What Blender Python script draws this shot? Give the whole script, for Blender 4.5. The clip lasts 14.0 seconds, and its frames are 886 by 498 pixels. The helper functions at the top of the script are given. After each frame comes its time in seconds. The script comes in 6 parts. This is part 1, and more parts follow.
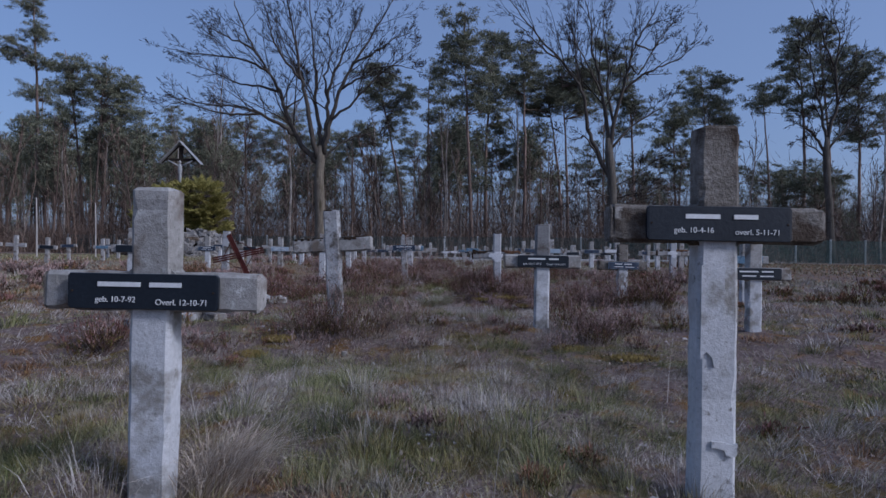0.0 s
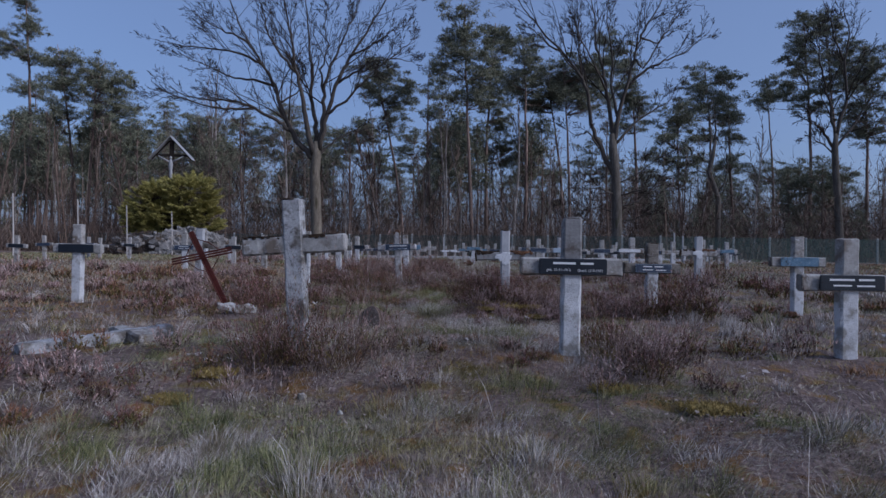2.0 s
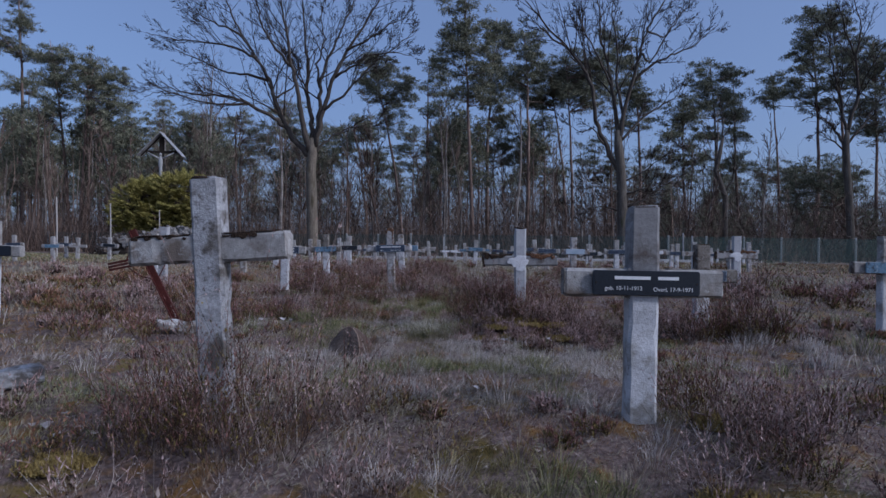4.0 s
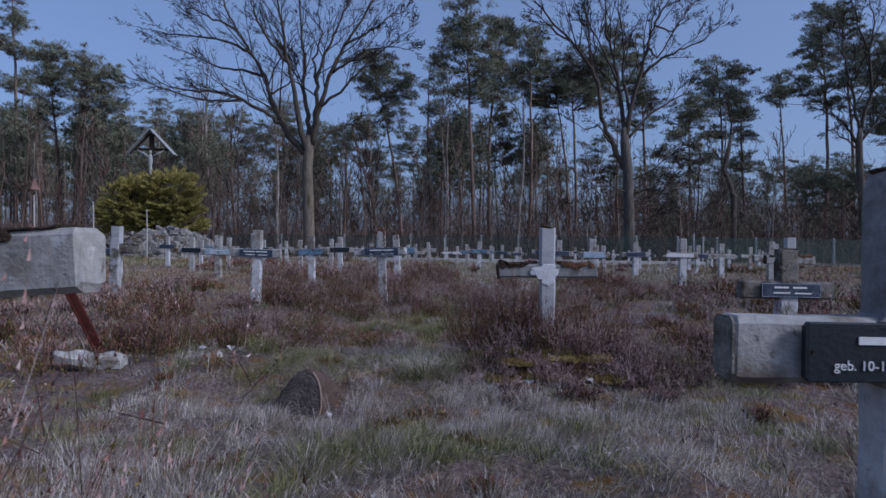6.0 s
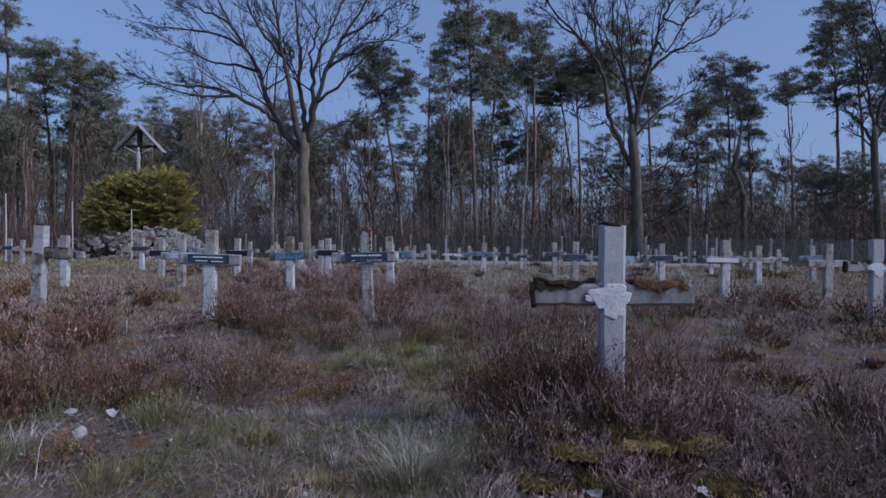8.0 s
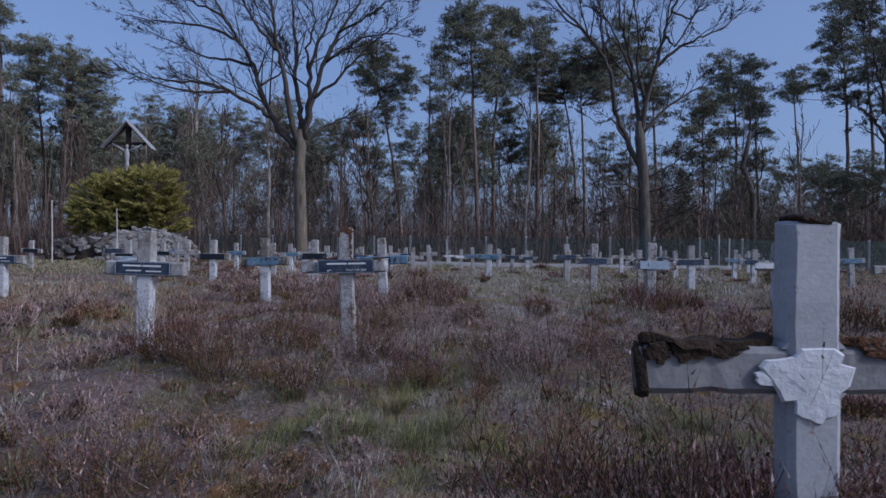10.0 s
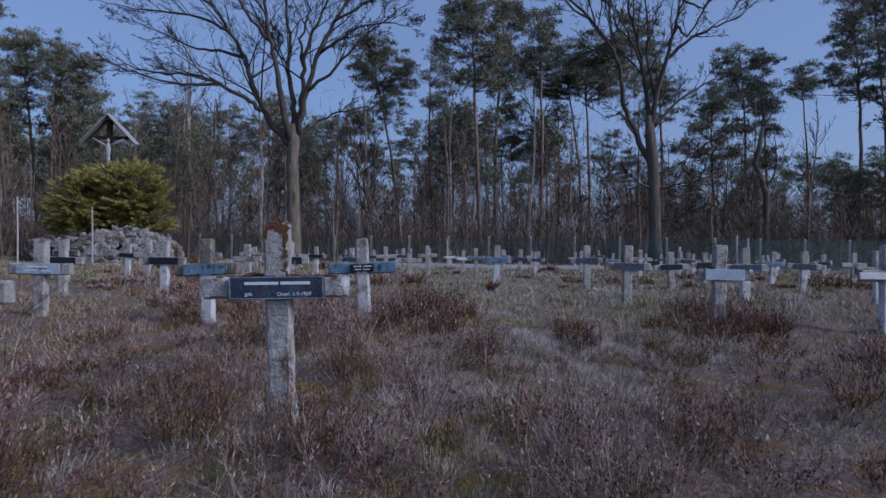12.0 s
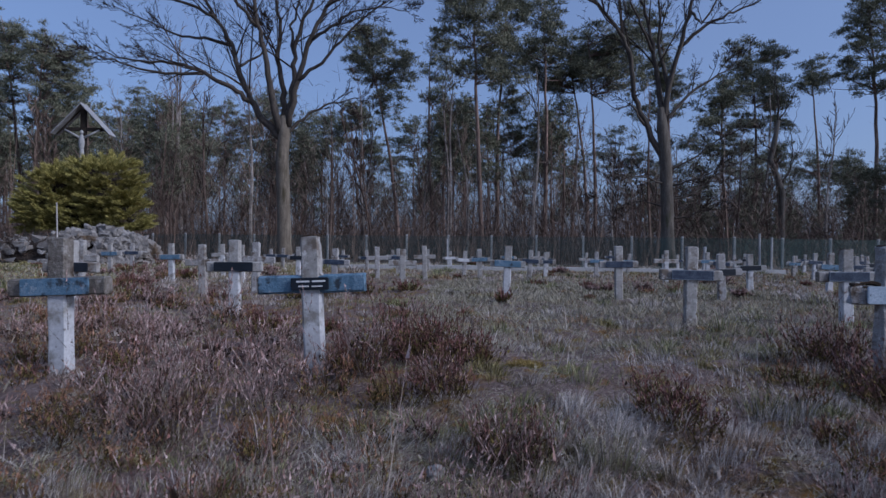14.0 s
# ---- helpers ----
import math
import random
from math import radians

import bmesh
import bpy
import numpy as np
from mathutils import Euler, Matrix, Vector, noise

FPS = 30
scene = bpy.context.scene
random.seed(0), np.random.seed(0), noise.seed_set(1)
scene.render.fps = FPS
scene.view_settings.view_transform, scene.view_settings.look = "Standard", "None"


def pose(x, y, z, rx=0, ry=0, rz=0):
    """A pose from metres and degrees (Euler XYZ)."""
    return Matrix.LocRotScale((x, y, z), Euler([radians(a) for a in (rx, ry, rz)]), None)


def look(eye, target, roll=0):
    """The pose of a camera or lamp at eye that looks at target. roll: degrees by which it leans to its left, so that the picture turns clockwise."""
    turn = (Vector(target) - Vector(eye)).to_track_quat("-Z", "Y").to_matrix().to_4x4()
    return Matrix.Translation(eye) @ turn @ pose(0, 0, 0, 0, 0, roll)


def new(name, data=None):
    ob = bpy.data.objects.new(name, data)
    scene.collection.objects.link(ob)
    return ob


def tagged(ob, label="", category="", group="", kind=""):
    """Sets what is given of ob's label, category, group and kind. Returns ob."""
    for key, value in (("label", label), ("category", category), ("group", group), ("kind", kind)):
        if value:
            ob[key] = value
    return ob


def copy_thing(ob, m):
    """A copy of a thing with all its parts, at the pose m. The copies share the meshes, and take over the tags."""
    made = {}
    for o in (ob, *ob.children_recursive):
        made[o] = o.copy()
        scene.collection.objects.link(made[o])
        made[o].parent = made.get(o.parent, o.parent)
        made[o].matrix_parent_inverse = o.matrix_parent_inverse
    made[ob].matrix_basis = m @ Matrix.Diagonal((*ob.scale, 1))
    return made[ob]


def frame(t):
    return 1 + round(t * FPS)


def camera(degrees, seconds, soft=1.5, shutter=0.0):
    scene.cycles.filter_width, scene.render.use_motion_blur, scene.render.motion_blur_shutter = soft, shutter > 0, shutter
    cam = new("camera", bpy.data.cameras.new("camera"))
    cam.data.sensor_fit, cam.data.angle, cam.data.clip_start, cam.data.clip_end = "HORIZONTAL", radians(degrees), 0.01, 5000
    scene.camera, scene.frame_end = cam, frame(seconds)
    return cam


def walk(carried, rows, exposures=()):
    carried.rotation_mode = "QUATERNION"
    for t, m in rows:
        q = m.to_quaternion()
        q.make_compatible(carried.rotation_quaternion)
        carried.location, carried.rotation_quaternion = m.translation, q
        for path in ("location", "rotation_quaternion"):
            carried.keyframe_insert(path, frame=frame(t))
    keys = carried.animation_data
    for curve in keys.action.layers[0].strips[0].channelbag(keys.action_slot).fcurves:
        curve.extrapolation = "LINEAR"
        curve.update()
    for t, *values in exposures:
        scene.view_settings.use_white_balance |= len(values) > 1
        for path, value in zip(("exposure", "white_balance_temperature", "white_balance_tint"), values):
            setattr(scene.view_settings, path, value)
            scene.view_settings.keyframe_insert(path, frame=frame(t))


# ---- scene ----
cam = camera(72.0, 14.0, shutter=0.15)
# seconds, place of the eye, yaw, pitch, roll
PATH = [
    (0.0, 0.107, -0.569, 0.762, 1.14, 0.29, 0.76),
    (0.8, 0.105, -0.112, 0.771, 1.12, 0.22, 0.77),
    (1.2, 0.103, 0.131, 0.775, 1.11, 0.18, 0.77),
    (1.5, 0.102, 0.325, 0.779, 1.11, 0.16, 0.78),
    (3.0, 0.091, 1.371, 0.799, 1.11, 0.11, 0.79),
    (5.3, 0.065, 2.938, 0.839, 1.17, 0.15, 0.81),
    (5.7, 0.059, 3.229, 0.847, 1.19, 0.17, 0.81),
    (6.1, 0.053, 3.508, 0.855, 1.21, 0.18, 0.81),
    (6.5, 0.046, 3.808, 0.864, 1.22, 0.20, 0.81),
    (7.5, 0.029, 4.611, 0.886, 1.27, 0.24, 0.81),
    (10.3, -0.028, 6.538, 0.956, 1.38, 0.28, 0.82),
    (11.0, -0.043, 7.158, 0.974, 1.40, 0.28, 0.82),
    (11.8, -0.059, 7.970, 0.993, 1.42, 0.27, 0.82),
    (12.5, -0.073, 8.700, 1.010, 1.43, 0.25, 0.81),
    (13.3, -0.087, 9.579, 1.027, 1.43, 0.23, 0.81),
    (14.0, -0.098, 10.368, 1.040, 1.43, 0.20, 0.81),
]
STOPS, KELVIN, TINT = -0.17, 5420, 18
walk(cam, [(t, pose(x, y, z, 90 + pitch, 0, yaw) @ pose(0, 0, 0, 0, 0, roll)) for t, x, y, z, yaw, pitch, roll in PATH],
     [(0.0, STOPS - 0.09, KELVIN, TINT), (3.0, STOPS - 0.07, KELVIN, TINT), (6.0, STOPS - 0.03, KELVIN, TINT), (8.5, STOPS, KELVIN, TINT), (14.0, STOPS, KELVIN, TINT)])

# ---- light ----
SUN_UP, SUN_ROUND = 34.0, 114.0      # degrees above the horizon; clockwise from +y
world = bpy.data.worlds.new("sky")
scene.world = world
world.use_nodes = True
wt = world.node_tree
sky = wt.nodes.new("ShaderNodeTexSky")
sky.sky_type, sky.sun_disc = "NISHITA", False
sky.sun_elevation, sky.sun_rotation = radians(SUN_UP), radians(SUN_ROUND)
sky.air_density, sky.dust_density, sky.ozone_density = 1.0, 3.0, 4.0
background = wt.nodes["Background"]
background.inputs["Strength"].default_value = 0.158
veil = wt.nodes.new("ShaderNodeMix")      # thin high cloud over the whole sky
veil.data_type = "RGBA"
veil.inputs[0].default_value = 0.55
veil.inputs[7].default_value = (1.58, 1.98, 2.72, 1)
wt.links.new(sky.outputs["Color"], veil.inputs[6])
wt.links.new(veil.outputs[2], background.inputs["Color"])
sun = new("sun", bpy.data.lights.new("sun", "SUN"))
sun.data.energy, sun.data.angle, sun.data.color = 2.15, radians(10), (1.0, 0.975, 0.94)
sun_way = Vector((math.sin(radians(SUN_ROUND)) * math.cos(radians(SUN_UP)), math.cos(radians(SUN_ROUND)) * math.cos(radians(SUN_UP)), math.sin(radians(SUN_UP))))
sun.matrix_world = look(sun_way * 60, (0, 0, 0))


# ---- materials ----
def material(name, stops, scale=4.0, rough=0.9, bump=0.0, bump_scale=40.0, fine=0.5, island=0.0, stretch=(1, 1, 1), patch=None, specular=0.3):
    """A surface whose colour runs over the stops by noise in the world's metres. fine: share of a finer noise.
    island: how far each loose piece or object shifts the colour. patch: (colour, scale, threshold) of stains with soft edges, or a list of them."""
    m = bpy.data.materials.new(name)
    m.use_nodes = True
    nodes, links = m.node_tree.nodes, m.node_tree.links
    bsdf = nodes["Principled BSDF"]
    bsdf.inputs["Roughness"].default_value = rough
    bsdf.inputs["Specular IOR Level"].default_value = specular
    geo = nodes.new("ShaderNodeNewGeometry")
    mapping = nodes.new("ShaderNodeMapping")
    mapping.inputs["Scale"].default_value = stretch
    links.new(geo.outputs["Position"], mapping.inputs["Vector"])

    def noise_node(s, detail):
        n = nodes.new("ShaderNodeTexNoise")
        n.inputs["Scale"].default_value, n.inputs["Detail"].default_value, n.inputs["Roughness"].default_value = s, detail, 0.6
        links.new(mapping.outputs["Vector"], n.inputs["Vector"])
        return n.outputs["Fac"]

    def mixed(a, b, factor):
        n = nodes.new("ShaderNodeMix")
        n.inputs["Factor"].default_value = factor
        links.new(a, n.inputs["A"]), links.new(b, n.inputs["B"])
        return n.outputs["Result"]

    value = mixed(noise_node(scale, 4), noise_node(scale * 9, 3), fine)
    if island:
        value = mixed(value, geo.outputs["Random Per Island"], island)
    ramp = nodes.new("ShaderNodeValToRGB")
    while len(ramp.color_ramp.elements) < len(stops):
        ramp.color_ramp.elements.new(0.5)
    for e, (place, colour) in zip(ramp.color_ramp.elements, stops):
        e.position, e.color = place, (*colour, 1)
    links.new(value, ramp.inputs["Fac"])
    colour = ramp.outputs["Color"]
    for tint, s, limit in (patch if isinstance(patch, list) else [patch] if patch else []):
        step = nodes.new("ShaderNodeMapRange")
        step.inputs["From Min"].default_value, step.inputs["From Max"].default_value = limit - 0.06, limit + 0.06
        links.new(noise_node(s, 5), step.inputs["Value"])
        mix = nodes.new("ShaderNodeMix")
        mix.data_type = "RGBA"
        mix.inputs[7].default_value = (*tint, 1)
        links.new(step.outputs["Result"], mix.inputs[0]), links.new(colour, mix.inputs[6])
        colour = mix.outputs[2]
    links.new(colour, bsdf.inputs["Base Color"])
    if bump:
        b = nodes.new("ShaderNodeBump")
        b.inputs["Strength"].default_value, b.inputs["Distance"].default_value = bump, 0.02
        links.new(noise_node(bump_scale, 5), b.inputs["Height"])
        links.new(b.outputs["Normal"], bsdf.inputs["Normal"])
    return m


concrete = material("concrete", [(0.3, (0.19, 0.18, 0.16)), (0.5, (0.32, 0.305, 0.285)), (0.7, (0.44, 0.425, 0.4))], 5, 0.95, 0.25, 140, 0.45, patch=[((0.16, 0.13, 0.105), 6, 0.58), ((0.11, 0.1, 0.085), 42, 0.67), ((0.55, 0.54, 0.52), 19, 0.66)])
whitewash = material("whitewashed_concrete", [(0.3, (0.37, 0.37, 0.375)), (0.5, (0.5, 0.5, 0.505)), (0.7, (0.61, 0.61, 0.615))], 6, 0.92, 0.22, 110, 0.5, patch=[((0.26, 0.245, 0.22), 7, 0.57), ((0.17, 0.155, 0.14), 38, 0.67)])
aggregate = material("worn_concrete", [(0.3, (0.202, 0.189, 0.176)), (0.5, (0.336, 0.323, 0.311)), (0.7, (0.470, 0.458, 0.445))], 7, 0.95, 0.7, 60, 0.45, patch=[((0.126, 0.092, 0.067), 7, 0.6), ((0.504, 0.496, 0.487), 16, 0.62)])
# stained heads and bars, and the shade painted on left crossbar ends
stain_and_shade = material("stained_and_shaded_concrete", [(0.3, (0.09, 0.078, 0.064)), (0.5, (0.17, 0.15, 0.128)), (0.7, (0.28, 0.255, 0.225))], 7, 0.95, 0.5, 110, 0.45, patch=[((0.065, 0.047, 0.034), 8, 0.57), ((0.36, 0.34, 0.31), 17, 0.64)])
grey_plaster = material("mottled_grey_plaster", [(0.3, (0.196, 0.193, 0.193)), (0.5, (0.333, 0.331, 0.331)), (0.7, (0.483, 0.483, 0.489))], 8, 0.93, 0.3, 110, 0.5, patch=[((0.13, 0.115, 0.1), 6, 0.56), ((0.1, 0.09, 0.08), 24, 0.63), ((0.5, 0.5, 0.505), 13, 0.65)])
smooth_grey = material("smooth_grey_concrete", [(0.3, (0.15, 0.145, 0.142)), (0.5, (0.22, 0.215, 0.212)), (0.7, (0.3, 0.295, 0.29))], 6, 0.9, 0.14, 130, 0.45, patch=[((0.1, 0.085, 0.075), 7, 0.61), ((0.33, 0.33, 0.33), 24, 0.68)])
limewash = material("thin_limewash", [(0.3, (0.317, 0.317, 0.325)), (0.5, (0.380, 0.380, 0.388)), (0.7, (0.444, 0.444, 0.451))], 6, 0.92, 0.14, 120, 0.5, patch=[((0.33, 0.32, 0.31), 8, 0.62), ((0.2, 0.18, 0.16), 34, 0.7)])
moss_dark = material("dark_moss", [(0.3, (0.02, 0.014, 0.01)), (0.55, (0.055, 0.035, 0.022)), (0.75, (0.12, 0.07, 0.04))], 20, 1.0, 0.8, 120)
rust_moss = material("rusty_lichen", [(0.3, (0.05, 0.022, 0.012)), (0.5, (0.135, 0.062, 0.03)), (0.72, (0.25, 0.15, 0.085))], 30, 1.0, 0.8, 140, patch=((0.21, 0.18, 0.15), 70, 0.62))
plate_black = material("black_plate", [(0.3, (0.006, 0.009, 0.014)), (0.6, (0.012, 0.017, 0.025)), (0.8, (0.035, 0.04, 0.05))], 9, 0.45, 0.1, 90, specular=0.4)
plate_blue = material("faded_blue_paint", [(0.3, (0.057, 0.112, 0.167)), (0.5, (0.110, 0.193, 0.271)), (0.7, (0.231, 0.308, 0.374))], 9, 0.7, 0.3, 80, 0.5, patch=[((0.040, 0.051, 0.062), 14, 0.61), ((0.331, 0.375, 0.409), 22, 0.66)])
plate_slate = material("faded_slate_paint", [(0.3, (0.014, 0.02, 0.034)), (0.5, (0.034, 0.048, 0.078)), (0.7, (0.11, 0.135, 0.17))], 14, 0.7, 0.3, 80, 0.5)
plate_pale = material("bleached_blue_board", [(0.3, (0.2, 0.27, 0.34)), (0.5, (0.34, 0.41, 0.48)), (0.7, (0.5, 0.55, 0.6))], 9, 0.7, 0.3, 80, 0.5, patch=((0.1, 0.11, 0.12), 12, 0.63))
plate_white = material("white_board", [(0.3, (0.5, 0.5, 0.5)), (0.6, (0.68, 0.68, 0.68)), (0.8, (0.75, 0.75, 0.74))], 10, 0.7, 0.2, 80, patch=((0.25, 0.24, 0.22), 12, 0.66))
fresh_whitewash = material("thick_whitewash", [(0.3, (0.510, 0.510, 0.518)), (0.5, (0.612, 0.612, 0.620)), (0.7, (0.680, 0.680, 0.680))], 9, 0.85, 0.2, 90, 0.5, patch=((0.4, 0.38, 0.36), 11, 0.66))
lettering_paint = material("white_lettering", [(0.3, (0.55, 0.55, 0.54)), (0.6, (0.75, 0.75, 0.74))], 60, 0.7)
red_iron = material("rust_red_iron", [(0.3, (0.029, 0.007, 0.005)), (0.55, (0.072, 0.014, 0.010)), (0.75, (0.111, 0.033, 0.019))], 14, 0.75, 0.4, 90)
soil = material("heath_soil", [(0.3, (0.046, 0.032, 0.027)), (0.45, (0.109, 0.075, 0.064)), (0.6, (0.199, 0.148, 0.131)), (0.75, (0.371, 0.303, 0.276))], 4.5, 1.0, 1.0, 45, 0.65, patch=[((0.183, 0.096, 0.029), 5, 0.6), ((0.149, 0.105, 0.026), 4, 0.61)])
pale_straw = material("bleached_grass", [(0.3, (0.152, 0.118, 0.094)), (0.42, (0.329, 0.281, 0.238)), (0.52, (0.497, 0.439, 0.396)), (0.68, (0.602, 0.554, 0.510))], 2.6, 0.85, 0, 40, 0.2, island=0.52, patch=[((0.12, 0.095, 0.055), 4.5, 0.57)])
tuft_straw = material("warm_straw", [(0.25, (0.2, 0.145, 0.1)), (0.5, (0.46, 0.375, 0.29)), (0.75, (0.68, 0.59, 0.49))], 2.6, 0.85, 0, 40, 0.2, island=0.6)
green_blade = material("green_grass", [(0.3, (0.051, 0.065, 0.019)), (0.46, (0.135, 0.145, 0.047)), (0.68, (0.349, 0.330, 0.163))], 2.6, 0.8, 0, 40, 0.2, island=0.52, patch=[((0.36, 0.31, 0.24), 5.5, 0.6), ((0.05, 0.055, 0.02), 4, 0.6)])
russet_blade = material("russet_dead_grass", [(0.3, (0.071, 0.035, 0.015)), (0.48, (0.191, 0.097, 0.040)), (0.68, (0.387, 0.230, 0.124))], 2.6, 0.9, 0, 40, 0.2, island=0.52, patch=[((0.42, 0.36, 0.3), 5.5, 0.6), ((0.06, 0.035, 0.02), 4, 0.6)])
olive_blade = material("olive_short_grass", [(0.3, (0.079, 0.065, 0.016)), (0.48, (0.198, 0.167, 0.054)), (0.68, (0.394, 0.337, 0.162))], 2.6, 0.9, 0, 40, 0.2, island=0.52, patch=[((0.4, 0.35, 0.28), 5.5, 0.6), ((0.06, 0.05, 0.018), 4, 0.6)])
heather_wood = material("heather_twigs", [(0.3, (0.017, 0.010, 0.006)), (0.48, (0.058, 0.029, 0.021)), (0.68, (0.156, 0.091, 0.061))], 3.0, 0.95, 0, 40, 0.2, island=0.42)
grey_twigs = material("grey_heather_twigs", [(0.3, (0.086, 0.063, 0.053)), (0.48, (0.201, 0.155, 0.135)), (0.68, (0.391, 0.322, 0.287))], 3.0, 0.95, 0, 40, 0.2, island=0.42, patch=[((0.06, 0.04, 0.03), 4, 0.57)])
heather_olive = material("olive_heather_leaves", [(0.3, (0.039, 0.031, 0.009)), (0.48, (0.110, 0.084, 0.024)), (0.68, (0.237, 0.183, 0.060))], 3.0, 0.95, 0, 40, 0.2, island=0.42)
heather_bloom = material("faded_heather_flowers", [(0.32, (0.155, 0.084, 0.071)), (0.44, (0.324, 0.204, 0.178)), (0.54, (0.470, 0.330, 0.301)), (0.66, (0.632, 0.491, 0.453))], 5.0, 0.95, 0, 40, 0.4, island=0.3, patch=[((0.15, 0.085, 0.065), 4, 0.57)])
meadow_turf = material("meadow_turf", [(0.3, (0.168, 0.146, 0.097)), (0.5, (0.297, 0.269, 0.198)), (0.7, (0.425, 0.391, 0.307))], 0.8, 0.9, 0, 40, 0.3, island=0.2)
dark_bloom = material("dark_heather_flowers", [(0.32, (0.061, 0.025, 0.020)), (0.5, (0.174, 0.074, 0.059)), (0.66, (0.377, 0.209, 0.184))], 5.0, 0.95, 0, 40, 0.4, island=0.3)
russet_bloom = material("russet_heather_flowers", [(0.32, (0.110, 0.046, 0.028)), (0.5, (0.282, 0.141, 0.083)), (0.66, (0.510, 0.317, 0.208))], 5.0, 0.95, 0, 40, 0.4, island=0.3, patch=[((0.08, 0.04, 0.028), 4, 0.58)])
moss_bright = material("olive_moss", [(0.3, (0.101, 0.067, 0.024)), (0.5, (0.264, 0.189, 0.061)), (0.75, (0.482, 0.378, 0.139))], 6, 1.0, 0.9, 90, 0.6)
dry_leaf = material("dry_leaves", [(0.2, (0.08, 0.052, 0.036)), (0.5, (0.17, 0.122, 0.092)), (0.8, (0.34, 0.28, 0.24))], 2, 0.8, 0, 40, 0.3, island=0.7)
flake = material("bleached_flakes", [(0.3, (0.2, 0.17, 0.155)), (0.5, (0.38, 0.34, 0.32)), (0.7, (0.56, 0.52, 0.5))], 20, 0.9, 0.4, 90, 0.5, island=0.3)
oak_bark = material("grey_bark", [(0.3, (0.040, 0.034, 0.027)), (0.5, (0.103, 0.090, 0.075)), (0.7, (0.206, 0.185, 0.156))], 2.2, 1.0, 1.0, 14, 0.5, stretch=(3, 3, 0.5), patch=((0.05, 0.052, 0.024), 0.9, 0.64))
old_oak_bark = material("pale_brown_bark", [(0.3, (0.062, 0.050, 0.038)), (0.5, (0.150, 0.126, 0.096)), (0.7, (0.26, 0.225, 0.175))], 2.0, 1.0, 1.0, 14, 0.5, stretch=(3, 3, 0.5), patch=((0.06, 0.05, 0.03), 0.9, 0.64))
# bark of thin twigs, and the painted shade inside the golden conifer
bark_and_shade = material("bark_and_shade", [(0.3, (0.02, 0.015, 0.012)), (0.6, (0.048, 0.036, 0.028)), (0.8, (0.085, 0.066, 0.052))], 2, 1.0)
limb_bark = material("dark_limb_bark", [(0.3, (0.031, 0.025, 0.021)), (0.5, (0.070, 0.059, 0.049)), (0.7, (0.140, 0.120, 0.101))], 1.6, 1.0, 0.8, 18, 0.5, stretch=(3, 3, 0.6))
pine_bark = material("pine_bark", [(0.35, (0.06, 0.043, 0.035)), (0.5, (0.17, 0.12, 0.095)), (0.65, (0.36, 0.255, 0.205))], 0.35, 1.0, 0.6, 12, 0.35, stretch=(2, 2, 0.6))
needle = material("pine_needles", [(0.2, (0.053, 0.061, 0.042)), (0.5, (0.152, 0.158, 0.103)), (0.8, (0.330, 0.317, 0.211))], 0.3, 0.8, 0, 40, 0.3, island=0.5)
juniper = material("golden_conifer_leaves", [(0.3, (0.116, 0.106, 0.027)), (0.5, (0.293, 0.263, 0.069)), (0.7, (0.506, 0.440, 0.152))], 1.6, 0.8, 0, 40, 0.25, island=0.4)
brush_wood = material("bare_brush", [(0.3, (0.046, 0.032, 0.025)), (0.5, (0.116, 0.080, 0.062)), (0.7, (0.231, 0.176, 0.140))], 0.25, 1.0, 0, 40, 0.3, island=0.4)
birch_bark = material("pale_stem_bark", [(0.35, (0.075, 0.063, 0.056)), (0.5, (0.206, 0.178, 0.155)), (0.65, (0.430, 0.393, 0.356))], 0.8, 1.0, 0, 40, 0.4)
stone_grey = material("field_stone", [(0.3, (0.09, 0.082, 0.074)), (0.5, (0.23, 0.215, 0.2)), (0.7, (0.44, 0.42, 0.4))], 2.2, 0.95, 0.6, 25, 0.4, patch=((0.1, 0.07, 0.045), 1.1, 0.6))
roof_board = material("weathered_roof_board", [(0.3, (0.2, 0.2, 0.2)), (0.6, (0.36, 0.36, 0.37)), (0.8, (0.5, 0.5, 0.5))], 3, 0.85, 0.3, 30)
dark_wood = material("dark_timber", [(0.3, (0.012, 0.009, 0.007)), (0.6, (0.03, 0.022, 0.017)), (0.8, (0.06, 0.045, 0.035))], 5, 0.9, 0.4, 40)
statue_paint = material("white_statue_paint", [(0.3, (0.281, 0.281, 0.281)), (0.7, (0.405, 0.405, 0.399))], 5, 0.8)
pale_pole = material("pale_pole_paint", [(0.3, (0.32, 0.29, 0.26)), (0.6, (0.5, 0.46, 0.42)), (0.8, (0.6, 0.56, 0.52))], 5, 0.8)
fence_post_concrete = material("fence_concrete", [(0.3, (0.26, 0.26, 0.25)), (0.6, (0.42, 0.42, 0.41)), (0.8, (0.52, 0.52, 0.51))], 4, 0.95)
log_end = material("weathered_log_end", [(0.3, (0.035, 0.027, 0.023)), (0.5, (0.095, 0.076, 0.066)), (0.7, (0.19, 0.16, 0.14))], 16, 0.9, 0.8, 60)
log_wood = material("brown_log_wood", [(0.3, (0.045, 0.03, 0.023)), (0.55, (0.1, 0.068, 0.052)), (0.75, (0.2, 0.15, 0.12))], 10, 0.9, 0.6, 60, stretch=(1, 1, 3))

bracken = material("russet_bracken", [(0.3, (0.074, 0.046, 0.034)), (0.5, (0.154, 0.103, 0.075)), (0.7, (0.257, 0.189, 0.147))], 0.25, 1.0, 0, 40, 0.3, island=0.4)
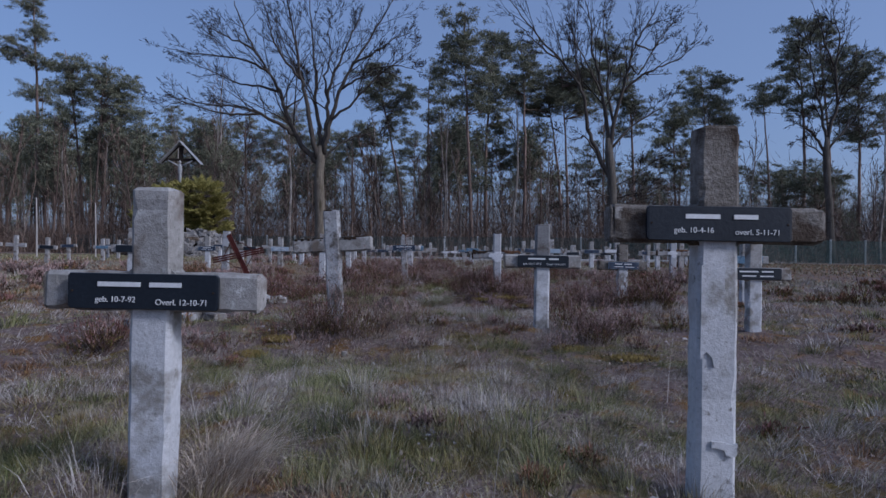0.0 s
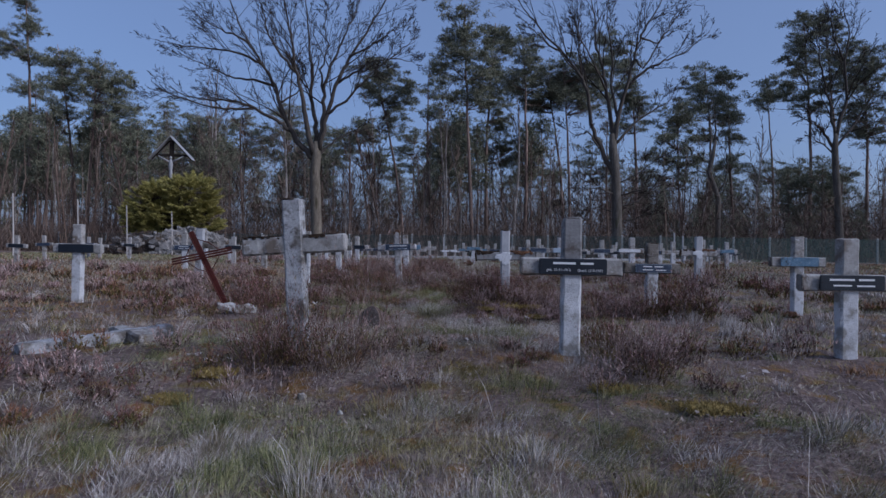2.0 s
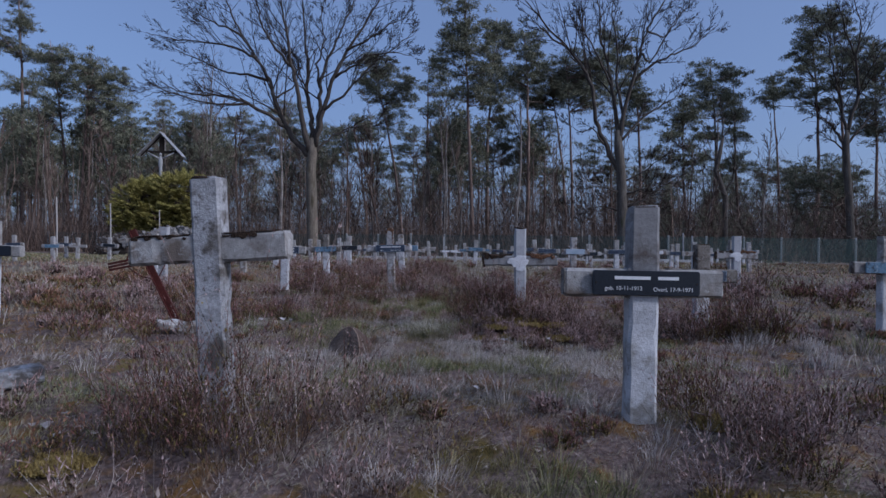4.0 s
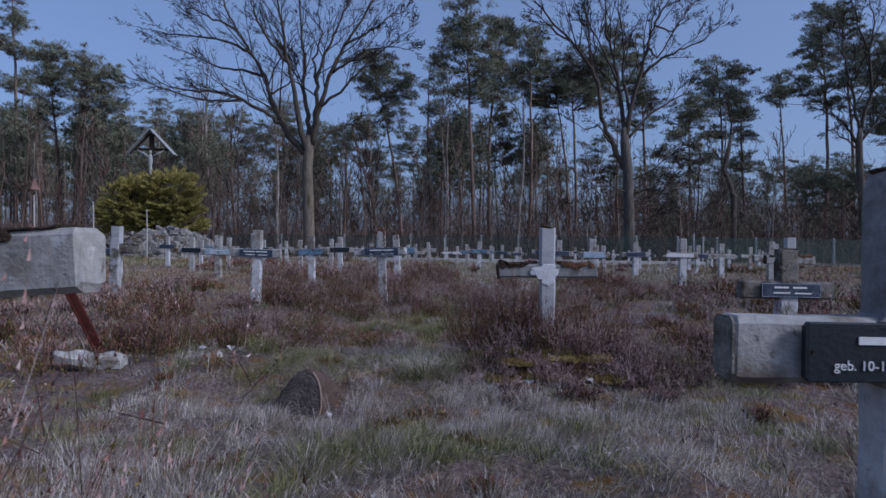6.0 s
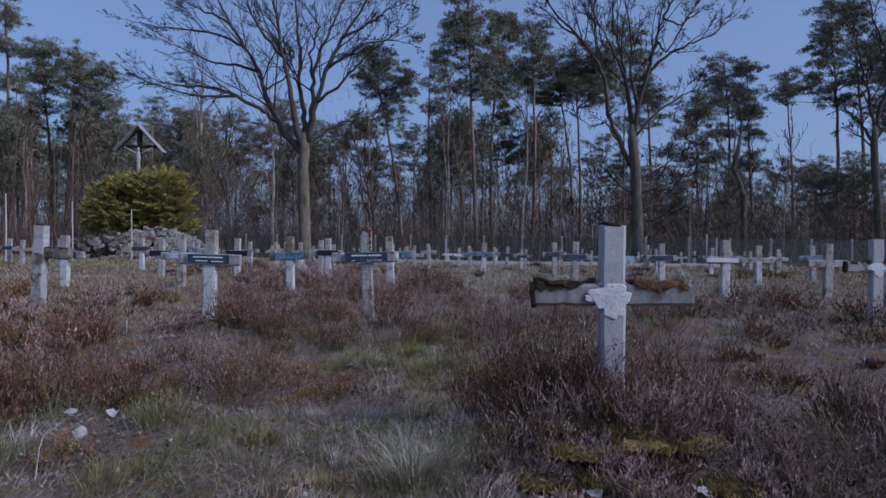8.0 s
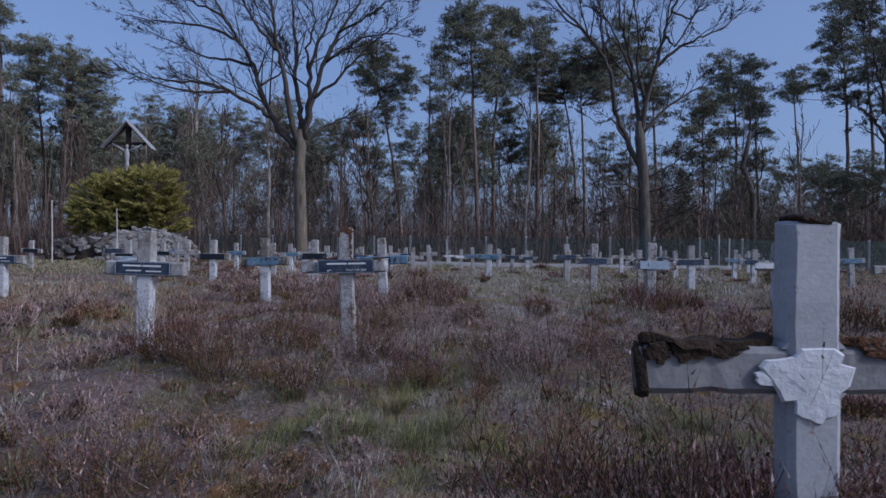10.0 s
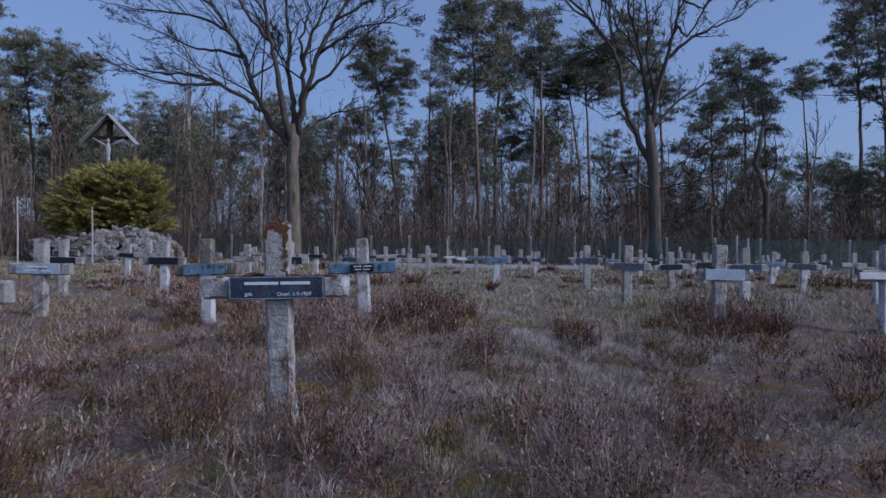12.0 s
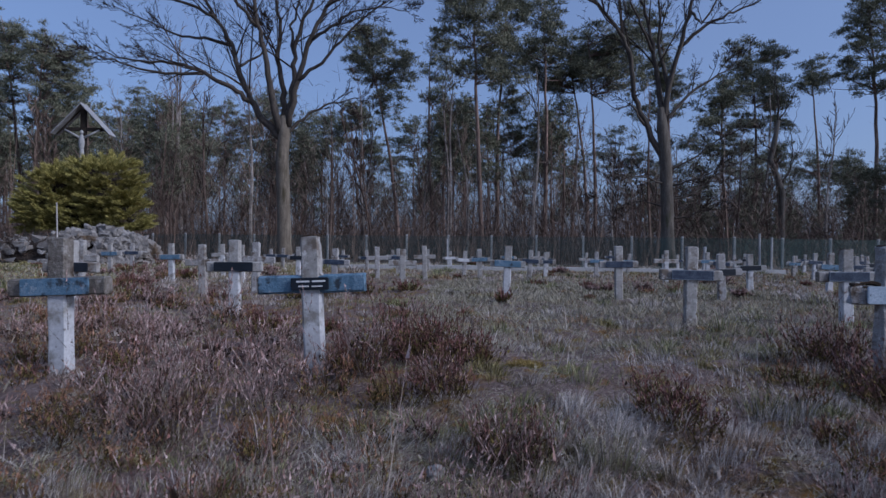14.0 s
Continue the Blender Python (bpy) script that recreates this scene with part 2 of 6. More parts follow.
wire_green = material("green_fence_wire", [(0.3, (0.030, 0.072, 0.069)), (0.7, (0.054, 0.108, 0.102))], 1.0, 0.7)


# ---- mesh tools ----
class Shape:
    """Vertices and faces gathered for one mesh."""

    def __init__(self):
        self.verts, self.faces = [], []

    def ring_tube(self, points, radii, sides=6, cap=True):
        first, n = len(self.verts), len(points)
        for i, (p, r) in enumerate(zip(points, radii)):
            ahead = (points[min(i + 1, n - 1)] - points[max(i - 1, 0)]).normalized()
            u = ahead.cross(Vector((0.31, 0.95, 0.05))).normalized()
            v = ahead.cross(u)
            for k in range(sides):
                a = 2 * math.pi * k / sides
                self.verts.append(p + r * (math.cos(a) * u + math.sin(a) * v))
        for i in range(n - 1):
            for k in range(sides):
                a, b = first + i * sides + k, first + i * sides + (k + 1) % sides
                self.faces.append((a, b, b + sides, a + sides))
        if cap:
            self.faces.append(tuple(first + (n - 1) * sides + k for k in range(sides)))
            self.faces.append(tuple(first + k for k in reversed(range(sides))))

    def ribbon(self, points, r):
        """A thin twig, drawn out to a point."""
        first = len(self.verts)
        side = (points[-1] - points[0]).cross(Vector((0.3, 0.9, 0.2))).normalized() * r
        for p in points[:-1]:
            self.verts += [p - side, p + side]
        self.verts.append(points[-1])
        n = len(points) - 1
        for k in range(n - 1):
            a = first + 2 * k
            self.faces.append((a, a + 1, a + 3, a + 2))
        self.faces.append((first + 2 * n - 2, first + 2 * n - 1, first + 2 * n))

    def triangle(self, a, b, c):
        n = len(self.verts)
        self.verts += [a, b, c]
        self.faces.append((n, n + 1, n + 2))

    def bar(self, axis, start, end, w, d, rings, rng, rough=0.003, chamfer=0.012, taper=1.0, ragged=0.0):
        """A chamfered, uneven bar along z or x. w: its breadth (x, or z for a lying bar); d: its depth in y."""
        first = len(self.verts)
        steps = [i / rings for i in range(rings + 1)]
        off = rng.random() * 50
        section = []
        for sx, sy in ((1, -1), (1, 1), (-1, 1), (-1, -1)):
            a, b = (sx * (w / 2), sy * (d / 2 - chamfer)), (sx * (w / 2 - chamfer), sy * d / 2)
            section += [b, a] if sx * sy < 0 else [a, b]
        lines = []
        for i, s in enumerate([0.0, *steps, 1.0]):
            inset = 0.86 if i in (0, rings + 2) else 1.0
            lines.append((start + (end - start) * s, inset * (1 + (taper - 1) * s), i))
        for along, k, i in lines:
            push = 0.0
            if i == 1:
                along += 0.006 * (1 if end > start else -1)
            if i == rings + 1:
                along -= 0.006 * (1 if end > start else -1)
            for a, b in section:
                q = Vector((a * k, b * k, along)) if axis == "z" else Vector((along, b * k, a * k))
                shake = noise.noise_vector(q * 22 + Vector((off, off, off))) * rough + noise.noise_vector(q * 7 + Vector((off, 0, off))) * rough * 1.6
                q += shake
                if ragged and i >= rings:
                    q += (rng.random() - 0.75) * ragged * (Vector((0, 0, 1)) if axis == "z" else Vector((math.copysign(1, end - start), 0, 0)))
                if rng.random() < 0.05 and rough > 0.002:
                    q = q * 1.0 + Vector((-a, -b, 0)) * 0.12 if axis == "z" else q + Vector((0, -b, -a)) * 0.12
                self.verts.append(q)
        rows = len(lines)
        for i in range(rows - 1):
            for k in range(8):
                a, b = first + i * 8 + k, first + i * 8 + (k + 1) % 8
                self.faces.append((a, b, b + 8, a + 8))
        self.faces.append(tuple(first + (rows - 1) * 8 + k for k in range(8)))
        self.faces.append(tuple(first + k for k in reversed(range(8))))

    def box(self, x0, x1, y0, y1, z0, z1):
        n = len(self.verts)
        self.verts += [Vector((x, y, z)) for z in (z0, z1) for y in (y0, y1) for x in (x0, x1)]
        self.faces += [tuple(n + k for k in q) for q in ((0, 2, 3, 1), (4, 5, 7, 6), (0, 1, 5, 4), (1, 3, 7, 5), (3, 2, 6, 7), (2, 0, 4, 6))]

    def mesh(self, name, mat, smooth=False):
        me = bpy.data.meshes.new(name)
        me.from_pydata([tuple(v) for v in self.verts], [], self.faces)
        if smooth:
            me.polygons.foreach_set("use_smooth", [True] * len(me.polygons))
        me.materials.append(mat)
        me.update()
        bm = bmesh.new()
        bm.from_mesh(me)
        if len(bm.verts) < 4000:
            bmesh.ops.recalc_face_normals(bm, faces=bm.faces)
            bm.to_mesh(me)
        bm.free()
        return me


def part(name, shape, mat, parent, label="", smooth=False):
    """One mesh under a thing or a part. shape: a Shape or a mesh made before."""
    ob = new(name, shape if isinstance(shape, bpy.types.Mesh) else shape.mesh(name, mat, smooth))
    ob.parent = parent
    return tagged(ob, label)


def thing(name, label, category, group="", m=None):
    ob = tagged(new(name), label, category, group)
    ob.empty_display_size = 0.2
    if m is not None:
        ob.matrix_basis = m
    return ob


def heaps(name, verts, faces, mat, label, category, kind="stuff"):
    """One large mesh from arrays."""
    me = bpy.data.meshes.new(name)
    me.vertices.add(len(verts))
    me.vertices.foreach_set("co", np.asarray(verts, np.float32).ravel())
    faces = np.asarray(faces, np.int32)
    me.loops.add(faces.size)
    me.loops.foreach_set("vertex_index", faces.ravel())
    me.polygons.add(len(faces))
    me.polygons.foreach_set("loop_start", np.arange(0, faces.size, faces.shape[1], dtype=np.int32))
    me.polygons.foreach_set("loop_total", np.full(len(faces), faces.shape[1], np.int32))
    me.materials.append(mat)
    me.update(calc_edges=True)
    return tagged(new(name, me), label, category, kind=kind)


def wander(p, way, length, steps, bend, rng, lift=0.0):
    points, d = [p.copy()], way.normalized()
    for k in range(steps):
        d = (d + bend * Vector((rng.gauss(0, 1), rng.gauss(0, 1), rng.gauss(0, 1))) + Vector((0, 0, lift))).normalized()
        points.append(points[-1] + d * length / steps)
    return points


# ---- ground ----
PROFILE_Y = (-60, -5, 0.6, 1.2, 1.7, 2.4, 3.6, 4.1, 4.5, 5.0, 5.8, 6.6, 7.2, 7.6, 8.2, 9.2, 10.2, 10.9, 12.3, 14, 20, 45, 70, 300, 900)
PROFILE_Z = (0.0, 0.02, 0.04, 0.065, 0.055, 0.025, 0.02, 0.085, 0.14, 0.1, 0.05, 0.03, 0.07, 0.1, 0.05, 0.09, 0.19, 0.22, 0.215, 0.3, 0.31, 0.27, 0.25, 0.2, 0.0)


def wave(x, y):
    """Uneven heath, in metres: sums of slow waves, for arrays or numbers."""
    return (0.012 * np.sin(2.1 * x + 1.3 * y) + 0.012 * np.sin(1.1 * x - 2.3 * y + 1) + 0.008 * np.sin(5.3 * x + 3.1 * y + 2) * np.sin(3.7 * y - 2.2 * x)
            + 0.006 * np.sin(9.1 * x - 4.2 * y) * np.sin(7.3 * y + 3 * x))


def lumps(x, y, size, seed):
    """Smooth random hills from 0 to 1, about that many metres apart."""
    x, y = np.asarray(x) / size + 37.3 * seed, np.asarray(y) / size - 11.7 * seed
    i, j = np.floor(x), np.floor(y)
    u, v = x - i, y - j
    u, v = u * u * (3 - 2 * u), v * v * (3 - 2 * v)

    def at(a, b):
        k = np.sin(a * 127.1 + b * 311.7 + seed * 74.7) * 43758.5453
        return k - np.floor(k)

    return (at(i, j) * (1 - u) + at(i + 1, j) * u) * (1 - v) + (at(i, j + 1) * (1 - u) + at(i + 1, j + 1) * u) * v


def hummocks(x, y):
    """Tussocks of old grass roots, flattening out away from the walk."""
    near = np.exp(-(np.maximum(0, np.abs(x) - 4) / 3) ** 2) * np.exp(-(np.maximum(0, np.abs(y - 8) - 9) / 4) ** 2)
    return near * (0.075 * (lumps(x, y, 0.46, 21) - 0.5) + 0.035 * (lumps(x + 0.3 * y, y, 0.23, 22) - 0.5))


def rise(x, y):
    # a low mound under the cross with the mossy bar
    mound = 0.19 * np.exp(-(((x - 0.68) / 0.46) ** 2) - ((y - 7.52) / 0.34) ** 2)
    return np.interp(y, PROFILE_Y, PROFILE_Z) + wave(x, y) + mound + hummocks(x, y)


def ground_z(x, y):
    return float(rise(np.float64(x), np.float64(y)))


def spaced(limits):
    out = [limits[0][0]]
    for a, b, step in limits:
        out += list(np.linspace(a, b, max(1, int(round((b - a) / step))) + 1)[1:])
    return np.array(out)


gx = spaced([(-900, -60, 120), (-60, -14, 3), (-14, -4, 0.5), (-4, 4, 0.075), (4, 14, 0.5), (14, 60, 3), (60, 900, 120)])
gy = spaced([(-300, -5, 40), (-5, 0, 0.5), (0, 17, 0.075), (17, 26, 0.5), (26, 60, 2), (60, 100, 8), (100, 1500, 140)])
mx, my = np.meshgrid(gx, gy)
near = np.exp(-(np.maximum(0, np.abs(mx) - 4) / 4) ** 2) * np.exp(-(np.maximum(0, np.abs(my - 8) - 8) / 5) ** 2)
mz = rise(mx, my) + near * np.random.normal(0, 0.006, mx.shape)
ids = np.arange(mx.size).reshape(mx.shape)
quads = np.stack([ids[:-1, :-1], ids[:-1, 1:], ids[1:, 1:], ids[1:, :-1]], -1).reshape(-1, 4)
ground = heaps("ground", np.stack([mx, my, mz], -1).reshape(-1, 3), quads, soil, "brown heath soil with moss and litter", "ground", kind="structure")
ground.data.polygons.foreach_set("use_smooth", [True] * len(ground.data.polygons))


# ---- crosses ----
def words(body, height, mat, name="lettering"):
    """Painted letters as a thin mesh, centred, in the x-z plane, facing -y."""
    curve = bpy.data.curves.new(name, "FONT")
    curve.body, curve.size, curve.align_x, curve.align_y, curve.extrude = body, height * 1.4, "CENTER", "CENTER", 0.0008
    ob = bpy.data.objects.new(name, curve)
    scene.collection.objects.link(ob)
    me = bpy.data.meshes.new_from_object(ob.evaluated_get(bpy.context.evaluated_depsgraph_get()))
    bpy.data.objects.remove(ob), bpy.data.curves.remove(curve)
    me.transform(pose(0, 0, 0, 90, 0, 0))
    me.materials.clear()
    me.materials.append(mat)
    return me


def strokes(shape, x0, x1, z, h, y):
    """A plain bar in place of a name, slightly uneven."""
    shape.box(x0, x1, y - 0.0012, y + 0.0006, z - h / 2, z + h / 2)


PLATES = {"black": (plate_black, "black name plate with white painted lettering"), "blue": (plate_blue, "faded blue painted name board"),
          "slate": (plate_slate, "weathered slate-grey name board with worn white lettering"), "white": (plate_white, "plain white painted board"), "bleached": (plate_pale, "bleached pale blue board")}


def blotch(shape, cx, cz, rx, rz, y, seed, thick=0.006, rag=1.0):
    """A ragged, slightly domed patch on a face that looks to -y."""
    n = 22
    first = len(shape.verts)
    rims = []
    for k in range(n):
        a = 2 * math.pi * k / n
        r = 1 + rag * 0.75 * noise.noise(Vector((math.cos(a) * 1.6, math.sin(a) * 1.6, seed * 3.7))) + rag * 0.3 * noise.noise(Vector((math.cos(a) * 5, math.sin(a) * 5, seed)))
        rims.append((cx + rx * r * math.cos(a), cz + rz * r * math.sin(a)))
    for share, out in ((1.0, 0.002), (0.93, -thick * 0.8), (0.5, -thick)):
        for px, pz in rims:
            shape.verts.append(Vector((cx + (px - cx) * share, y + out + 0.3 * thick * noise.noise(Vector((px * 60, pz * 60, seed))), cz + (pz - cz) * share)))
    for i in range(2):
        for k in range(n):
            a, b = first + i * n + k, first + i * n + (k + 1) % n
            shape.faces.append((a, b, b + n, a + n))
    shape.faces.append(tuple(first + 2 * n + k for k in range(n)))


def grave_cross(x, y, top, lean=0.0, turn=0.0, back=0.0, plate="", text="", arm=0.60, post=0.118, finish="bare", cap="", tilt=0.0, lift=0.0, detail=1, plate_size=(0.42, 0.098, 0.0),
                names=((-0.1, 0.06),), broken="", label="", seed=0, head=None, bar=None):
    """A concrete grave cross with an upright, a crossbar and what is fixed to it. top: height of its head over the world's zero."""
    rng = random.Random(seed * 7 + 3)
    z0 = ground_z(x, y)
    height = top - z0
    depth = post * 0.72
    bar_z = height - 0.29 + lift
    looks = {"pale": "whitewashed concrete grave cross", "bare": "rough grey concrete grave cross", "white": "whitewashed concrete grave cross", "worn": "eroded rough concrete grave cross",
             "splash": "concrete cross, whitewashed joint and mossy bar,"}[finish]
    told = {"": "without a name plate", "black": "with a black name plate", "blue": "with a faded blue name board", "slate": "with a worn slate name board", "white": "with a white board", "bleached": "with a bleached pale blue board"}[plate]
    root = thing("grave_cross", label or f"{looks} {told}", "cross", "rows of grave crosses", pose(x, y, z0, back, lean, turn))
    upper = {"bare": concrete, "pale": grey_plaster, "white": concrete, "worn": aggregate, "splash": limewash}[finish]
    upper = head or upper
    lower = {"bare": whitewash if rng.random() < (0.6 if detail else 0.3) else concrete, "pale": grey_plaster, "white": whitewash, "worn": aggregate, "splash": limewash}[finish]
    rough = 0.0024 if finish != "worn" else 0.006
    rings = (14, 10, 10) if detail else (3, 3, 2)
    s = Shape()
    whole = upper is lower
    s.bar("z", -0.2, height if whole else bar_z, post * 1.004, depth, rings[0] + (rings[1] if whole else 0), rng, rough, ragged=(0.02 if finish == "worn" else 0.006) if whole else 0)
    part("shaft", s, lower, root, smooth=False)
    if not whole:
        s = Shape()
        s.bar("z", bar_z - 0.02, height, post, depth * 0.985, rings[1], rng, rough, ragged=0.006)
        part("head", s, upper, root)
    s = Shape()
    left = -post * 0.46 if broken == "lost" else -arm / 2 + (0.09 if "left" in broken else 0)
    right = arm / 2 - (0.03 if "right" in broken else 0)
    s.bar("x", 0.0, left, post * 0.93, depth * 0.86, rings[2], rng, rough, ragged=0.05 if "left" in broken else 0.008)
    s.bar("x", 0.0, right, post * 0.93, depth * 0.86, rings[2], rng, rough, ragged=0.05 if "right" in broken else 0.008)
    bar_ob = part("crossbar", s, bar or head if bar or head else aggregate if finish in ("worn", "splash") else concrete, root)
    bar_ob.matrix_basis = pose(0, 0, bar_z, 0, tilt, 0)
    if detail and finish != "worn":
        # a dark facing paints the shade on the end turned from the sun
        if broken != "lost":
            s = Shape()
            s.bar("x", left + 0.004, left - 0.0035, post * 0.9, depth * 0.84, 2, rng, 0.002, 0.012)
            part("shaded_end", s, stain_and_shade, bar_ob, "left end of the crossbar, shade put into its colour")
        # small haunches in the corners of the joint
        s = Shape()
        for sx in (-1, 1):
            for sz in (-1, 1):
                a = Vector((sx * post * 0.46, 0, sz * post * 0.42))
                for yy in (-depth * 0.4, depth * 0.4):
                    s.verts += [a + Vector((0, yy, 0)), a + Vector((sx * 0.016, yy, 0)), a + Vector((0, yy, sz * 0.016))]
                n = len(s.verts) - 6
                s.faces += [(n, n + 1, n + 2), (n + 3, n + 5, n + 4), (n + 1, n + 4, n + 5, n + 2)]
        tagged(part("haunch", s, upper, bar_ob), kind="stuff")
    if finish == "splash":
        s = Shape()
        blotch(s, -0.015, -0.004, 0.095, 0.045, -depth * 0.5 - 0.002, seed + 0.3, 0.004, 0.45)
        blotch(s, -0.075, -0.012, 0.045, 0.016, -depth * 0.5 - 0.001, seed + 2.3, 0.003, 0.45)
        blotch(s, 0.0, -0.05, 0.046, 0.05, -depth * 0.5 - 0.003, seed + 4.3, 0.003, 0.45)
        part("whitewash_patch", s, fresh_whitewash, bar_ob, "spilled whitewash round the joint")
    if plate:
        pw, ph, px = plate_size
        mat, words_label = PLATES[plate]
        s = Shape()
        yy = -depth / 2 - 0.012
        s.bar("x", px - pw / 2, px + pw / 2, ph, 0.013, 8 if detail else 2, rng, 0.0008, 0.002)
        board = part("name_plate", s, mat, root, words_label)
        board.matrix_basis = pose(0, yy, bar_z + 0.002, 0, tilt, 0)
        if names:
            s = Shape()
            for k, (centre, half) in enumerate(names):
                strokes(s, centre - half, centre + half, ph * 0.2, ph * 0.13, -0.0082)
            if not text:
                strokes(s, -pw * 0.3, -pw * 0.02, -ph * 0.18, ph * 0.1, -0.0082)
                strokes(s, pw * 0.06, pw * 0.34, -ph * 0.2, ph * 0.1, -0.0082)
            part("lettering", s, lettering_paint, board, "white painted name, as plain bars")
        if text:
            for body, cx, cz in text:
                t = part("lettering", words(body, ph * 0.165, lettering_paint), lettering_paint, board, "white painted dates")
                t.matrix_basis = pose(cx, -0.0082, ph * cz)
        if plate == "slate" and detail:
            s = Shape()
            for zz in (-ph * 0.46, ph * 0.46):
                s.box(px - pw * 0.49, px + pw * 0.49, -0.0084, -0.006, zz - 0.0012, zz + 0.0012)
            for xx in (-pw * 0.49, pw * 0.49):
                s.box(px + xx - 0.0012, px + xx + 0.0012, -0.0084, -0.006, -ph * 0.46, ph * 0.46)
            part("border", s, plate_pale, board, "thin white painted border")
        if detail:
            for xx in (-pw * 0.47, pw * 0.47):
                s = Shape()
                s.ring_tube([Vector((px + xx, -0.004, 0)), Vector((px + xx, -0.009, 0))], [0.0035, 0.003], 6)
                part("screw", s, moss_dark, board)
    if cap:
        cap_mat = rust_moss if cap == "rust" else moss_dark
        s = Shape()
        s.bar("z", height - (0.026 if cap == "rust" else 0.01), height + 0.004, post * (1.03 if cap == "rust" else 0.97), depth * 0.96, 3, rng, 0.007, 0.02)
        part("moss_cap", s, cap_mat, root, "dark moss on the head")
        if finish in ("worn", "splash", "pale") and detail:
            for a, b in ((left * 0.95, -post * 0.62), (post * 0.55, right * 0.9))[broken == "lost":]:
                s = Shape()
                s.bar("x", a, b, {"splash": 0.02, "worn": 0.014, "pale": 0.007}[finish], depth * 0.86, 26, rng, {"splash": 0.017, "worn": 0.012, "pale": 0.006}[finish], 0.003)
                for k in range(5):
                    xx = a + (b - a) * rng.random()
                    wide = 1.0 if finish == "splash" else 0.45
                    blotch(s, xx, -0.01 * rng.random() - 0.004, wide * rng.uniform(0.015, 0.045), wide * rng.uniform(0.008, 0.022), -depth * 0.43, seed + k, 0.007 * wide)
                crust = part("rust_crust", s, rust_moss if cap == "rust" or (finish == "splash" and a > 0) else moss_dark, root, "dark crust of moss and rust on the crossbar")
                crust.matrix_basis = pose(0, 0, bar_z + post * 0.465, 0, tilt, 0)
        if finish == "splash" and detail:
            s = Shape()
            s.bar("x", left - 0.006, left + 0.018, post * 0.97, depth * 0.9, 6, rng, 0.012, 0.015)
            part("moss_end", s, moss_dark, bar_ob, "black moss over the end of the bar")
        if finish == "worn" and cap == "rust":
            s = Shape()
            for k, (cx, cz, rx, rz) in enumerate(((0.4, -0.03, 0.017, 0.026), (0.45, -0.068, 0.011, 0.026), (0.24, -0.018, 0.022, 0.012), (-0.42, -0.04, 0.01, 0.024), (0.36, -0.215, 0.016, 0.018), (0.47, -0.13, 0.008, 0.018), (-0.1, -0.012, 0.02, 0.008), (0.47, -0.18, 0.007, 0.014))):
                blotch(s, post * cx * 0.9, height + cz - 0.012, rx * 1.3, rz * 1.3, -depth * 0.49, k + 0.4, 0.003)
            part("rust_moss", s, rust_moss, root, "rusty red moss hanging down the head")
    return root


# the row that the walk begins with
grave_cross(-0.742, 1.15, 0.930, lean=0.3, turn=-1, plate="black", text=(("geb. 10-7-92", -0.085, -0.23), ("Overl. 12-10-71", 0.1, -0.29)), names=((-0.075, 0.06), (0.055, 0.045)), finish="white", seed=1, lift=0.0,
            arm=0.61, plate_size=(0.42, 0.098, -0.01), label="concrete grave cross with black plate beside a pale grass tuft")
grave_cross(0.872, 1.26, 1.142, lean=0.2, turn=2, plate="black", text=(("geb. 10-4-16", -0.085, -0.2), ("overl. 5-11-71", 0.1, -0.24)), names=((-0.06, 0.05), (0.065, 0.035)), finish="white", seed=2, head=stain_and_shade,
            arm=0.63, plate_size=(0.42, 0.1, -0.01), label="tall concrete grave cross with black plate, flaking whitewashed shaft")
def flaking_render():
    """The old render that still clings to the upper shaft, broken off in a step."""
    cross = bpy.data.objects["grave_cross.001"]
    for x0, x1, low, high, seed in ((-0.056, 0.012, 0.435, 0.7, 1), (-0.02, 0.055, 0.17, 0.19, 2)):
        s = Shape()
        steps = 12
        for yy in (-0.0435, -0.0505):
            for k in range(steps + 1):
                px = x0 + (x1 - x0) * k / steps
                drop = 0.035 * noise.noise(Vector((px * 40, seed * 5.0, 0))) - (0.02 if k > steps * 0.55 else 0)
                s.verts += [Vector((px, yy, low + drop)), Vector((px, yy, high + 0.3 * drop))]
        n = 2 * (steps + 1)
        for k in range(steps):
            a = 2 * k
            s.faces += [(n + a, n + a + 2, n + a + 3, n + a + 1), (a, a + 2, n + a + 2, n + a), (a + 1, n + a + 1, n + a + 3, a + 3)]
        s.faces += [(0, n, n + 1, 1), (2 * steps, 2 * steps + 1, n + 2 * steps + 1, n + 2 * steps)]
        part("flaking_render", s, whitewash, cross, "loose whitewashed render with a broken edge")


flaking_render()
# second row
grave_cross(-0.875, 4.52, 1.10, lean=-3.5, turn=-3, finish="pale", bar=concrete, seed=3, cap="moss", arm=0.66, post=0.125, label="mottled grey plastered grave cross with mossy top, no plate")
grave_cross(0.825, 4.5, 1.005, lean=0.4, turn=1.5, plate="black", text=(("geb. 10-11-1912", -0.09, -0.22), ("Overl. 17-9-1971", 0.105, -0.25)), names=((-0.055, 0.07), (0.085, 0.04)), finish="white", seed=4, head=smooth_grey, bar=concrete, lift=-0.02,
            cap="moss", arm=0.63, label="concrete grave cross with black plate and mossy head")
grave_cross(2.66, 4.7, 0.90, lean=0, turn=2, plate="black", names=((-0.07, 0.08), (0.09, 0.05)), finish="white", seed=5, arm=0.62)
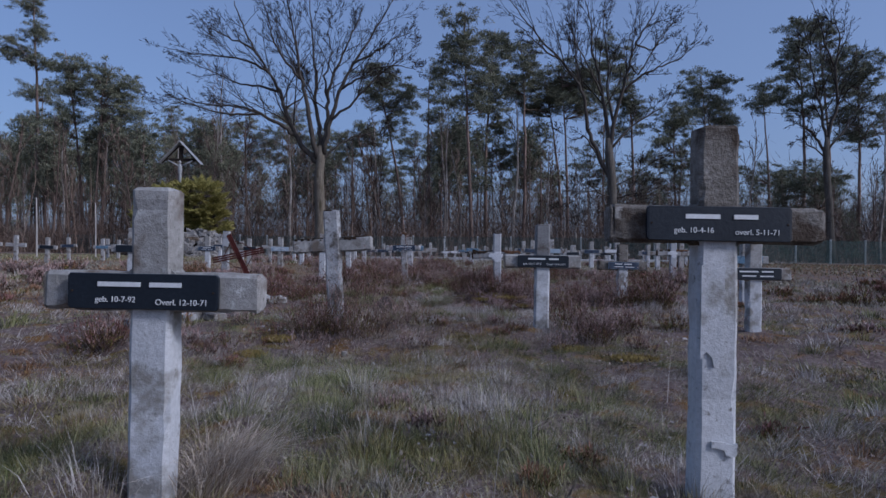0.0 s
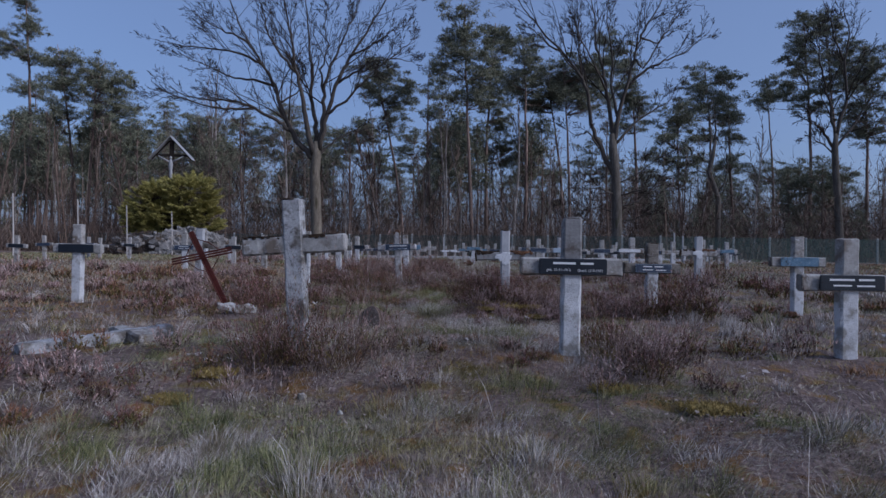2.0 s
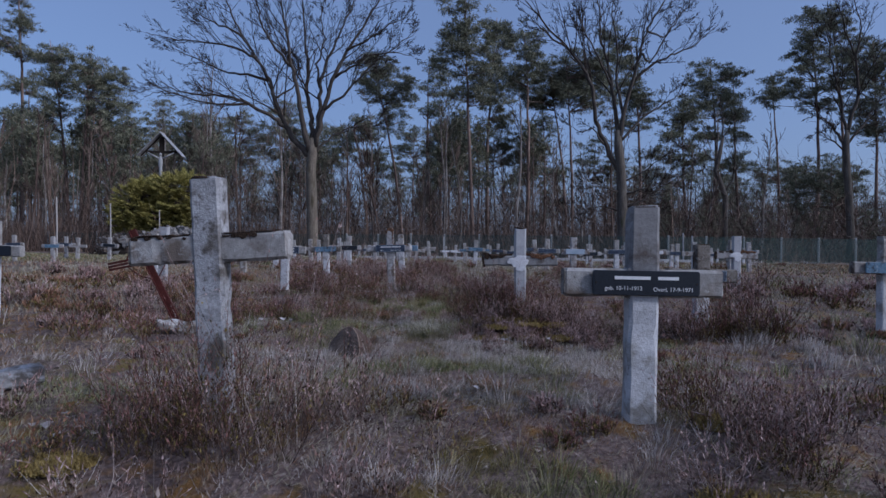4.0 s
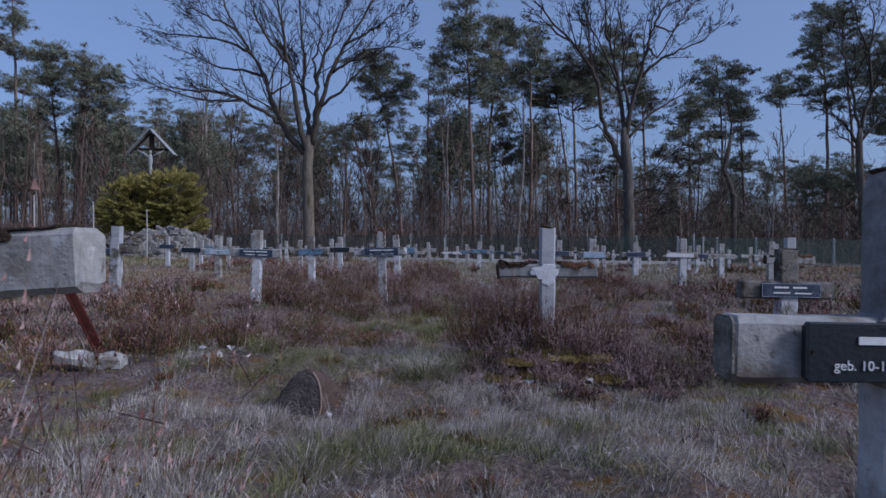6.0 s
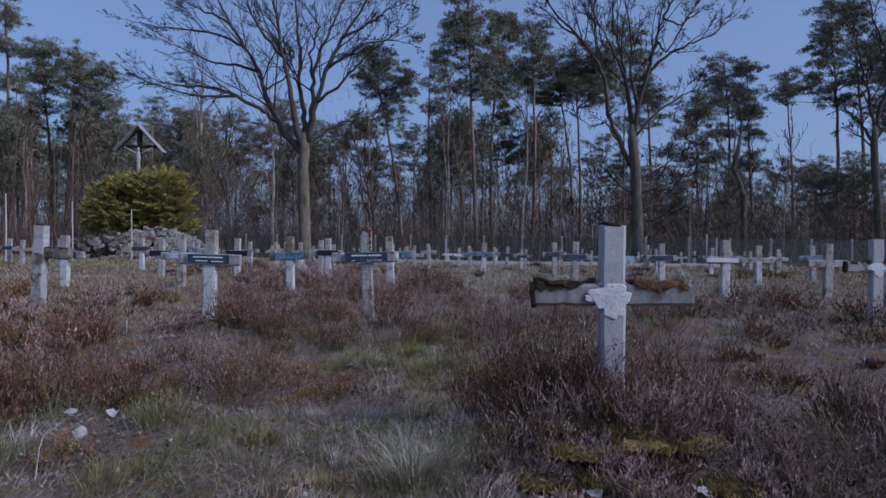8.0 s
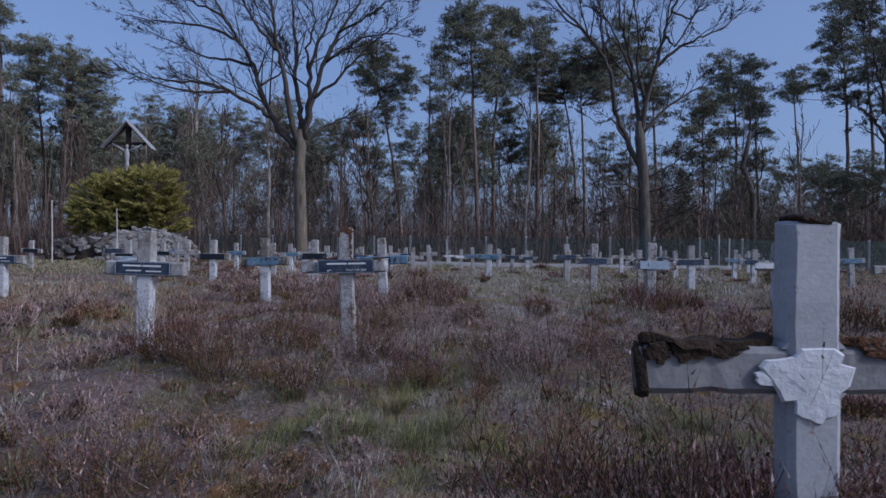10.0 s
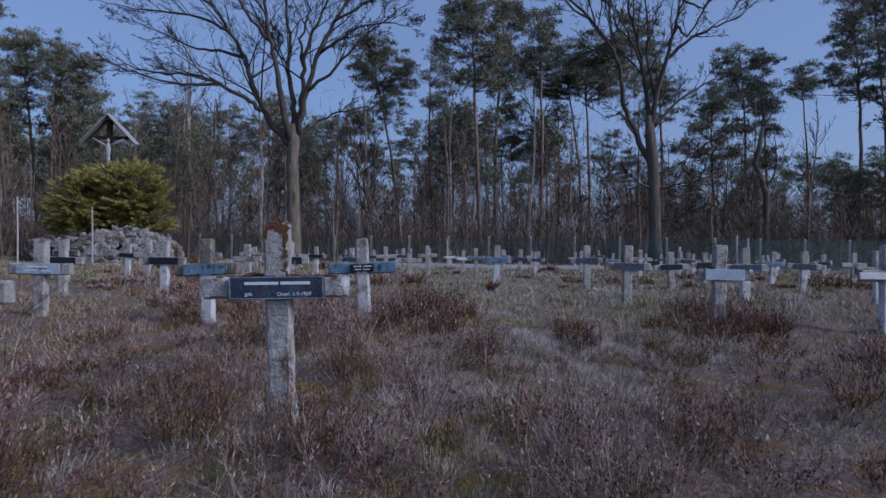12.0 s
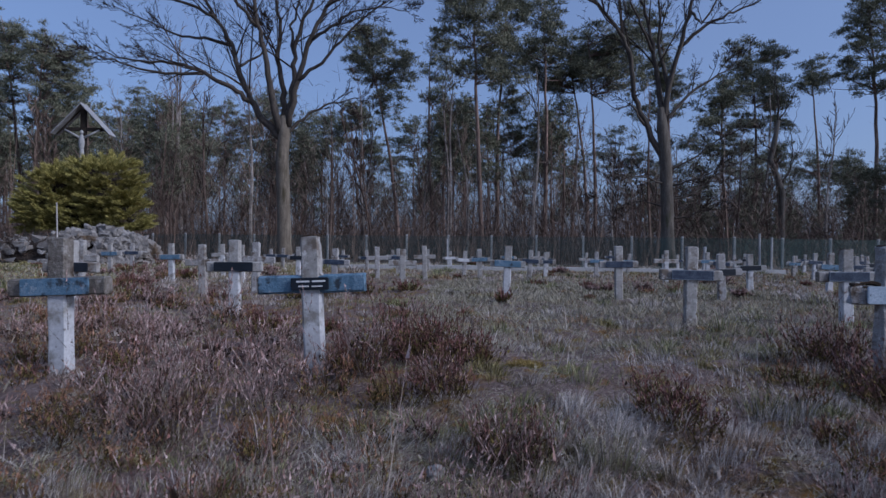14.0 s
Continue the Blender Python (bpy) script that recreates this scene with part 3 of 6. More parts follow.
# third row
grave_cross(-4.42, 7.9, 1.04, lean=0.5, plate="black", names=(), finish="bare", seed=6, arm=0.58)
grave_cross(0.67, 7.52, 1.02, lean=-0.6, turn=1, finish="splash", bar=smooth_grey, cap="moss", seed=7, arm=0.66, post=0.1, label="whitewashed concrete grave cross with rusty crust on its bar")
grave_cross(2.38, 7.79, 0.9, lean=0.5, turn=3, plate="slate", names=((-0.07, 0.05), (0.06, 0.05)), finish="bare", head=stain_and_shade, cap="moss", seed=8, arm=0.66, post=0.135, label="mossy dark concrete grave cross with slate plate in heather")
grave_cross(3.95, 7.6, 1.0, plate="blue", names=(), finish="bare", cap="moss", seed=9, arm=0.6)
# fourth row
grave_cross(-0.825, 10.86, 1.12, lean=-2.6, turn=-2, plate="slate", text=(("geb.", -0.115, -0.26), ("Overl. 1-9-1969", 0.085, -0.28)), names=((-0.06, 0.075), (0.09, 0.065)), finish="worn", cap="rust", seed=10, post=0.108, arm=0.67, tilt=0.9, plate_size=(0.42, 0.1, 0.005), broken="right", label="eroded concrete grave cross with slate plate and rusty moss")
grave_cross(-2.4, 10.9, 1.08, lean=1.0, plate="slate", names=((-0.08, 0.07), (0.07, 0.07)), finish="bare", seed=11, arm=0.6)
grave_cross(-4.42, 11.35, 1.12, lean=2.0, finish="pale", head=limewash, bar=stain_and_shade, seed=12, cap="moss", arm=0.66, post=0.13, broken="lost", label="pale grave cross with only one worn, mossy arm")
grave_cross(4.33, 11.35, 1.09, lean=0.3, finish="splash", seed=13, cap="moss", arm=0.62)
# fifth row
grave_cross(-0.95, 14.05, 1.122, lean=-3.0, turn=-2, plate="black", names=((-0.04, 0.04), (0.055, 0.04)), finish="white", cap="moss", seed=14, arm=0.66, tilt=0.3, plate_size=(0.23, 0.075, 0.0), bar=plate_blue, label="whitewashed grave cross with blue crossbar and small black plate")
grave_cross(-2.42, 13.9, 1.09, lean=-1.5, turn=-3, plate="blue", names=(), finish="bare", head=stain_and_shade, bar=stain_and_shade, seed=15, arm=0.6, tilt=-1.5)
grave_cross(-4.07, 13.95, 1.07, plate="bleached", names=((0.0, 0.1),), finish="bare", seed=16)
grave_cross(-5.82, 13.95, 1.06, lean=-1, plate="slate", names=((0.0, 0.1),), finish="bare", seed=17)
grave_cross(2.38, 13.95, 1.11, lean=0.4, plate="bleached", names=(), finish="worn", cap="moss", seed=18, arm=0.62, broken="left", plate_size=(0.36, 0.1, 0.03))
grave_cross(3.93, 13.95, 1.12, lean=0.2, plate="white", names=(), finish="bare", seed=19, plate_size=(0.46, 0.065, -0.06), arm=0.5)
grave_cross(5.5, 14.1, 1.09, plate="", finish="bare", seed=20)
# sixth row
grave_cross(2.27, 16.65, 1.12, lean=0.8, plate="slate", names=(), finish="bare", seed=21, arm=0.62)
grave_cross(-2.5, 16.9, 1.13, lean=-0.6, plate="black", names=(), finish="white", seed=22)
grave_cross(4.0, 16.9, 1.12, lean=-0.8, plate="slate", names=(), finish="bare", cap="moss", seed=23)
grave_cross(-4.3, 16.9, 1.1, plate="black", names=(), finish="white", seed=24)
grave_cross(-5.86, 17.0, 1.08, plate="black", names=(), finish="bare", seed=25)
grave_cross(5.9, 17.0, 1.1, finish="white", seed=26)
# farther rows, each with gaps and leaning crosses
far_rng = random.Random(11)
ROWS_FAR = [(20.1, (-6.2, -4.2, -3.4, 0.68, 2.42, 4.1, -8.0, 6.6, 8.6)), (23.2, (-6.2, -2.7, -1.25, 5.95, 7.45, -8.2, -4.6, 9.4)), (26.4, (-9.3, -4.3, -2.2, -0.95, 0.5, 1.75, 5.4, 6.7, 10.3, -6.4)),
            (29.5, (-10.5, -7.2, -5.1, -2.0, 0.1, 2.6, 4.2, 7.7, 10.8, 12.4)), (32.6, (-8.4, -6.5, -3.4, -1.2, 1.7, 3.1, 6.1, 9.2, 12.0, 14.5)),
            (35.6, (-7.9, -4.9, -2.6, -0.4, 2.0, 5.2, 8.3, 11.2, 13.8, 16.2)), (38.4, (-5.6, -3.1, 0.8, 3.6, 6.9, 10.0, 12.9, 15.6))]
for n, (row_y, places) in enumerate(ROWS_FAR):
    for k, place_x in enumerate(places):
        yy = row_y + far_rng.uniform(-0.25, 0.25)
        kind = far_rng.choice(("slate", "blue", "slate", "black", "", "white" if n % 2 else ""))
        grave_cross(place_x, yy, ground_z(place_x, yy) + far_rng.uniform(0.74, 0.86), lean=far_rng.uniform(-3, 3), turn=far_rng.uniform(-4, 4), plate=kind, names=(), finish=far_rng.choice(("bare", "bare", "white", "worn")),
                    detail=0, seed=40 + n * 20 + k, arm=far_rng.uniform(0.54, 0.66))
# the ends of those rows beside the poles
for k, (place_x, yy, kind) in enumerate(((-11.8, 17.0, "black"), (-12.8, 17.1, ""), (-13.3, 16.8, "blue"), (-11.9, 20.0, "blue"), (-13.2, 20.2, "slate"), (-12.1, 23.3, "black"), (-13.1, 23.1, ""), (-13.7, 23.4, "slate"))):
    grave_cross(place_x, yy, ground_z(place_x, yy) + 0.76 + 0.03 * (k % 3), lean=2 - k % 5, turn=k % 4 - 2, plate=kind, names=(), finish=("bare", "worn")[k % 2], detail=0, seed=300 + k, arm=0.58 + 0.02 * (k % 4))


def iron_cross():
    """A leaning cross of rust-red iron bars with thin braces."""
    x, y = -2.76, 8.05
    root = thing("iron_cross", "rust-red iron cross with triple crossbar, leaning over in heather", "cross", "", pose(x, y, ground_z(x, y) + 0.2, 4, -25, 4))
    s = Shape()
    s.box(-0.028, 0.028, -0.012, 0.012, -0.36, 0.79)
    s.box(-0.034, -0.026, -0.03, 0.02, -0.3, 0.785)
    part("mast", s, red_iron, root)
    for k in (-1, 0, 1):
        s = Shape()
        s.box(-0.36, 0.36, -0.022, 0.0, k * 0.03 - 0.011, k * 0.03 + 0.011)
        slat = part("crossbar", s, red_iron, root)
        slat.matrix_basis = pose(0, -0.014, 0.47, 0, 12.5, 0)
    for sx in (-1, 1):
        for sz in (-1, 1):
            s = Shape()
            s.ring_tube([Vector((0.03 * sx, 0.005, 0.47 + 0.2 * sz)), Vector((0.12 * sx, -0.004, 0.47 + 0.13 * sz)), Vector((0.2 * sx, 0.005, 0.47 - 0.03 * sx + 0.03 * sz))], [0.006] * 3, 5)
            part("brace", s, red_iron, root)


iron_cross()


def rock(seed, size=(1, 1, 1), rough=0.3, level=2):
    bm = bmesh.new()
    bmesh.ops.create_icosphere(bm, subdivisions=level, radius=0.5)
    for v in bm.verts:
        q = v.co.copy()
        v.co += q * rough * 2 * noise.noise(q * 2.2 + Vector((seed * 3.1, seed, 0))) + 0.12 * noise.noise_vector(q * 5 + Vector((seed, 0, seed)))
        v.co = Vector((v.co.x * size[0], v.co.y * size[1], v.co.z * size[2]))
    me = bpy.data.meshes.new("stone")
    bm.to_mesh(me)
    bm.free()
    me.materials.append(stone_grey)
    return me


def fallen_things():
    rng = random.Random(5)
    # a toppled cross, sunk in the grass
    x, y = -2.2, 4.66
    root = thing("fallen_cross", "toppled grey concrete cross lying sunk in grass", "cross", "", pose(x, y, ground_z(x, y) + 0.03, 0, -93, 48) @ pose(0, 0, 0, 0, 0, 90))
    s = Shape()
    s.bar("z", -0.42, 0.5, 0.115, 0.085, 12, rng, 0.006, ragged=0.03)
    part("shaft", s, grey_plaster, root)
    s = Shape()
    s.bar("x", -0.3, 0.3, 0.11, 0.075, 8, rng, 0.006)
    ob = part("crossbar", s, concrete, root)
    ob.matrix_basis = pose(0, 0, -0.16)
    # a broken lump at the foot of the iron cross
    x, y = -2.28, 7.3
    root = thing("concrete_block", "broken pale concrete block lying in heather", "rubble", "", pose(x, y, ground_z(x, y) + 0.05, 4, 6, 12))
    s = Shape()
    s.bar("x", -0.19, 0.19, 0.11, 0.13, 8, rng, 0.016, 0.03, ragged=0.05)
    part("block", s, concrete, root)


fallen_things()


def sawn_log():
    """A short weathered log that tilts up out of the grass, its sawn end towards the walk."""
    x, y = -0.705, 6.5
    root = thing("sawn_log", "short weathered log with dark sawn end in pale grass", "log", "", pose(x, y, ground_z(x, y) + 0.01, 0, 0, 0))
    axis = Vector((0.24, 0.93, -0.24)).normalized()
    start = Vector((0.0, -0.03, 0.045))
    u = axis.cross(Vector((0, 0, 1))).normalized()
    v = u.cross(axis)

    def ringed(s, places, sides=20):
        first = len(s.verts)
        for d, r in places:
            for k in range(sides):
                a = 2 * math.pi * k / sides
                rr = 1.2 * r * (1 + 0.22 * noise.noise(Vector((math.cos(a) * 1.5, math.sin(a) * 1.5, d * 4))))
                s.verts.append(start + axis * d + rr * (math.cos(a) * u + math.sin(a) * v * 1.22))
        for i in range(len(places) - 1):
            for k in range(sides):
                a, b = first + i * sides + k, first + i * sides + (k + 1) % sides
                s.faces.append((a, b, b + sides, a + sides))
        return first

    s = Shape()
    f = ringed(s, [(0.0, 0.1), (0.006, 0.106), (0.05, 0.112), (0.15, 0.105), (0.3, 0.085), (0.45, 0.055), (0.6, 0.02)])
    part("bark", s, log_wood, root, "brown split bark", smooth=True)
    s = Shape()
    f = ringed(s, [(-0.003, 0.1), (-0.01, 0.085), (-0.006, 0.05), (-0.002, 0.02)])
    s.faces.append(tuple(f + 60 + k for k in range(20)))
    part("sawn_end", s, log_end, root, "dark cracked sawn end", smooth=True)
    s = Shape()
    ringed(s, [(-0.004, 0.1), (-0.008, 0.102), (-0.006, 0.105), (0.002, 0.107)])
    s.faces = [face for face in s.faces if face[0] % 20 < 4 or face[0] % 20 > 15]
    part("rim", s, dry_leaf, root, "pale rim of sapwood", smooth=True)


sawn_log()


# ---- wayside crucifix, mound, poles, fence ----
def wayside_crucifix():
    x, y = -17.6, 38.3
    z = ground_z(x, y)
    root = thing("wayside_crucifix", "wooden wayside crucifix under a gabled board roof behind a conifer", "shrine", "", pose(x, y, z, 0, 0, 4))
    top = 7.5 - z
    s = Shape()
    s.box(-0.11, 0.11, -0.09, 0.09, 0, top - 0.12)
    part("post", s, dark_wood, root)
    s = Shape()
    s.box(-0.9, 0.9, -0.08, 0.08, top - 1.1, top - 0.96)
    part("beam", s, dark_wood, root)
    for sx in (-1, 1):
        s = Shape()
        slope = math.atan2(1.45, 1.37)
        for k in range(5):
            a, b = k * 0.385, k * 0.385 + 0.39
            n = len(s.verts)
            for d, off in ((a, 0.0 + 0.012), (b, 0.0)):
                for yy in (-0.34, 0.34):
                    for h in (0, 0.045):
                        s.verts.append(Vector((sx * (d * math.cos(slope) - 0.02), yy, top + 0.1 - d * math.sin(slope) + h + off)))
            s.faces += [tuple(n + q for q in face) for face in ((0, 1, 3, 2), (4, 6, 7, 5), (0, 4, 5, 1), (2, 3, 7, 6), (1, 5, 7, 3), (0, 2, 6, 4))]
        part("roof_slope", s, roof_board, root, "weathered grey roof boards")
        s = Shape()
        s.ring_tube([Vector((sx * 0.1, -0.02, top - 0.1)), Vector((sx * 1.2, -0.02, top - 1.27))], [0.05, 0.05], 4)
        part("rafter", s, dark_wood, root)
    # the figure stays a plain shape
    bm = bmesh.new()
    for centre, size in (((0, -0.16, top - 1.2), (0.16, 0.16, 0.22)), ((0, -0.16, top - 1.68), (0.27, 0.19, 0.85)), ((0.02, -0.16, top - 2.25), (0.2, 0.17, 0.9))):
        bmesh.ops.create_icosphere(bm, subdivisions=2, radius=0.5, matrix=Matrix.LocRotScale(centre, None, size))
    for sx in (-1, 1):
        bmesh.ops.create_cone(bm, segments=7, radius1=0.055, radius2=0.04, depth=0.8, cap_ends=True, matrix=Matrix.LocRotScale((sx * 0.42, -0.14, top - 1.27), Euler((0, sx * radians(62), 0)), None))
    me = bpy.data.meshes.new("statue")
    bm.to_mesh(me)
    bm.free()
    me.materials.append(statue_paint)
    me.polygons.foreach_set("use_smooth", [True] * len(me.polygons))
    part("statue", me, statue_paint, root, "small white painted statue")


wayside_crucifix()


def stone_mound():
    rng = random.Random(21)
    root = thing("stone_mound", "mound of loose grey field stones with earth between", "rocks", "", pose(-17.2, 37.0, 0))
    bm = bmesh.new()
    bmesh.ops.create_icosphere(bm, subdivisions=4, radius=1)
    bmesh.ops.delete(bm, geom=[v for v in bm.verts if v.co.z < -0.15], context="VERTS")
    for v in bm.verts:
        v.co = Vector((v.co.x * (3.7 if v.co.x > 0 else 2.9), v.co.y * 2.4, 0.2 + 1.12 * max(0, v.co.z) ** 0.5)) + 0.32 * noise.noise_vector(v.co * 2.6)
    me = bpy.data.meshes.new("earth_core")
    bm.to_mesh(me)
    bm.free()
    me.materials.append(bark_and_shade)
    part("earth_core", me, bark_and_shade, root)
    kinds = [rock(k, (1, 0.8, 0.65), 0.28) for k in range(7)]
    count = 0
    while count < 270:
        a, h = rng.uniform(math.pi * 0.98, math.pi * 2.02), rng.random()
        k = math.sqrt(max(0.0, 1 - h ** 4))
        px, py, pz = (3.75 if math.cos(a) > 0 else 2.95) * k * math.cos(a), 2.45 * k * math.sin(a), 0.3 + (1.38 + 0.22 * math.sin(1.7 * a + 4.0) + 0.12 * math.sin(9 * a)) * h
        if px < 0.2 and rng.random() < 0.93:
            continue
        size = rng.uniform(0.15, 0.38)
        ob = new("stone", rng.choice(kinds))
        ob.parent = root
        ob.matrix_basis = pose(px, py, pz, rng.uniform(0, 360), rng.uniform(0, 360), rng.uniform(0, 360)) @ Matrix.Diagonal((size, size, size, 1))
        count += 1
    # small rubble that fills the gaps, past counting
    s = Shape()
    for k in range(380):
        a, h = rng.uniform(math.pi * 0.98, math.pi * 2.02), rng.random()
        r = math.sqrt(max(0.0, 1 - h**4))
        px, py, pz = (3.75 if math.cos(a) > 0 else 2.95) * r * math.cos(a), 2.45 * r * math.sin(a), 0.3 + (1.38 + 0.22 * math.sin(1.7 * a + 4.0) + 0.12 * math.sin(9 * a)) * h
        if px < 0.2 and rng.random() < 0.85:
            continue
        size = rng.uniform(0.07, 0.2)
        first = len(s.verts)
        corners = [Vector((sx, sy, sz)) * size + Vector((rng.gauss(0, 0.3), rng.gauss(0, 0.3), rng.gauss(0, 0.3))) * size + Vector((px, py, pz)) for sz in (-0.6, 0.6) for sx, sy in ((-1, -1), (1, -1), (1, 1), (-1, 1))]
        s.verts += corners
        s.faces += [tuple(first + q for q in face) for face in ((0, 3, 2, 1), (4, 5, 6, 7), (0, 1, 5, 4), (1, 2, 6, 5), (2, 3, 7, 6), (3, 0, 4, 7))]
    tagged(part("rubble", s, stone_grey, root), kind="stuff")
    s = Shape()
    for k in range(420):
        px = rng.uniform(-3.0, 0.2)
        pz = 0.3 + 1.3 * rng.random() ** 1.5
        foot = Vector((px, -2.5 * math.sqrt(max(0.0, 1 - (px / 3.9) ** 2)) * (1 - 0.35 * pz / 1.6), pz - 0.2))
        s.ribbon(wander(foot, Vector((rng.gauss(0, 0.7), rng.gauss(-0.3, 0.3), 1)), rng.uniform(0.3, 0.9), 3, 0.3, rng), 0.012)
    tagged(part("brushwood", s, brush_wood, root, "dead brown twigs over the stones"), kind="stuff")


stone_mound()


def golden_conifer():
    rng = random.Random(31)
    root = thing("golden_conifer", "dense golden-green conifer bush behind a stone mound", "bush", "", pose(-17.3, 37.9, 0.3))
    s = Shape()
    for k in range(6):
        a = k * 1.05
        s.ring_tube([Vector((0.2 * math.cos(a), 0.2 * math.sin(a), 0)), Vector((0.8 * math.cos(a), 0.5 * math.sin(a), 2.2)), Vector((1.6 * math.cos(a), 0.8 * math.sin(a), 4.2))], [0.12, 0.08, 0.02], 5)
    part("stems", s, bark_and_shade, root)
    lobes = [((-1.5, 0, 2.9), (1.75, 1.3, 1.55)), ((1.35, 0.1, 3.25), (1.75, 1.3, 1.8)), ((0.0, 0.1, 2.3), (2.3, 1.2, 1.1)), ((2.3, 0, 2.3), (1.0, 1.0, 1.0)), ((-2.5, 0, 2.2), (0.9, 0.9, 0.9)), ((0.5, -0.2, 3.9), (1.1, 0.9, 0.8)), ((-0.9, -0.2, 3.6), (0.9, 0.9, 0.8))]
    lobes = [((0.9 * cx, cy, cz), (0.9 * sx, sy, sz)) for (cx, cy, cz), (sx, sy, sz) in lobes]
    # a dark core in each lobe puts the bush's inner shade into colour
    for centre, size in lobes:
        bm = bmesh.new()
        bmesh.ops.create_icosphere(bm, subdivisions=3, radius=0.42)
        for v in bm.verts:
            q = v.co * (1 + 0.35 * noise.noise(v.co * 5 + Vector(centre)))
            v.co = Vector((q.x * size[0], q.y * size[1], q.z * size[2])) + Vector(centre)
        me = bpy.data.meshes.new("shade_core")
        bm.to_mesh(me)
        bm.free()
        me.materials.append(bark_and_shade)
        part("shade_core", me, bark_and_shade, root, "dark core that stands for the shade inside the bush")
    s = Shape()
    for centre, size in lobes:
        # sprays that stand out from the bush, with dark gaps between them
        for spray in range(int(80 * size[0] * size[2])):
            d = Vector((rng.gauss(0, 1), rng.gauss(0, 1), rng.gauss(0, 1))).normalized()
            if d.y > 0.45:
                continue
            p = Vector(centre) + Vector((d.x * size[0], d.y * size[1], d.z * size[2])) * rng.uniform(0.6, 0.98)
            out = (Vector((d.x, d.y, 0.25 * d.z)) + Vector((0, 0, rng.uniform(0.0, 0.5)))).normalized()
            wide = rng.uniform(0.2, 0.36)
            for leaf in range(int(500 * wide)):
                f = rng.random()
                q = p + out * (f * 0.75 - 0.3) * 2 * wide + Vector((rng.gauss(0, 1), rng.gauss(0, 1), rng.gauss(0.1, 0.4))) * wide * 0.42 * (1.1 - 0.85 * f)
                way = (out + 0.42 * Vector((rng.gauss(0, 1), rng.gauss(0, 1), rng.gauss(0.2, 0.5)))).normalized()
                side = way.cross(Vector((rng.gauss(0, 1), rng.gauss(0, 1), rng.gauss(0, 1)))).normalized()
                length, w = rng.uniform(0.13, 0.3), rng.uniform(0.012, 0.023)
                s.triangle(q - side * w, q + side * w, q + way * length)
    part("crown", s, juniper, root)


golden_conifer()

for place_x, place_y, h in ((-14.58, 32.05, 2.3), (-15.07, 28.6, 2.35), (-15.55, 25.7, 2.35), (-16.0, 22.6, 2.3)):
    pole = thing("slender_pole", "slender pale pole standing in grass", "pole", "poles beside the mound", pose(place_x, place_y, ground_z(place_x, place_y), 0.6, -0.8, 0))
    s = Shape()
    s.ring_tube([Vector((0, 0, -0.2)), Vector((0.01, 0, h * 0.5)), Vector((0, 0, h))], [0.028, 0.026, 0.022], 8)
    part("shaft", s, pale_pole, pole)
    s = Shape()
    s.ring_tube([Vector((0, 0, h)), Vector((0, 0, h + 0.03))], [0.03, 0.02], 8)
    part("finial", s, pale_pole, pole)

for place_x, place_y, h, lean in ((-0.65, 43.2, 1.45, -2), (14.0, 38.2, 1.6, 1), (13.6, 38.4, 1.75, -1), (7.9, 30.5, 1.0, 4)):
    stake = thing("white_stake", "pale weathered wooden stake standing near a fence", "stake", "stakes near the fence", pose(place_x, place_y, ground_z(place_x, place_y), 0, lean, 0))
    s = Shape()
    s.bar("z", -0.2, h, 0.085, 0.085, 5, random.Random(3), 0.006, 0.02)
    part("shaft", s, statue_paint, stake)


def fence():
    root = thing("wire_fence", "green wire mesh fence on concrete posts", "fence", "")
    stretches = ((Vector((-34.0, 52.5, 0)), 20), (Vector((13.6, 41.0, 0)), 15))
    ways = (Vector((47.6, -11.5, 0)).normalized(), Vector((1.0, 0.06, 0)).normalized())
    for k in range(35):
        first, along = (stretches[0][0], ways[0]) if k < 20 else (stretches[1][0], ways[1])
        p = first + along * 2.45 * (k if k < 20 else k - 20)
        z = ground_z(p.x, p.y)
        s = Shape()
        s.bar("z", z - 0.2, z + 1.68, 0.11, 0.11, 2, random.Random(k), 0.002, 0.015)
        ob = part("fence_post", s, fence_post_concrete, root)
        ob.location = (p.x, p.y, 0)
    wire, up, base = 0.0055, Vector((0, 0, 1)), Vector((0, -0.08, 0.27))
    for (a, n), along in zip(stretches, ways):
        s = Shape()
        length = along * 2.45 * n

        def strip(p, q, w):
            i = len(s.verts)
            s.verts.extend([p - w, p + w, q + w, q - w])
            s.faces.append((i, i + 1, i + 2, i + 3))

        for k in range(33):
            strip(a + base + up * 0.05 * k, a + length + base + up * 0.05 * k, up * wire)
        for k in range(int(length.length / 0.06)):
            p = a + base + along * 0.06 * k
            strip(p, p + up * 1.6, along * wire)
        part("wire_mesh", s, wire_green, root)


fence()


def kerb():
    """A low pale concrete edging between the crosses and the fence."""
    root = tagged(new("kerb"), "low pale concrete edging along the far turf", "kerb", kind="structure")
    shared = None
    for k in range(19):
        x, y = -5.6 + k * 1.01, 34.9 + 0.02 * k
        if shared is None:
            s = Shape()
            s.bar("x", -0.5, 0.5, 0.2, 0.1, 2, random.Random(8), 0.004, 0.015)
            shared = s.mesh("edging_stone", fence_post_concrete)
        ob = part("edging_stone", shared, fence_post_concrete, root)
        ob.matrix_basis = pose(x, y, ground_z(x, y) + 0.08, 0, 0, 1.1)


kerb()


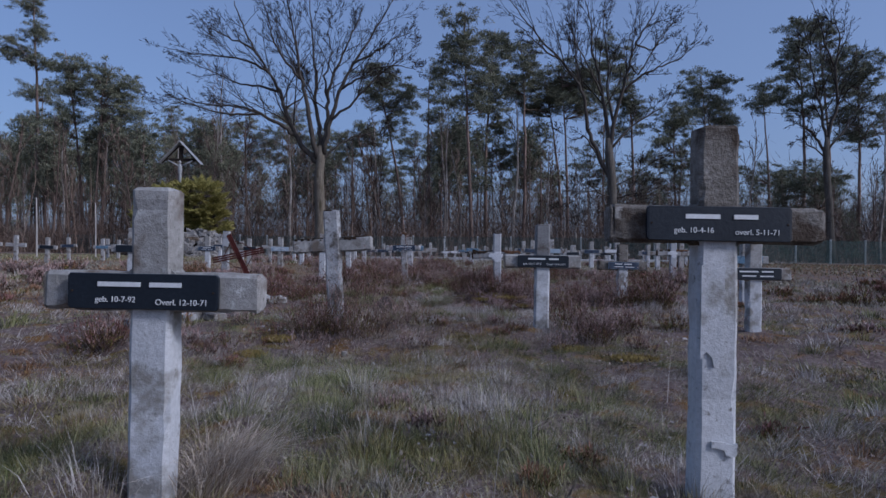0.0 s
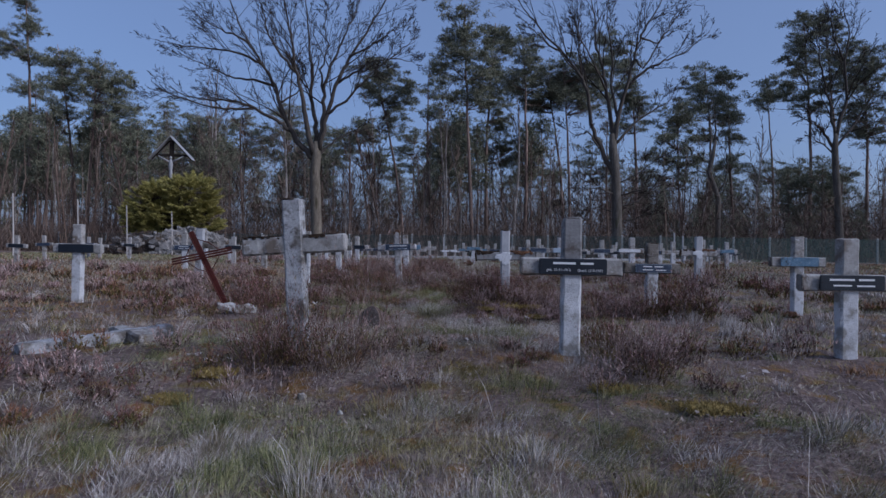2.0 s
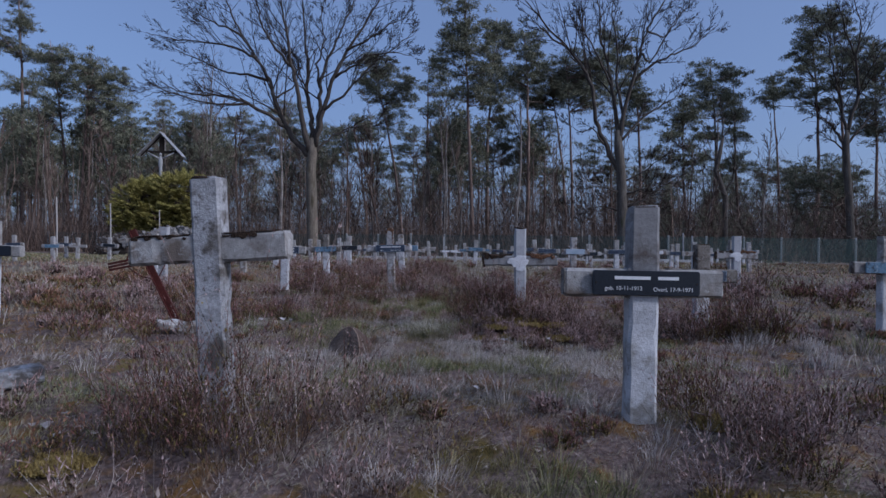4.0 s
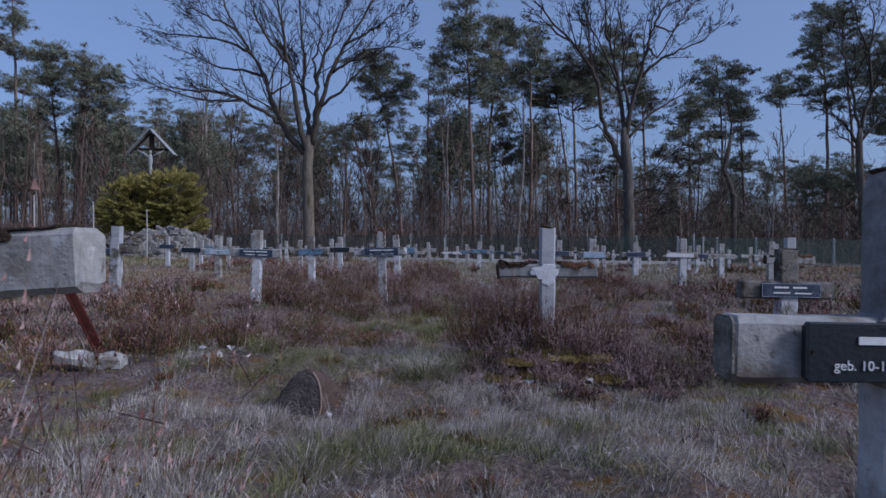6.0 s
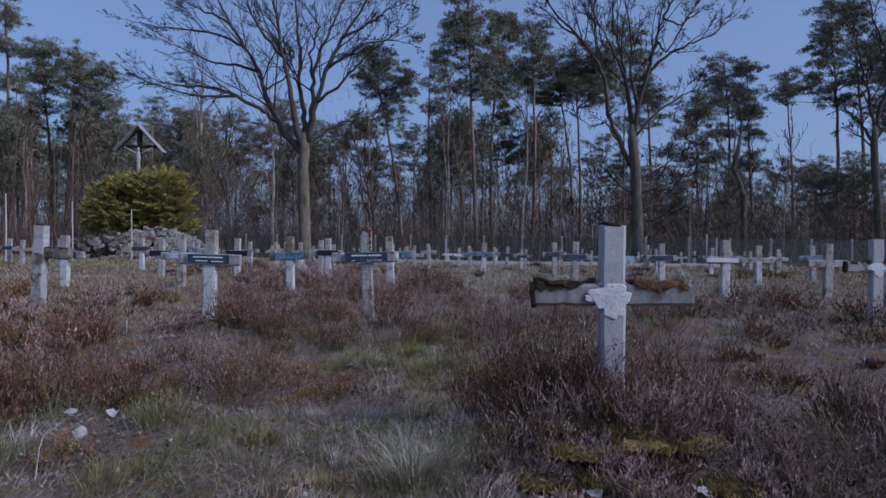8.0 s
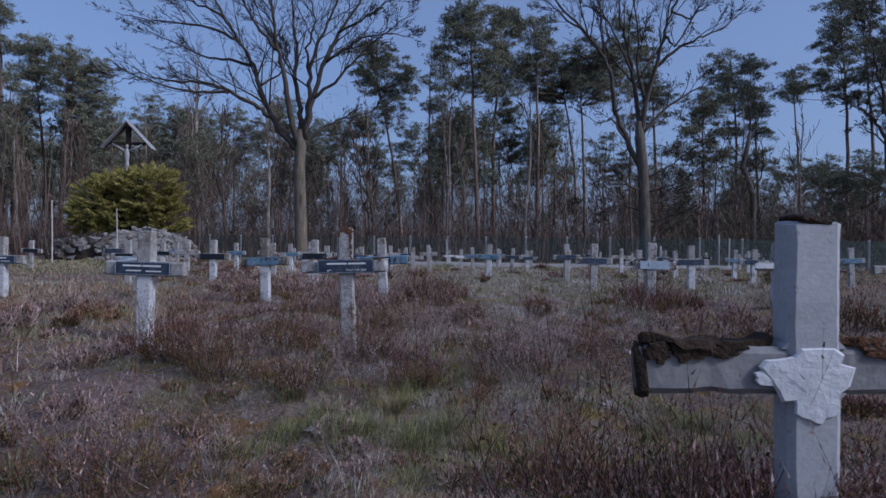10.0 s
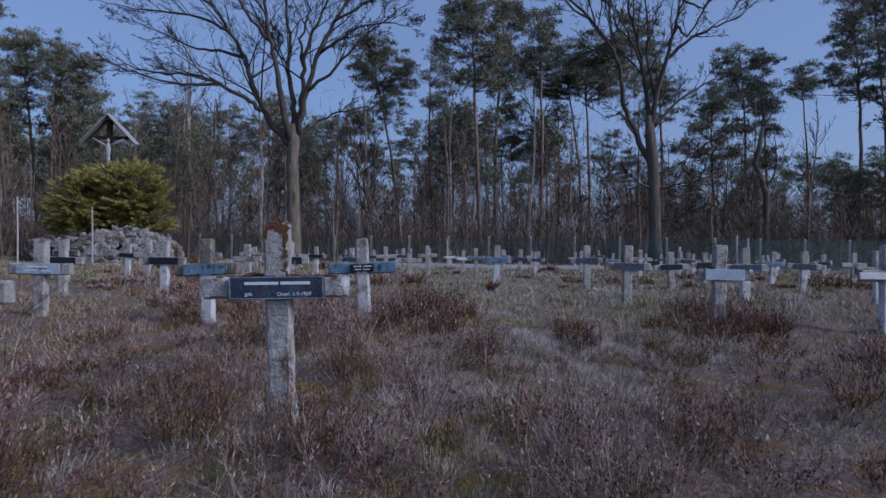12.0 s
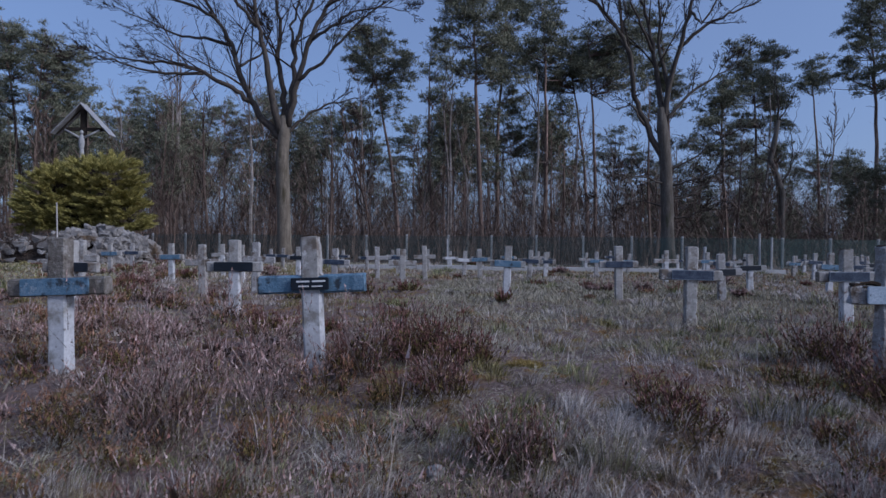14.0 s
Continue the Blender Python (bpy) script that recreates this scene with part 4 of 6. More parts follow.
# ---- trees ----
def sprout(shape, points, r0, r1, level, rng, spread=0.9, count=6, lift=0.05, least=0.006, share=0.55, bend=0.13):
    """Smaller branches along a limb, and again along those."""
    n = len(points) - 1
    total = sum((points[i + 1] - points[i]).length for i in range(n))
    for k in range(count):
        s = rng.uniform(0.22, 1.0)
        i = min(int(s * n), n - 1)
        p = points[i].lerp(points[i + 1], s * n - i)
        ahead = (points[i + 1] - points[i]).normalized()
        side = ahead.cross(Vector((rng.gauss(0, 1), rng.gauss(0, 1), rng.gauss(0, 1)))).normalized()
        way = ahead + side * spread * rng.uniform(0.6, 1.3) + Vector((0, 0, 0.15))
        length = total * share * rng.uniform(0.6, 1.15) * (1.15 - 0.6 * s)
        r = max(least, (r0 + (r1 - r0) * s) * 0.36)
        line = wander(p, way, length, 4 if level > 1 else 3, bend, rng, lift)
        if level > 1:
            shape.ring_tube(line, [max(least * 0.6, r * (1 - 0.75 * j / (len(line) - 1))) for j in range(len(line))], 4 if level > 2 else 3, cap=False)
            sprout(shape, line, r, r * 0.3, level - 1, rng, spread, max(5, count - 2), lift * 0.4, least, share, bend)
        else:
            shape.ribbon(line, max(least, min(r, least * 2.0)))


def bare_oak(x, y, base_radius, trunk, limbs, seed, levels=3, label="tall bare oak with spreading crooked limbs", count=13, bark=old_oak_bark):
    """trunk: (x, z) places up the stem; limbs: radius and (x, y, z) places of each great limb, all from the foot."""
    rng = random.Random(seed)
    root = thing("bare_oak", label, "tree", "bare oaks", pose(x, y, ground_z(x, y)))
    s = Shape()
    line = [Vector((a, 0, b)) for a, b in trunk]
    radii = [base_radius * 1.22 * (1.35 if k == 0 else 0.5 if k == len(line) - 1 else 1.0 - 0.28 * k / len(line)) for k in range(len(line))]
    s.ring_tube(line, radii, 12)
    part("trunk", s, bark, root, smooth=True)
    twigs = Shape()
    for r, *places in limbs:
        r *= 0.8
        s = Shape()
        pts = [Vector(p) for p in places]
        fine = []
        for i in range(len(pts) - 1):
            for k in range(4):
                fine.append(pts[i].lerp(pts[i + 1], k / 4) + (0.16 * noise.noise_vector(pts[i] * 2 + Vector((k, seed, i))) if (i, k) != (0, 0) else Vector()))
        fine.append(pts[-1])
        radii = [r * (1 - 0.86 * (k / (len(fine) - 1)) ** 0.75) for k in range(len(fine))]
        s.ring_tube(fine, radii, 8)
        part("limb", s, limb_bark, root, smooth=True)
        sprout(twigs, fine, r, r * 0.2, levels, rng, 0.75, count - 1, 0.05, 0.009, 0.42, 0.12)
    tagged(part("crown", twigs, bark_and_shade, root, "fine dark twigs"), kind="stuff")
    return root


bare_oak(-9.81, 44.2, 0.33, ((0.0, 0.0), (-0.0, 1.0), (-0.1, 4.0), (-0.2, 5.9), (-0.1, 7.2), (-0.1, 8.2)), [
    (0.3, (-0.1, 0, 6.9), (-1.6, 0.2, 8.2), (-2.3, 0.4, 9.5), (-3.0, 0.4, 11.0), (-3.3, 0.4, 12.3), (-4.2, 0.3, 13.9), (-5.3, 0.2, 15.5), (-6.1, 0.1, 17.2), (-6.7, 0, 18.9)),
    (0.21, (-2.2, 0.3, 9.1), (-3.0, -0.2, 9.7), (-4.5, -0.5, 10.5), (-5.8, -0.8, 10.9), (-7.6, -1, 10.9), (-9.1, -1, 11.1), (-10.4, -1, 11.8)),
    (0.13, (-4.5, -0.5, 10.4), (-6.4, -0.9, 10.3), (-8.3, -1.2, 10.6), (-9.9, -1.4, 11.1), (-11.2, -1.5, 10.6)),
    (0.15, (-3.3, 0.4, 12.3), (-5.1, 0.9, 12.8), (-7.0, 1.2, 13.2), (-8.8, 1.3, 14.0), (-10.7, 1.4, 14.9)),
    (0.13, (-4.2, 0.3, 13.9), (-5.9, -0.3, 14.5), (-8.0, -0.6, 14.7), (-9.7, -0.8, 14.8), (-11.5, -0.8, 15.2)),
    (0.12, (-5.2, 0.2, 15.3), (-6.9, 0.5, 16.2), (-8.4, 0.8, 17.0), (-9.6, 1, 17.9)),
    (0.29, (-0.3, 0, 7.2), (-0.8, -0.3, 9.5), (-1.1, -0.4, 11.4), (-1.6, -0.3, 13.3), (-1.9, -0.2, 15.3), (-2.4, 0, 17.2), (-2.9, 0, 19.9)),
    (0.15, (-1.6, -0.3, 13.1), (-2.7, -1, 14.4), (-3.4, -1.3, 15.7), (-3.7, -1.5, 17.2), (-4.3, -1.5, 18.7)),
    (0.26, (-0.1, 0, 7.6), (-0.3, 0.5, 9.7), (-0.7, 0.7, 11.6), (-0.6, 0.8, 13.4), (-1.0, 0.9, 15.3), (-1.1, 1, 17.2), (-1.4, 1, 19.9)),
    (0.24, (0.0, 0, 7.8), (0.3, 0.4, 10.3), (0.2, 0.7, 12.1), (0.7, 0.9, 14.0), (1.4, 1, 15.7), (2.1, 1, 17.2), (2.7, 1.1, 19.1)),
    (0.25, (0.1, 0, 7.6), (0.7, -0.3, 10.1), (1.3, -0.5, 12.1), (2.3, -0.6, 14.1), (3.4, -0.6, 15.7), (4.2, -0.5, 17.2), (5.2, -0.5, 18.9)),
    (0.14, (0.0, 0, 7.2), (1.2, 0.4, 8.4), (2.3, 0.5, 9.0), (3.5, 0.6, 9.3), (4.4, 0.7, 9.6)),
    (0.15, (0.7, -0.3, 10.1), (2.1, -0.7, 11.0), (3.2, -1, 12.0), (4.5, -1.2, 13.3), (5.8, -1.3, 14.2), (7.0, -1.4, 15.0)),
    (0.13, (1.5, -0.5, 12.3), (3.0, -1, 13.1), (4.1, -1.3, 13.7), (5.7, -1.4, 13.7), (7.0, -1.4, 13.5)),
    (0.13, (0.2, 0.7, 11.9), (-0.2, 1.4, 13.8), (0.3, 1.8, 15.7), (-0.1, 2, 17.2), (0.1, 2.2, 19.1)),
    (0.12, (2.3, -0.6, 14.1), (3.8, -1.2, 14.6), (5.3, -1.5, 15.6), (6.7, -1.7, 16.1)),
    (0.11, (-3.0, 0.4, 11.0), (-1.9, 1, 11.9), (-1.3, 1.4, 13.4), (-2.7, 1.8, 14.6)),
], 3)
bare_oak(12.37, 47, 0.33, ((0.0, 0.0), (-0.0, 1.4), (-0.1, 4.6), (-0.2, 6.5), (-0.4, 8.3), (-0.5, 9.5)), [
    (0.26, (-0.3, 0, 6.3), (-1.2, 0.2, 8.3), (-2.1, 0.2, 10.3), (-2.3, 0, 12.3), (-3.0, -0.1, 14.0), (-4.4, -0.2, 15.6), (-6.0, -0.3, 17.2), (-7.1, -0.4, 18.5), (-8.3, -0.4, 20.1)),
    (0.15, (-2.3, 0, 12.3), (-2.8, 0.5, 13.7), (-2.4, 0.8, 15.3), (-2.7, 1, 16.9), (-3.3, 1.1, 18.5)),
    (0.24, (-0.4, 0, 8.5), (-0.6, 0.3, 11.1), (-0.9, 0.4, 12.9), (-1.2, 0.4, 14.8), (-1.8, 0.3, 16.5), (-1.9, 0.2, 18.5), (-2.5, 0.2, 20.9)),
    (0.23, (-0.4, 0, 8.7), (-0.0, -0.2, 11.3), (0.6, -0.4, 13.6), (1.0, -0.4, 15.3), (1.5, -0.3, 16.9), (2.5, -0.3, 18.5), (3.2, -0.3, 20.1)),
    (0.15, (-0.3, 0, 8.7), (1.2, 0.3, 10.3), (2.7, 0.5, 11.4), (3.7, 0.6, 12.0), (4.5, 0.7, 12.6)),
    (0.16, (0.4, -0.3, 13.0), (1.9, -0.7, 14.3), (3.3, -0.9, 14.9), (4.7, -1, 15.5), (6.3, -1.1, 16.9)),
    (0.16, (-0.1, -0.1, 10.7), (-0.4, 0.9, 13.3), (-0.2, 1.3, 15.9), (-0.6, 1.5, 18.5), (-0.5, 1.5, 20.9)),
    (0.12, (1.0, -0.4, 15.1), (1.5, -1, 14.1), (2.9, -1.4, 16.7), (3.6, -1.6, 18.1)),
    (0.1, (-0.1, 0, 4.7), (1.2, -0.6, 5.2), (2.6, -0.9, 5.7), (3.4, -1, 6.2)),
    (0.09, (-0.2, 0, 4.9), (-1.5, -0.6, 5.3), (-3.1, -0.9, 5.1), (-4.1, -1, 5.9)),
    (0.1, (-0.1, 0, 3.9), (1.3, 0.3, 4.3), (2.8, 0.5, 5.4), (4.6, 0.6, 6.4), (5.9, 0.6, 7.8)),
    (0.08, (-0.1, 0, 3.0), (1.1, -0.3, 3.0), (2.4, -0.5, 3.7), (3.6, -0.6, 3.5)),
    (0.09, (-0.2, 0, 5.6), (1.4, -0.2, 6.5), (2.9, -0.3, 7.7), (4.4, -0.4, 8.4)),
    (0.08, (-0.1, 0, 3.6), (-1.4, 0.3, 4.0), (-2.7, 0.4, 3.7), (-3.9, 0.4, 4.2)),
    (0.12, (-0.9, 0.4, 12.9), (-2.0, -0.4, 14.7), (-3.3, -0.8, 16.7), (-3.7, -1, 18.5)),
    (0.12, (-4.4, -0.2, 15.6), (-5.4, -0.6, 16.0), (-6.6, -0.9, 16.9), (-7.7, -1, 18.1)),
    (0.1, (-1.4, 0.2, 8.5), (-2.4, -0.6, 9.5), (-3.4, -1, 9.1), (-4.6, -1.2, 9.9)),
    (0.11, (1.5, -0.3, 16.7), (2.9, 0.4, 16.5), (4.2, 0.8, 18.1), (5.0, 1, 19.5)),
], 8, label="tall bare oak with upswept limbs behind a fence", count=12, bark=oak_bark)
bare_oak(32.1, 52, 0.26, ((0.0, 0.0), (-0.0, 1.7), (-0.2, 5.2), (-0.4, 7.4), (-0.5, 9.4), (-0.4, 10.7)), [
    (0.2, (-0.4, 0, 9.2), (-1.2, 0.2, 10.7), (-2.1, 0.2, 11.7), (-3.3, 0, 12.0)),
    (0.2, (-0.4, 0, 10.1), (-0.7, 0.2, 12.3), (-1.2, 0.2, 14.9), (-1.9, 0, 17.1), (-2.2, 0, 19.3)),
    (0.22, (-0.4, 0, 10.5), (0.3, -0.2, 13.6), (0.0, -0.3, 16.7), (0.4, -0.3, 18.9), (-0.2, -0.2, 21.6)),
    (0.15, (-0.4, 0, 9.6), (1.0, 0.2, 11.2), (2.2, 0.2, 13.2), (3.5, 0, 15.0)),
    (0.12, (0.0, -0.2, 16.7), (-1.1, -0.6, 18.5), (-1.7, -0.8, 20.7), (-2.6, -1, 22.4)),
    (0.1, (-0.5, 0, 9.0), (-1.8, -0.4, 9.7), (-2.9, -0.7, 10.4), (-3.8, -0.9, 10.1)),
], 12, label="bare dark oak at the wood's edge", bark=oak_bark)
bare_oak(23.74, 56, 0.2, ((0.0, 0.0), (-0.0, 1.7), (-0.0, 5.5), (-0.4, 6.7), (-0.9, 7.9), (-0.6, 9.1), (-0.3, 10.8)), [
    (0.12, (-0.3, 0, 10.5), (-0.2, 0.2, 12.2), (-0.5, 0.2, 13.6), (-0.3, 0, 15.1)),
    (0.1, (-0.0, 0, 6.0), (0.7, 0.2, 7.4), (0.9, 0.2, 8.6), (0.6, 0, 10.0), (1.0, 0, 11.5)),
    (0.08, (-0.8, 0, 8.6), (-1.6, -0.2, 9.1), (-2.2, -0.3, 10.0)),
    (0.08, (-0.9, 0, 7.8), (-2.0, -0.2, 8.0), (-3.0, -0.3, 7.7)),
    (0.07, (-0.3, 0, 10.8), (0.5, -0.2, 12.0), (0.7, -0.3, 12.9)),
], 15, levels=2, label="twisted dark bare tree with crooked stem", count=9, bark=oak_bark)


def needles(rng, centres, sizes, per, stout=1.0):
    """Slivers of needle tufts, spread over flat pads of those centres and sizes."""
    c, r = np.repeat(np.asarray(centres), per, 0), np.repeat(np.asarray(sizes), per)
    n = len(c)
    d = rng.normal(0, 1, (n, 3))
    d /= np.linalg.norm(d, axis=1)[:, None]
    d *= (rng.random(n) ** 0.5)[:, None]
    # a pad droops a little towards its rim
    p = c + np.stack([d[:, 0] * r, d[:, 1] * r, d[:, 2] * r * 0.4 - 0.16 * r * (d[:, 0] ** 2 + d[:, 1] ** 2)], -1)
    p, d = np.repeat(p, 3, 0), np.repeat(d, 3, 0)
    way = d * (0.8, 0.8, 0.3) + (0, 0, 0.35) + rng.normal(0, 0.55, p.shape)
    way *= (stout**0.5 * rng.uniform(0.18, 0.42, len(p)) / np.linalg.norm(way, axis=1))[:, None]
    side = np.cross(way, rng.normal(0, 1, p.shape))
    side *= (stout * rng.uniform(0.016, 0.036, len(p)) / np.linalg.norm(side, axis=1))[:, None]
    return np.stack([p - side, p + side, p + way], 1).reshape(-1, 3)


def pine(top, lean, lobes, seed, per=30, label="tall Scots pine with bare stem and ragged dark crown", stout=1.0):
    """A Scots pine. lean: how far its head hangs over sideways; lobes: x, z, half breadth and half height of each mass of needles."""
    rng, nrng = random.Random(seed), np.random.default_rng(seed)
    root = thing("scots_pine", label, "tree", "pines at the wood's edge")
    line, steps = [], 14
    bow = rng.uniform(-0.5, 0.5)
    for k in range(steps + 1):
        f = k / steps
        line.append(Vector((lean * f**1.4 + bow * math.sin(math.pi * f) + rng.gauss(0, 0.06) * f, rng.gauss(0, 0.06) * f, -0.3 + (top + 0.1) * f)))
    base = top * 0.0068 + 0.035
    s = Shape()
    s.ring_tube(line, [base * (1.0 - 0.9 * (k / steps) ** 1.2) + 0.012 for k in range(steps + 1)], 7)
    part("trunk", s, pine_bark, root, smooth=True)

    def up(h):
        f = min(max(h / top, 0), 0.999) * steps
        return line[int(f)].lerp(line[int(f) + 1], f - int(f))

    limbs, centres, sizes = Shape(), [], []
    low = min(z - rz for x, z, rx, rz in lobes)
    # dead stubs and snags on the bare stem
    for k in range(10):
        a = rng.uniform(0, 6.28)
        pts = wander(up(rng.uniform(0.3 * low, low)), Vector((math.cos(a), math.sin(a), rng.uniform(-0.3, 0.35))), rng.uniform(0.4, 2.0), 3, 0.25, rng)
        limbs.ring_tube(pts, [0.032, 0.024, 0.015, 0.006], 3, cap=False)
    for x, z, rx, rz in lobes:
        hub = up(max(low * 0.8, z - 0.7 * rz - rng.uniform(0.0, 0.25) * abs(x)))
        for k in range(int(3 + 3.2 * rx * rz)):
            a, r = rng.uniform(0, 6.28), math.sqrt(rng.random())
            goal = Vector((x + rx * r * math.cos(a), rng.gauss(0, 0.5) * rx, z + rz * r * math.sin(a)))
            mid = hub.lerp(goal, 0.55) + Vector((rng.gauss(0, 0.2), rng.gauss(0, 0.2), rng.uniform(-0.3, 0.1)))
            limbs.ring_tube([hub, mid, goal], [0.05, 0.032, 0.012], 3, cap=False)
            for j in range(rng.randint(3, 5)):
                q = mid.lerp(goal, rng.uniform(0.5, 1.1)) + Vector((rng.gauss(0, 0.55), rng.gauss(0, 0.55), rng.gauss(0.05, 0.35)))
                centres.append(q), sizes.append(rng.uniform(0.3, 0.85))
    tagged(part("branchwork", limbs, pine_bark, root), kind="stuff")
    crown = heaps("crown", *(lambda v: (v, np.arange(len(v)).reshape(-1, 3)))(needles(nrng, centres, sizes, per, stout)), needle, "", "", kind="")
    crown.parent = root
    return root


def key_pine(x, y, top, lean, lobes, seed):
    """A pine that stands out against the sky. top and lobes: heights over the world's zero."""
    z = ground_z(x, y)
    root = pine(top - z, lean, [(a, b - z, c, d) for a, b, c, d in lobes], seed, per=36 if y < 80 else 30)
    root.matrix_basis = pose(x, y, z)


key_pine(-53.1, 75.8, 35.1, -1.1, [(-0.2, 27.9, 2.3, 1.2), (-2.6, 25.5, 3.0, 1.5), (-1.0, 32.4, 2.3, 1.7), (0.9, 24.2, 2.0, 0.9), (-2.1, 35.1, 2.0, 1.7)], 500)
key_pine(-43.3, 69.8, 24.0, -2.5, [(-2.1, 22.3, 2.3, 1.3), (-0.2, 20.7, 2.1, 1.3), (-3.6, 19.8, 2.0, 1.2), (-1.1, 18.6, 2.8, 1.1), (-2.3, 16.4, 2.3, 1.0), (-3.6, 14.5, 1.7, 0.9)], 501)
key_pine(-40.3, 66.8, 21.7, 1.0, [(0.9, 20.3, 1.9, 1.2), (2.7, 19.3, 2.0, 1.1), (1.2, 17.8, 2.8, 1.2), (3.6, 17.5, 1.6, 1.1), (2.2, 15.4, 3.0, 1.1), (4.2, 16.0, 1.3, 0.7), (3.4, 13.4, 2.5, 1.3)], 502)
key_pine(-55.9, 81.8, 23.9, -0.8, [(-1.5, 22.1, 2.5, 1.6), (-2.5, 17.7, 2.3, 1.4), (0.1, 14.4, 2.5, 1.6), (-2.4, 11.4, 2.5, 1.3), (1.7, 12.6, 2.2, 1.3)], 503)
key_pine(-47.8, 83.8, 17.8, -0.7, [(-0.6, 15.6, 3.3, 2.1), (-2.5, 12.9, 3.0, 1.8), (2.4, 14.9, 3.0, 2.1), (0.6, 11.1, 3.3, 1.5)], 504)
key_pine(-45.0, 87.8, 18.4, -0.5, [(-0.5, 16.0, 2.7, 1.9), (-1.0, 12.4, 3.1, 1.9)], 505)
key_pine(-41.2, 87.8, 21.9, -0.6, [(-0.6, 20.7, 1.1, 0.9), (-0.4, 18.6, 2.0, 1.2), (0.4, 16.4, 2.8, 1.4), (-1.2, 14.0, 2.8, 1.4)], 506)
key_pine(-35.8, 85.8, 19.5, -0.7, [(-1.0, 18.2, 2.3, 1.2), (1.7, 17.3, 2.7, 1.7), (-1.4, 15.3, 2.6, 1.5), (2.9, 14.2, 2.7, 1.5)], 507)
key_pine(-33.2, 95.8, 22.3, -0.3, [(-0.7, 20.2, 2.9, 1.7), (2.3, 18.5, 3.2, 1.9), (0.7, 15.5, 3.4, 1.9)], 508)
key_pine(-25.7, 93.8, 23.2, -0.5, [(-0.7, 21.5, 2.5, 1.5), (1.0, 19.0, 3.0, 1.8), (-1.1, 15.9, 3.0, 1.7)], 509)
key_pine(-5.1, 61.8, 20.0, -3.3, [(-3.3, 18.9, 1.9, 1.1), (-1.4, 18.4, 1.9, 1.1), (-0.1, 16.7, 1.4, 1.2), (-3.6, 17.1, 1.6, 0.8), (-1.4, 15.9, 2.2, 1.0), (-0.8, 13.7, 1.6, 0.8)], 510)
key_pine(-9.8, 73.8, 16.7, -1.9, [(-1.8, 15.7, 1.9, 0.9), (-0.2, 14.4, 2.3, 1.0), (-2.8, 13.4, 2.1, 1.0), (-1.1, 11.8, 2.9, 1.2), (1.5, 10.2, 1.7, 0.9)], 511)
key_pine(-15.3, 79.8, 16.9, -0.2, [(-0.2, 15.7, 1.8, 1.0), (0.5, 13.0, 2.4, 1.3), (-1.6, 11.6, 2.1, 1.0)], 512)
key_pine(-2.9, 79.8, 25.9, -0.6, [(-0.3, 24.3, 1.1, 1.1), (0.1, 21.6, 1.4, 1.3), (0.3, 18.8, 1.5, 1.3), (1.2, 15.7, 1.7, 1.3), (0.2, 13.2, 1.8, 1.0), (2.0, 11.8, 1.4, 0.8)], 513)
key_pine(1.7, 55.8, 23.4, -1.1, [(-1.0, 21.9, 1.9, 1.3), (-2.3, 19.9, 1.6, 1.3), (-0.1, 19.5, 2.1, 1.3), (-2.2, 17.3, 1.7, 1.2), (0.6, 17.3, 1.6, 1.3), (-1.0, 15.1, 2.1, 1.2), (1.2, 14.4, 1.3, 0.9)], 514)
key_pine(3.4, 63.8, 24.6, 0.6, [(0.5, 23.2, 1.9, 1.2), (1.8, 21.5, 1.7, 1.2), (0.4, 19.5, 1.7, 1.1), (1.6, 17.6, 1.4, 1.1), (0.5, 14.8, 1.6, 0.8)], 515)
key_pine(6.7, 59.8, 21.7, -0.3, [(-0.5, 20.8, 1.2, 0.8), (0.5, 19.6, 1.2, 0.9), (0.3, 18.1, 1.2, 0.6), (-1.2, 17.3, 1.3, 0.8)], 516)
key_pine(3.3, 69.8, 15.6, -0.3, [(1.0, 14.8, 2.4, 0.7), (2.3, 13.2, 1.7, 0.7), (-0.1, 12.1, 1.8, 0.6), (4.1, 12.1, 1.6, 0.9), (2.6, 10.7, 1.5, 0.6)], 517)
key_pine(11.9, 67.8, 20.7, -2.2, [(-3.1, 19.3, 2.6, 1.5), (-0.7, 19.8, 2.6, 1.6), (0.5, 18.2, 2.0, 1.3), (-4.2, 18.0, 2.1, 1.1), (-1.6, 17.0, 2.4, 1.1)], 518)
key_pine(12.3, 65.8, 21.3, -0.9, [(0.5, 21.1, 2.3, 1.4), (1.9, 19.1, 2.5, 1.5), (0.5, 17.1, 2.0, 1.2), (3.3, 20.3, 2.2, 1.6), (2.8, 17.1, 2.2, 1.4)], 519)
key_pine(21.5, 73.8, 26.3, -1.3, [(-3.2, 26.0, 2.2, 1.4), (-0.9, 23.4, 2.2, 1.4), (-1.5, 20.2, 2.9, 1.3), (0.4, 17.9, 2.3, 1.2), (-0.8, 16.0, 2.3, 1.0), (0.1, 19.2, 1.4, 0.9)], 520)
key_pine(19.3, 85.8, 16.3, -0.2, [(-0.2, 15.3, 1.8, 0.8), (-1.1, 13.6, 2.4, 0.9), (1.6, 12.9, 2.3, 1.1), (-0.3, 11.4, 2.6, 0.8)], 521)
key_pine(25.2, 67.8, 18.0, -0.8, [(-0.8, 16.9, 1.4, 0.7), (-1.9, 15.6, 1.8, 0.7), (-0.2, 14.8, 2.1, 0.8), (-1.3, 13.0, 2.6, 0.9), (-0.1, 11.2, 2.7, 0.9), (-2.7, 11.5, 2.0, 0.7), (-1.8, 9.1, 2.7, 0.9)], 522)
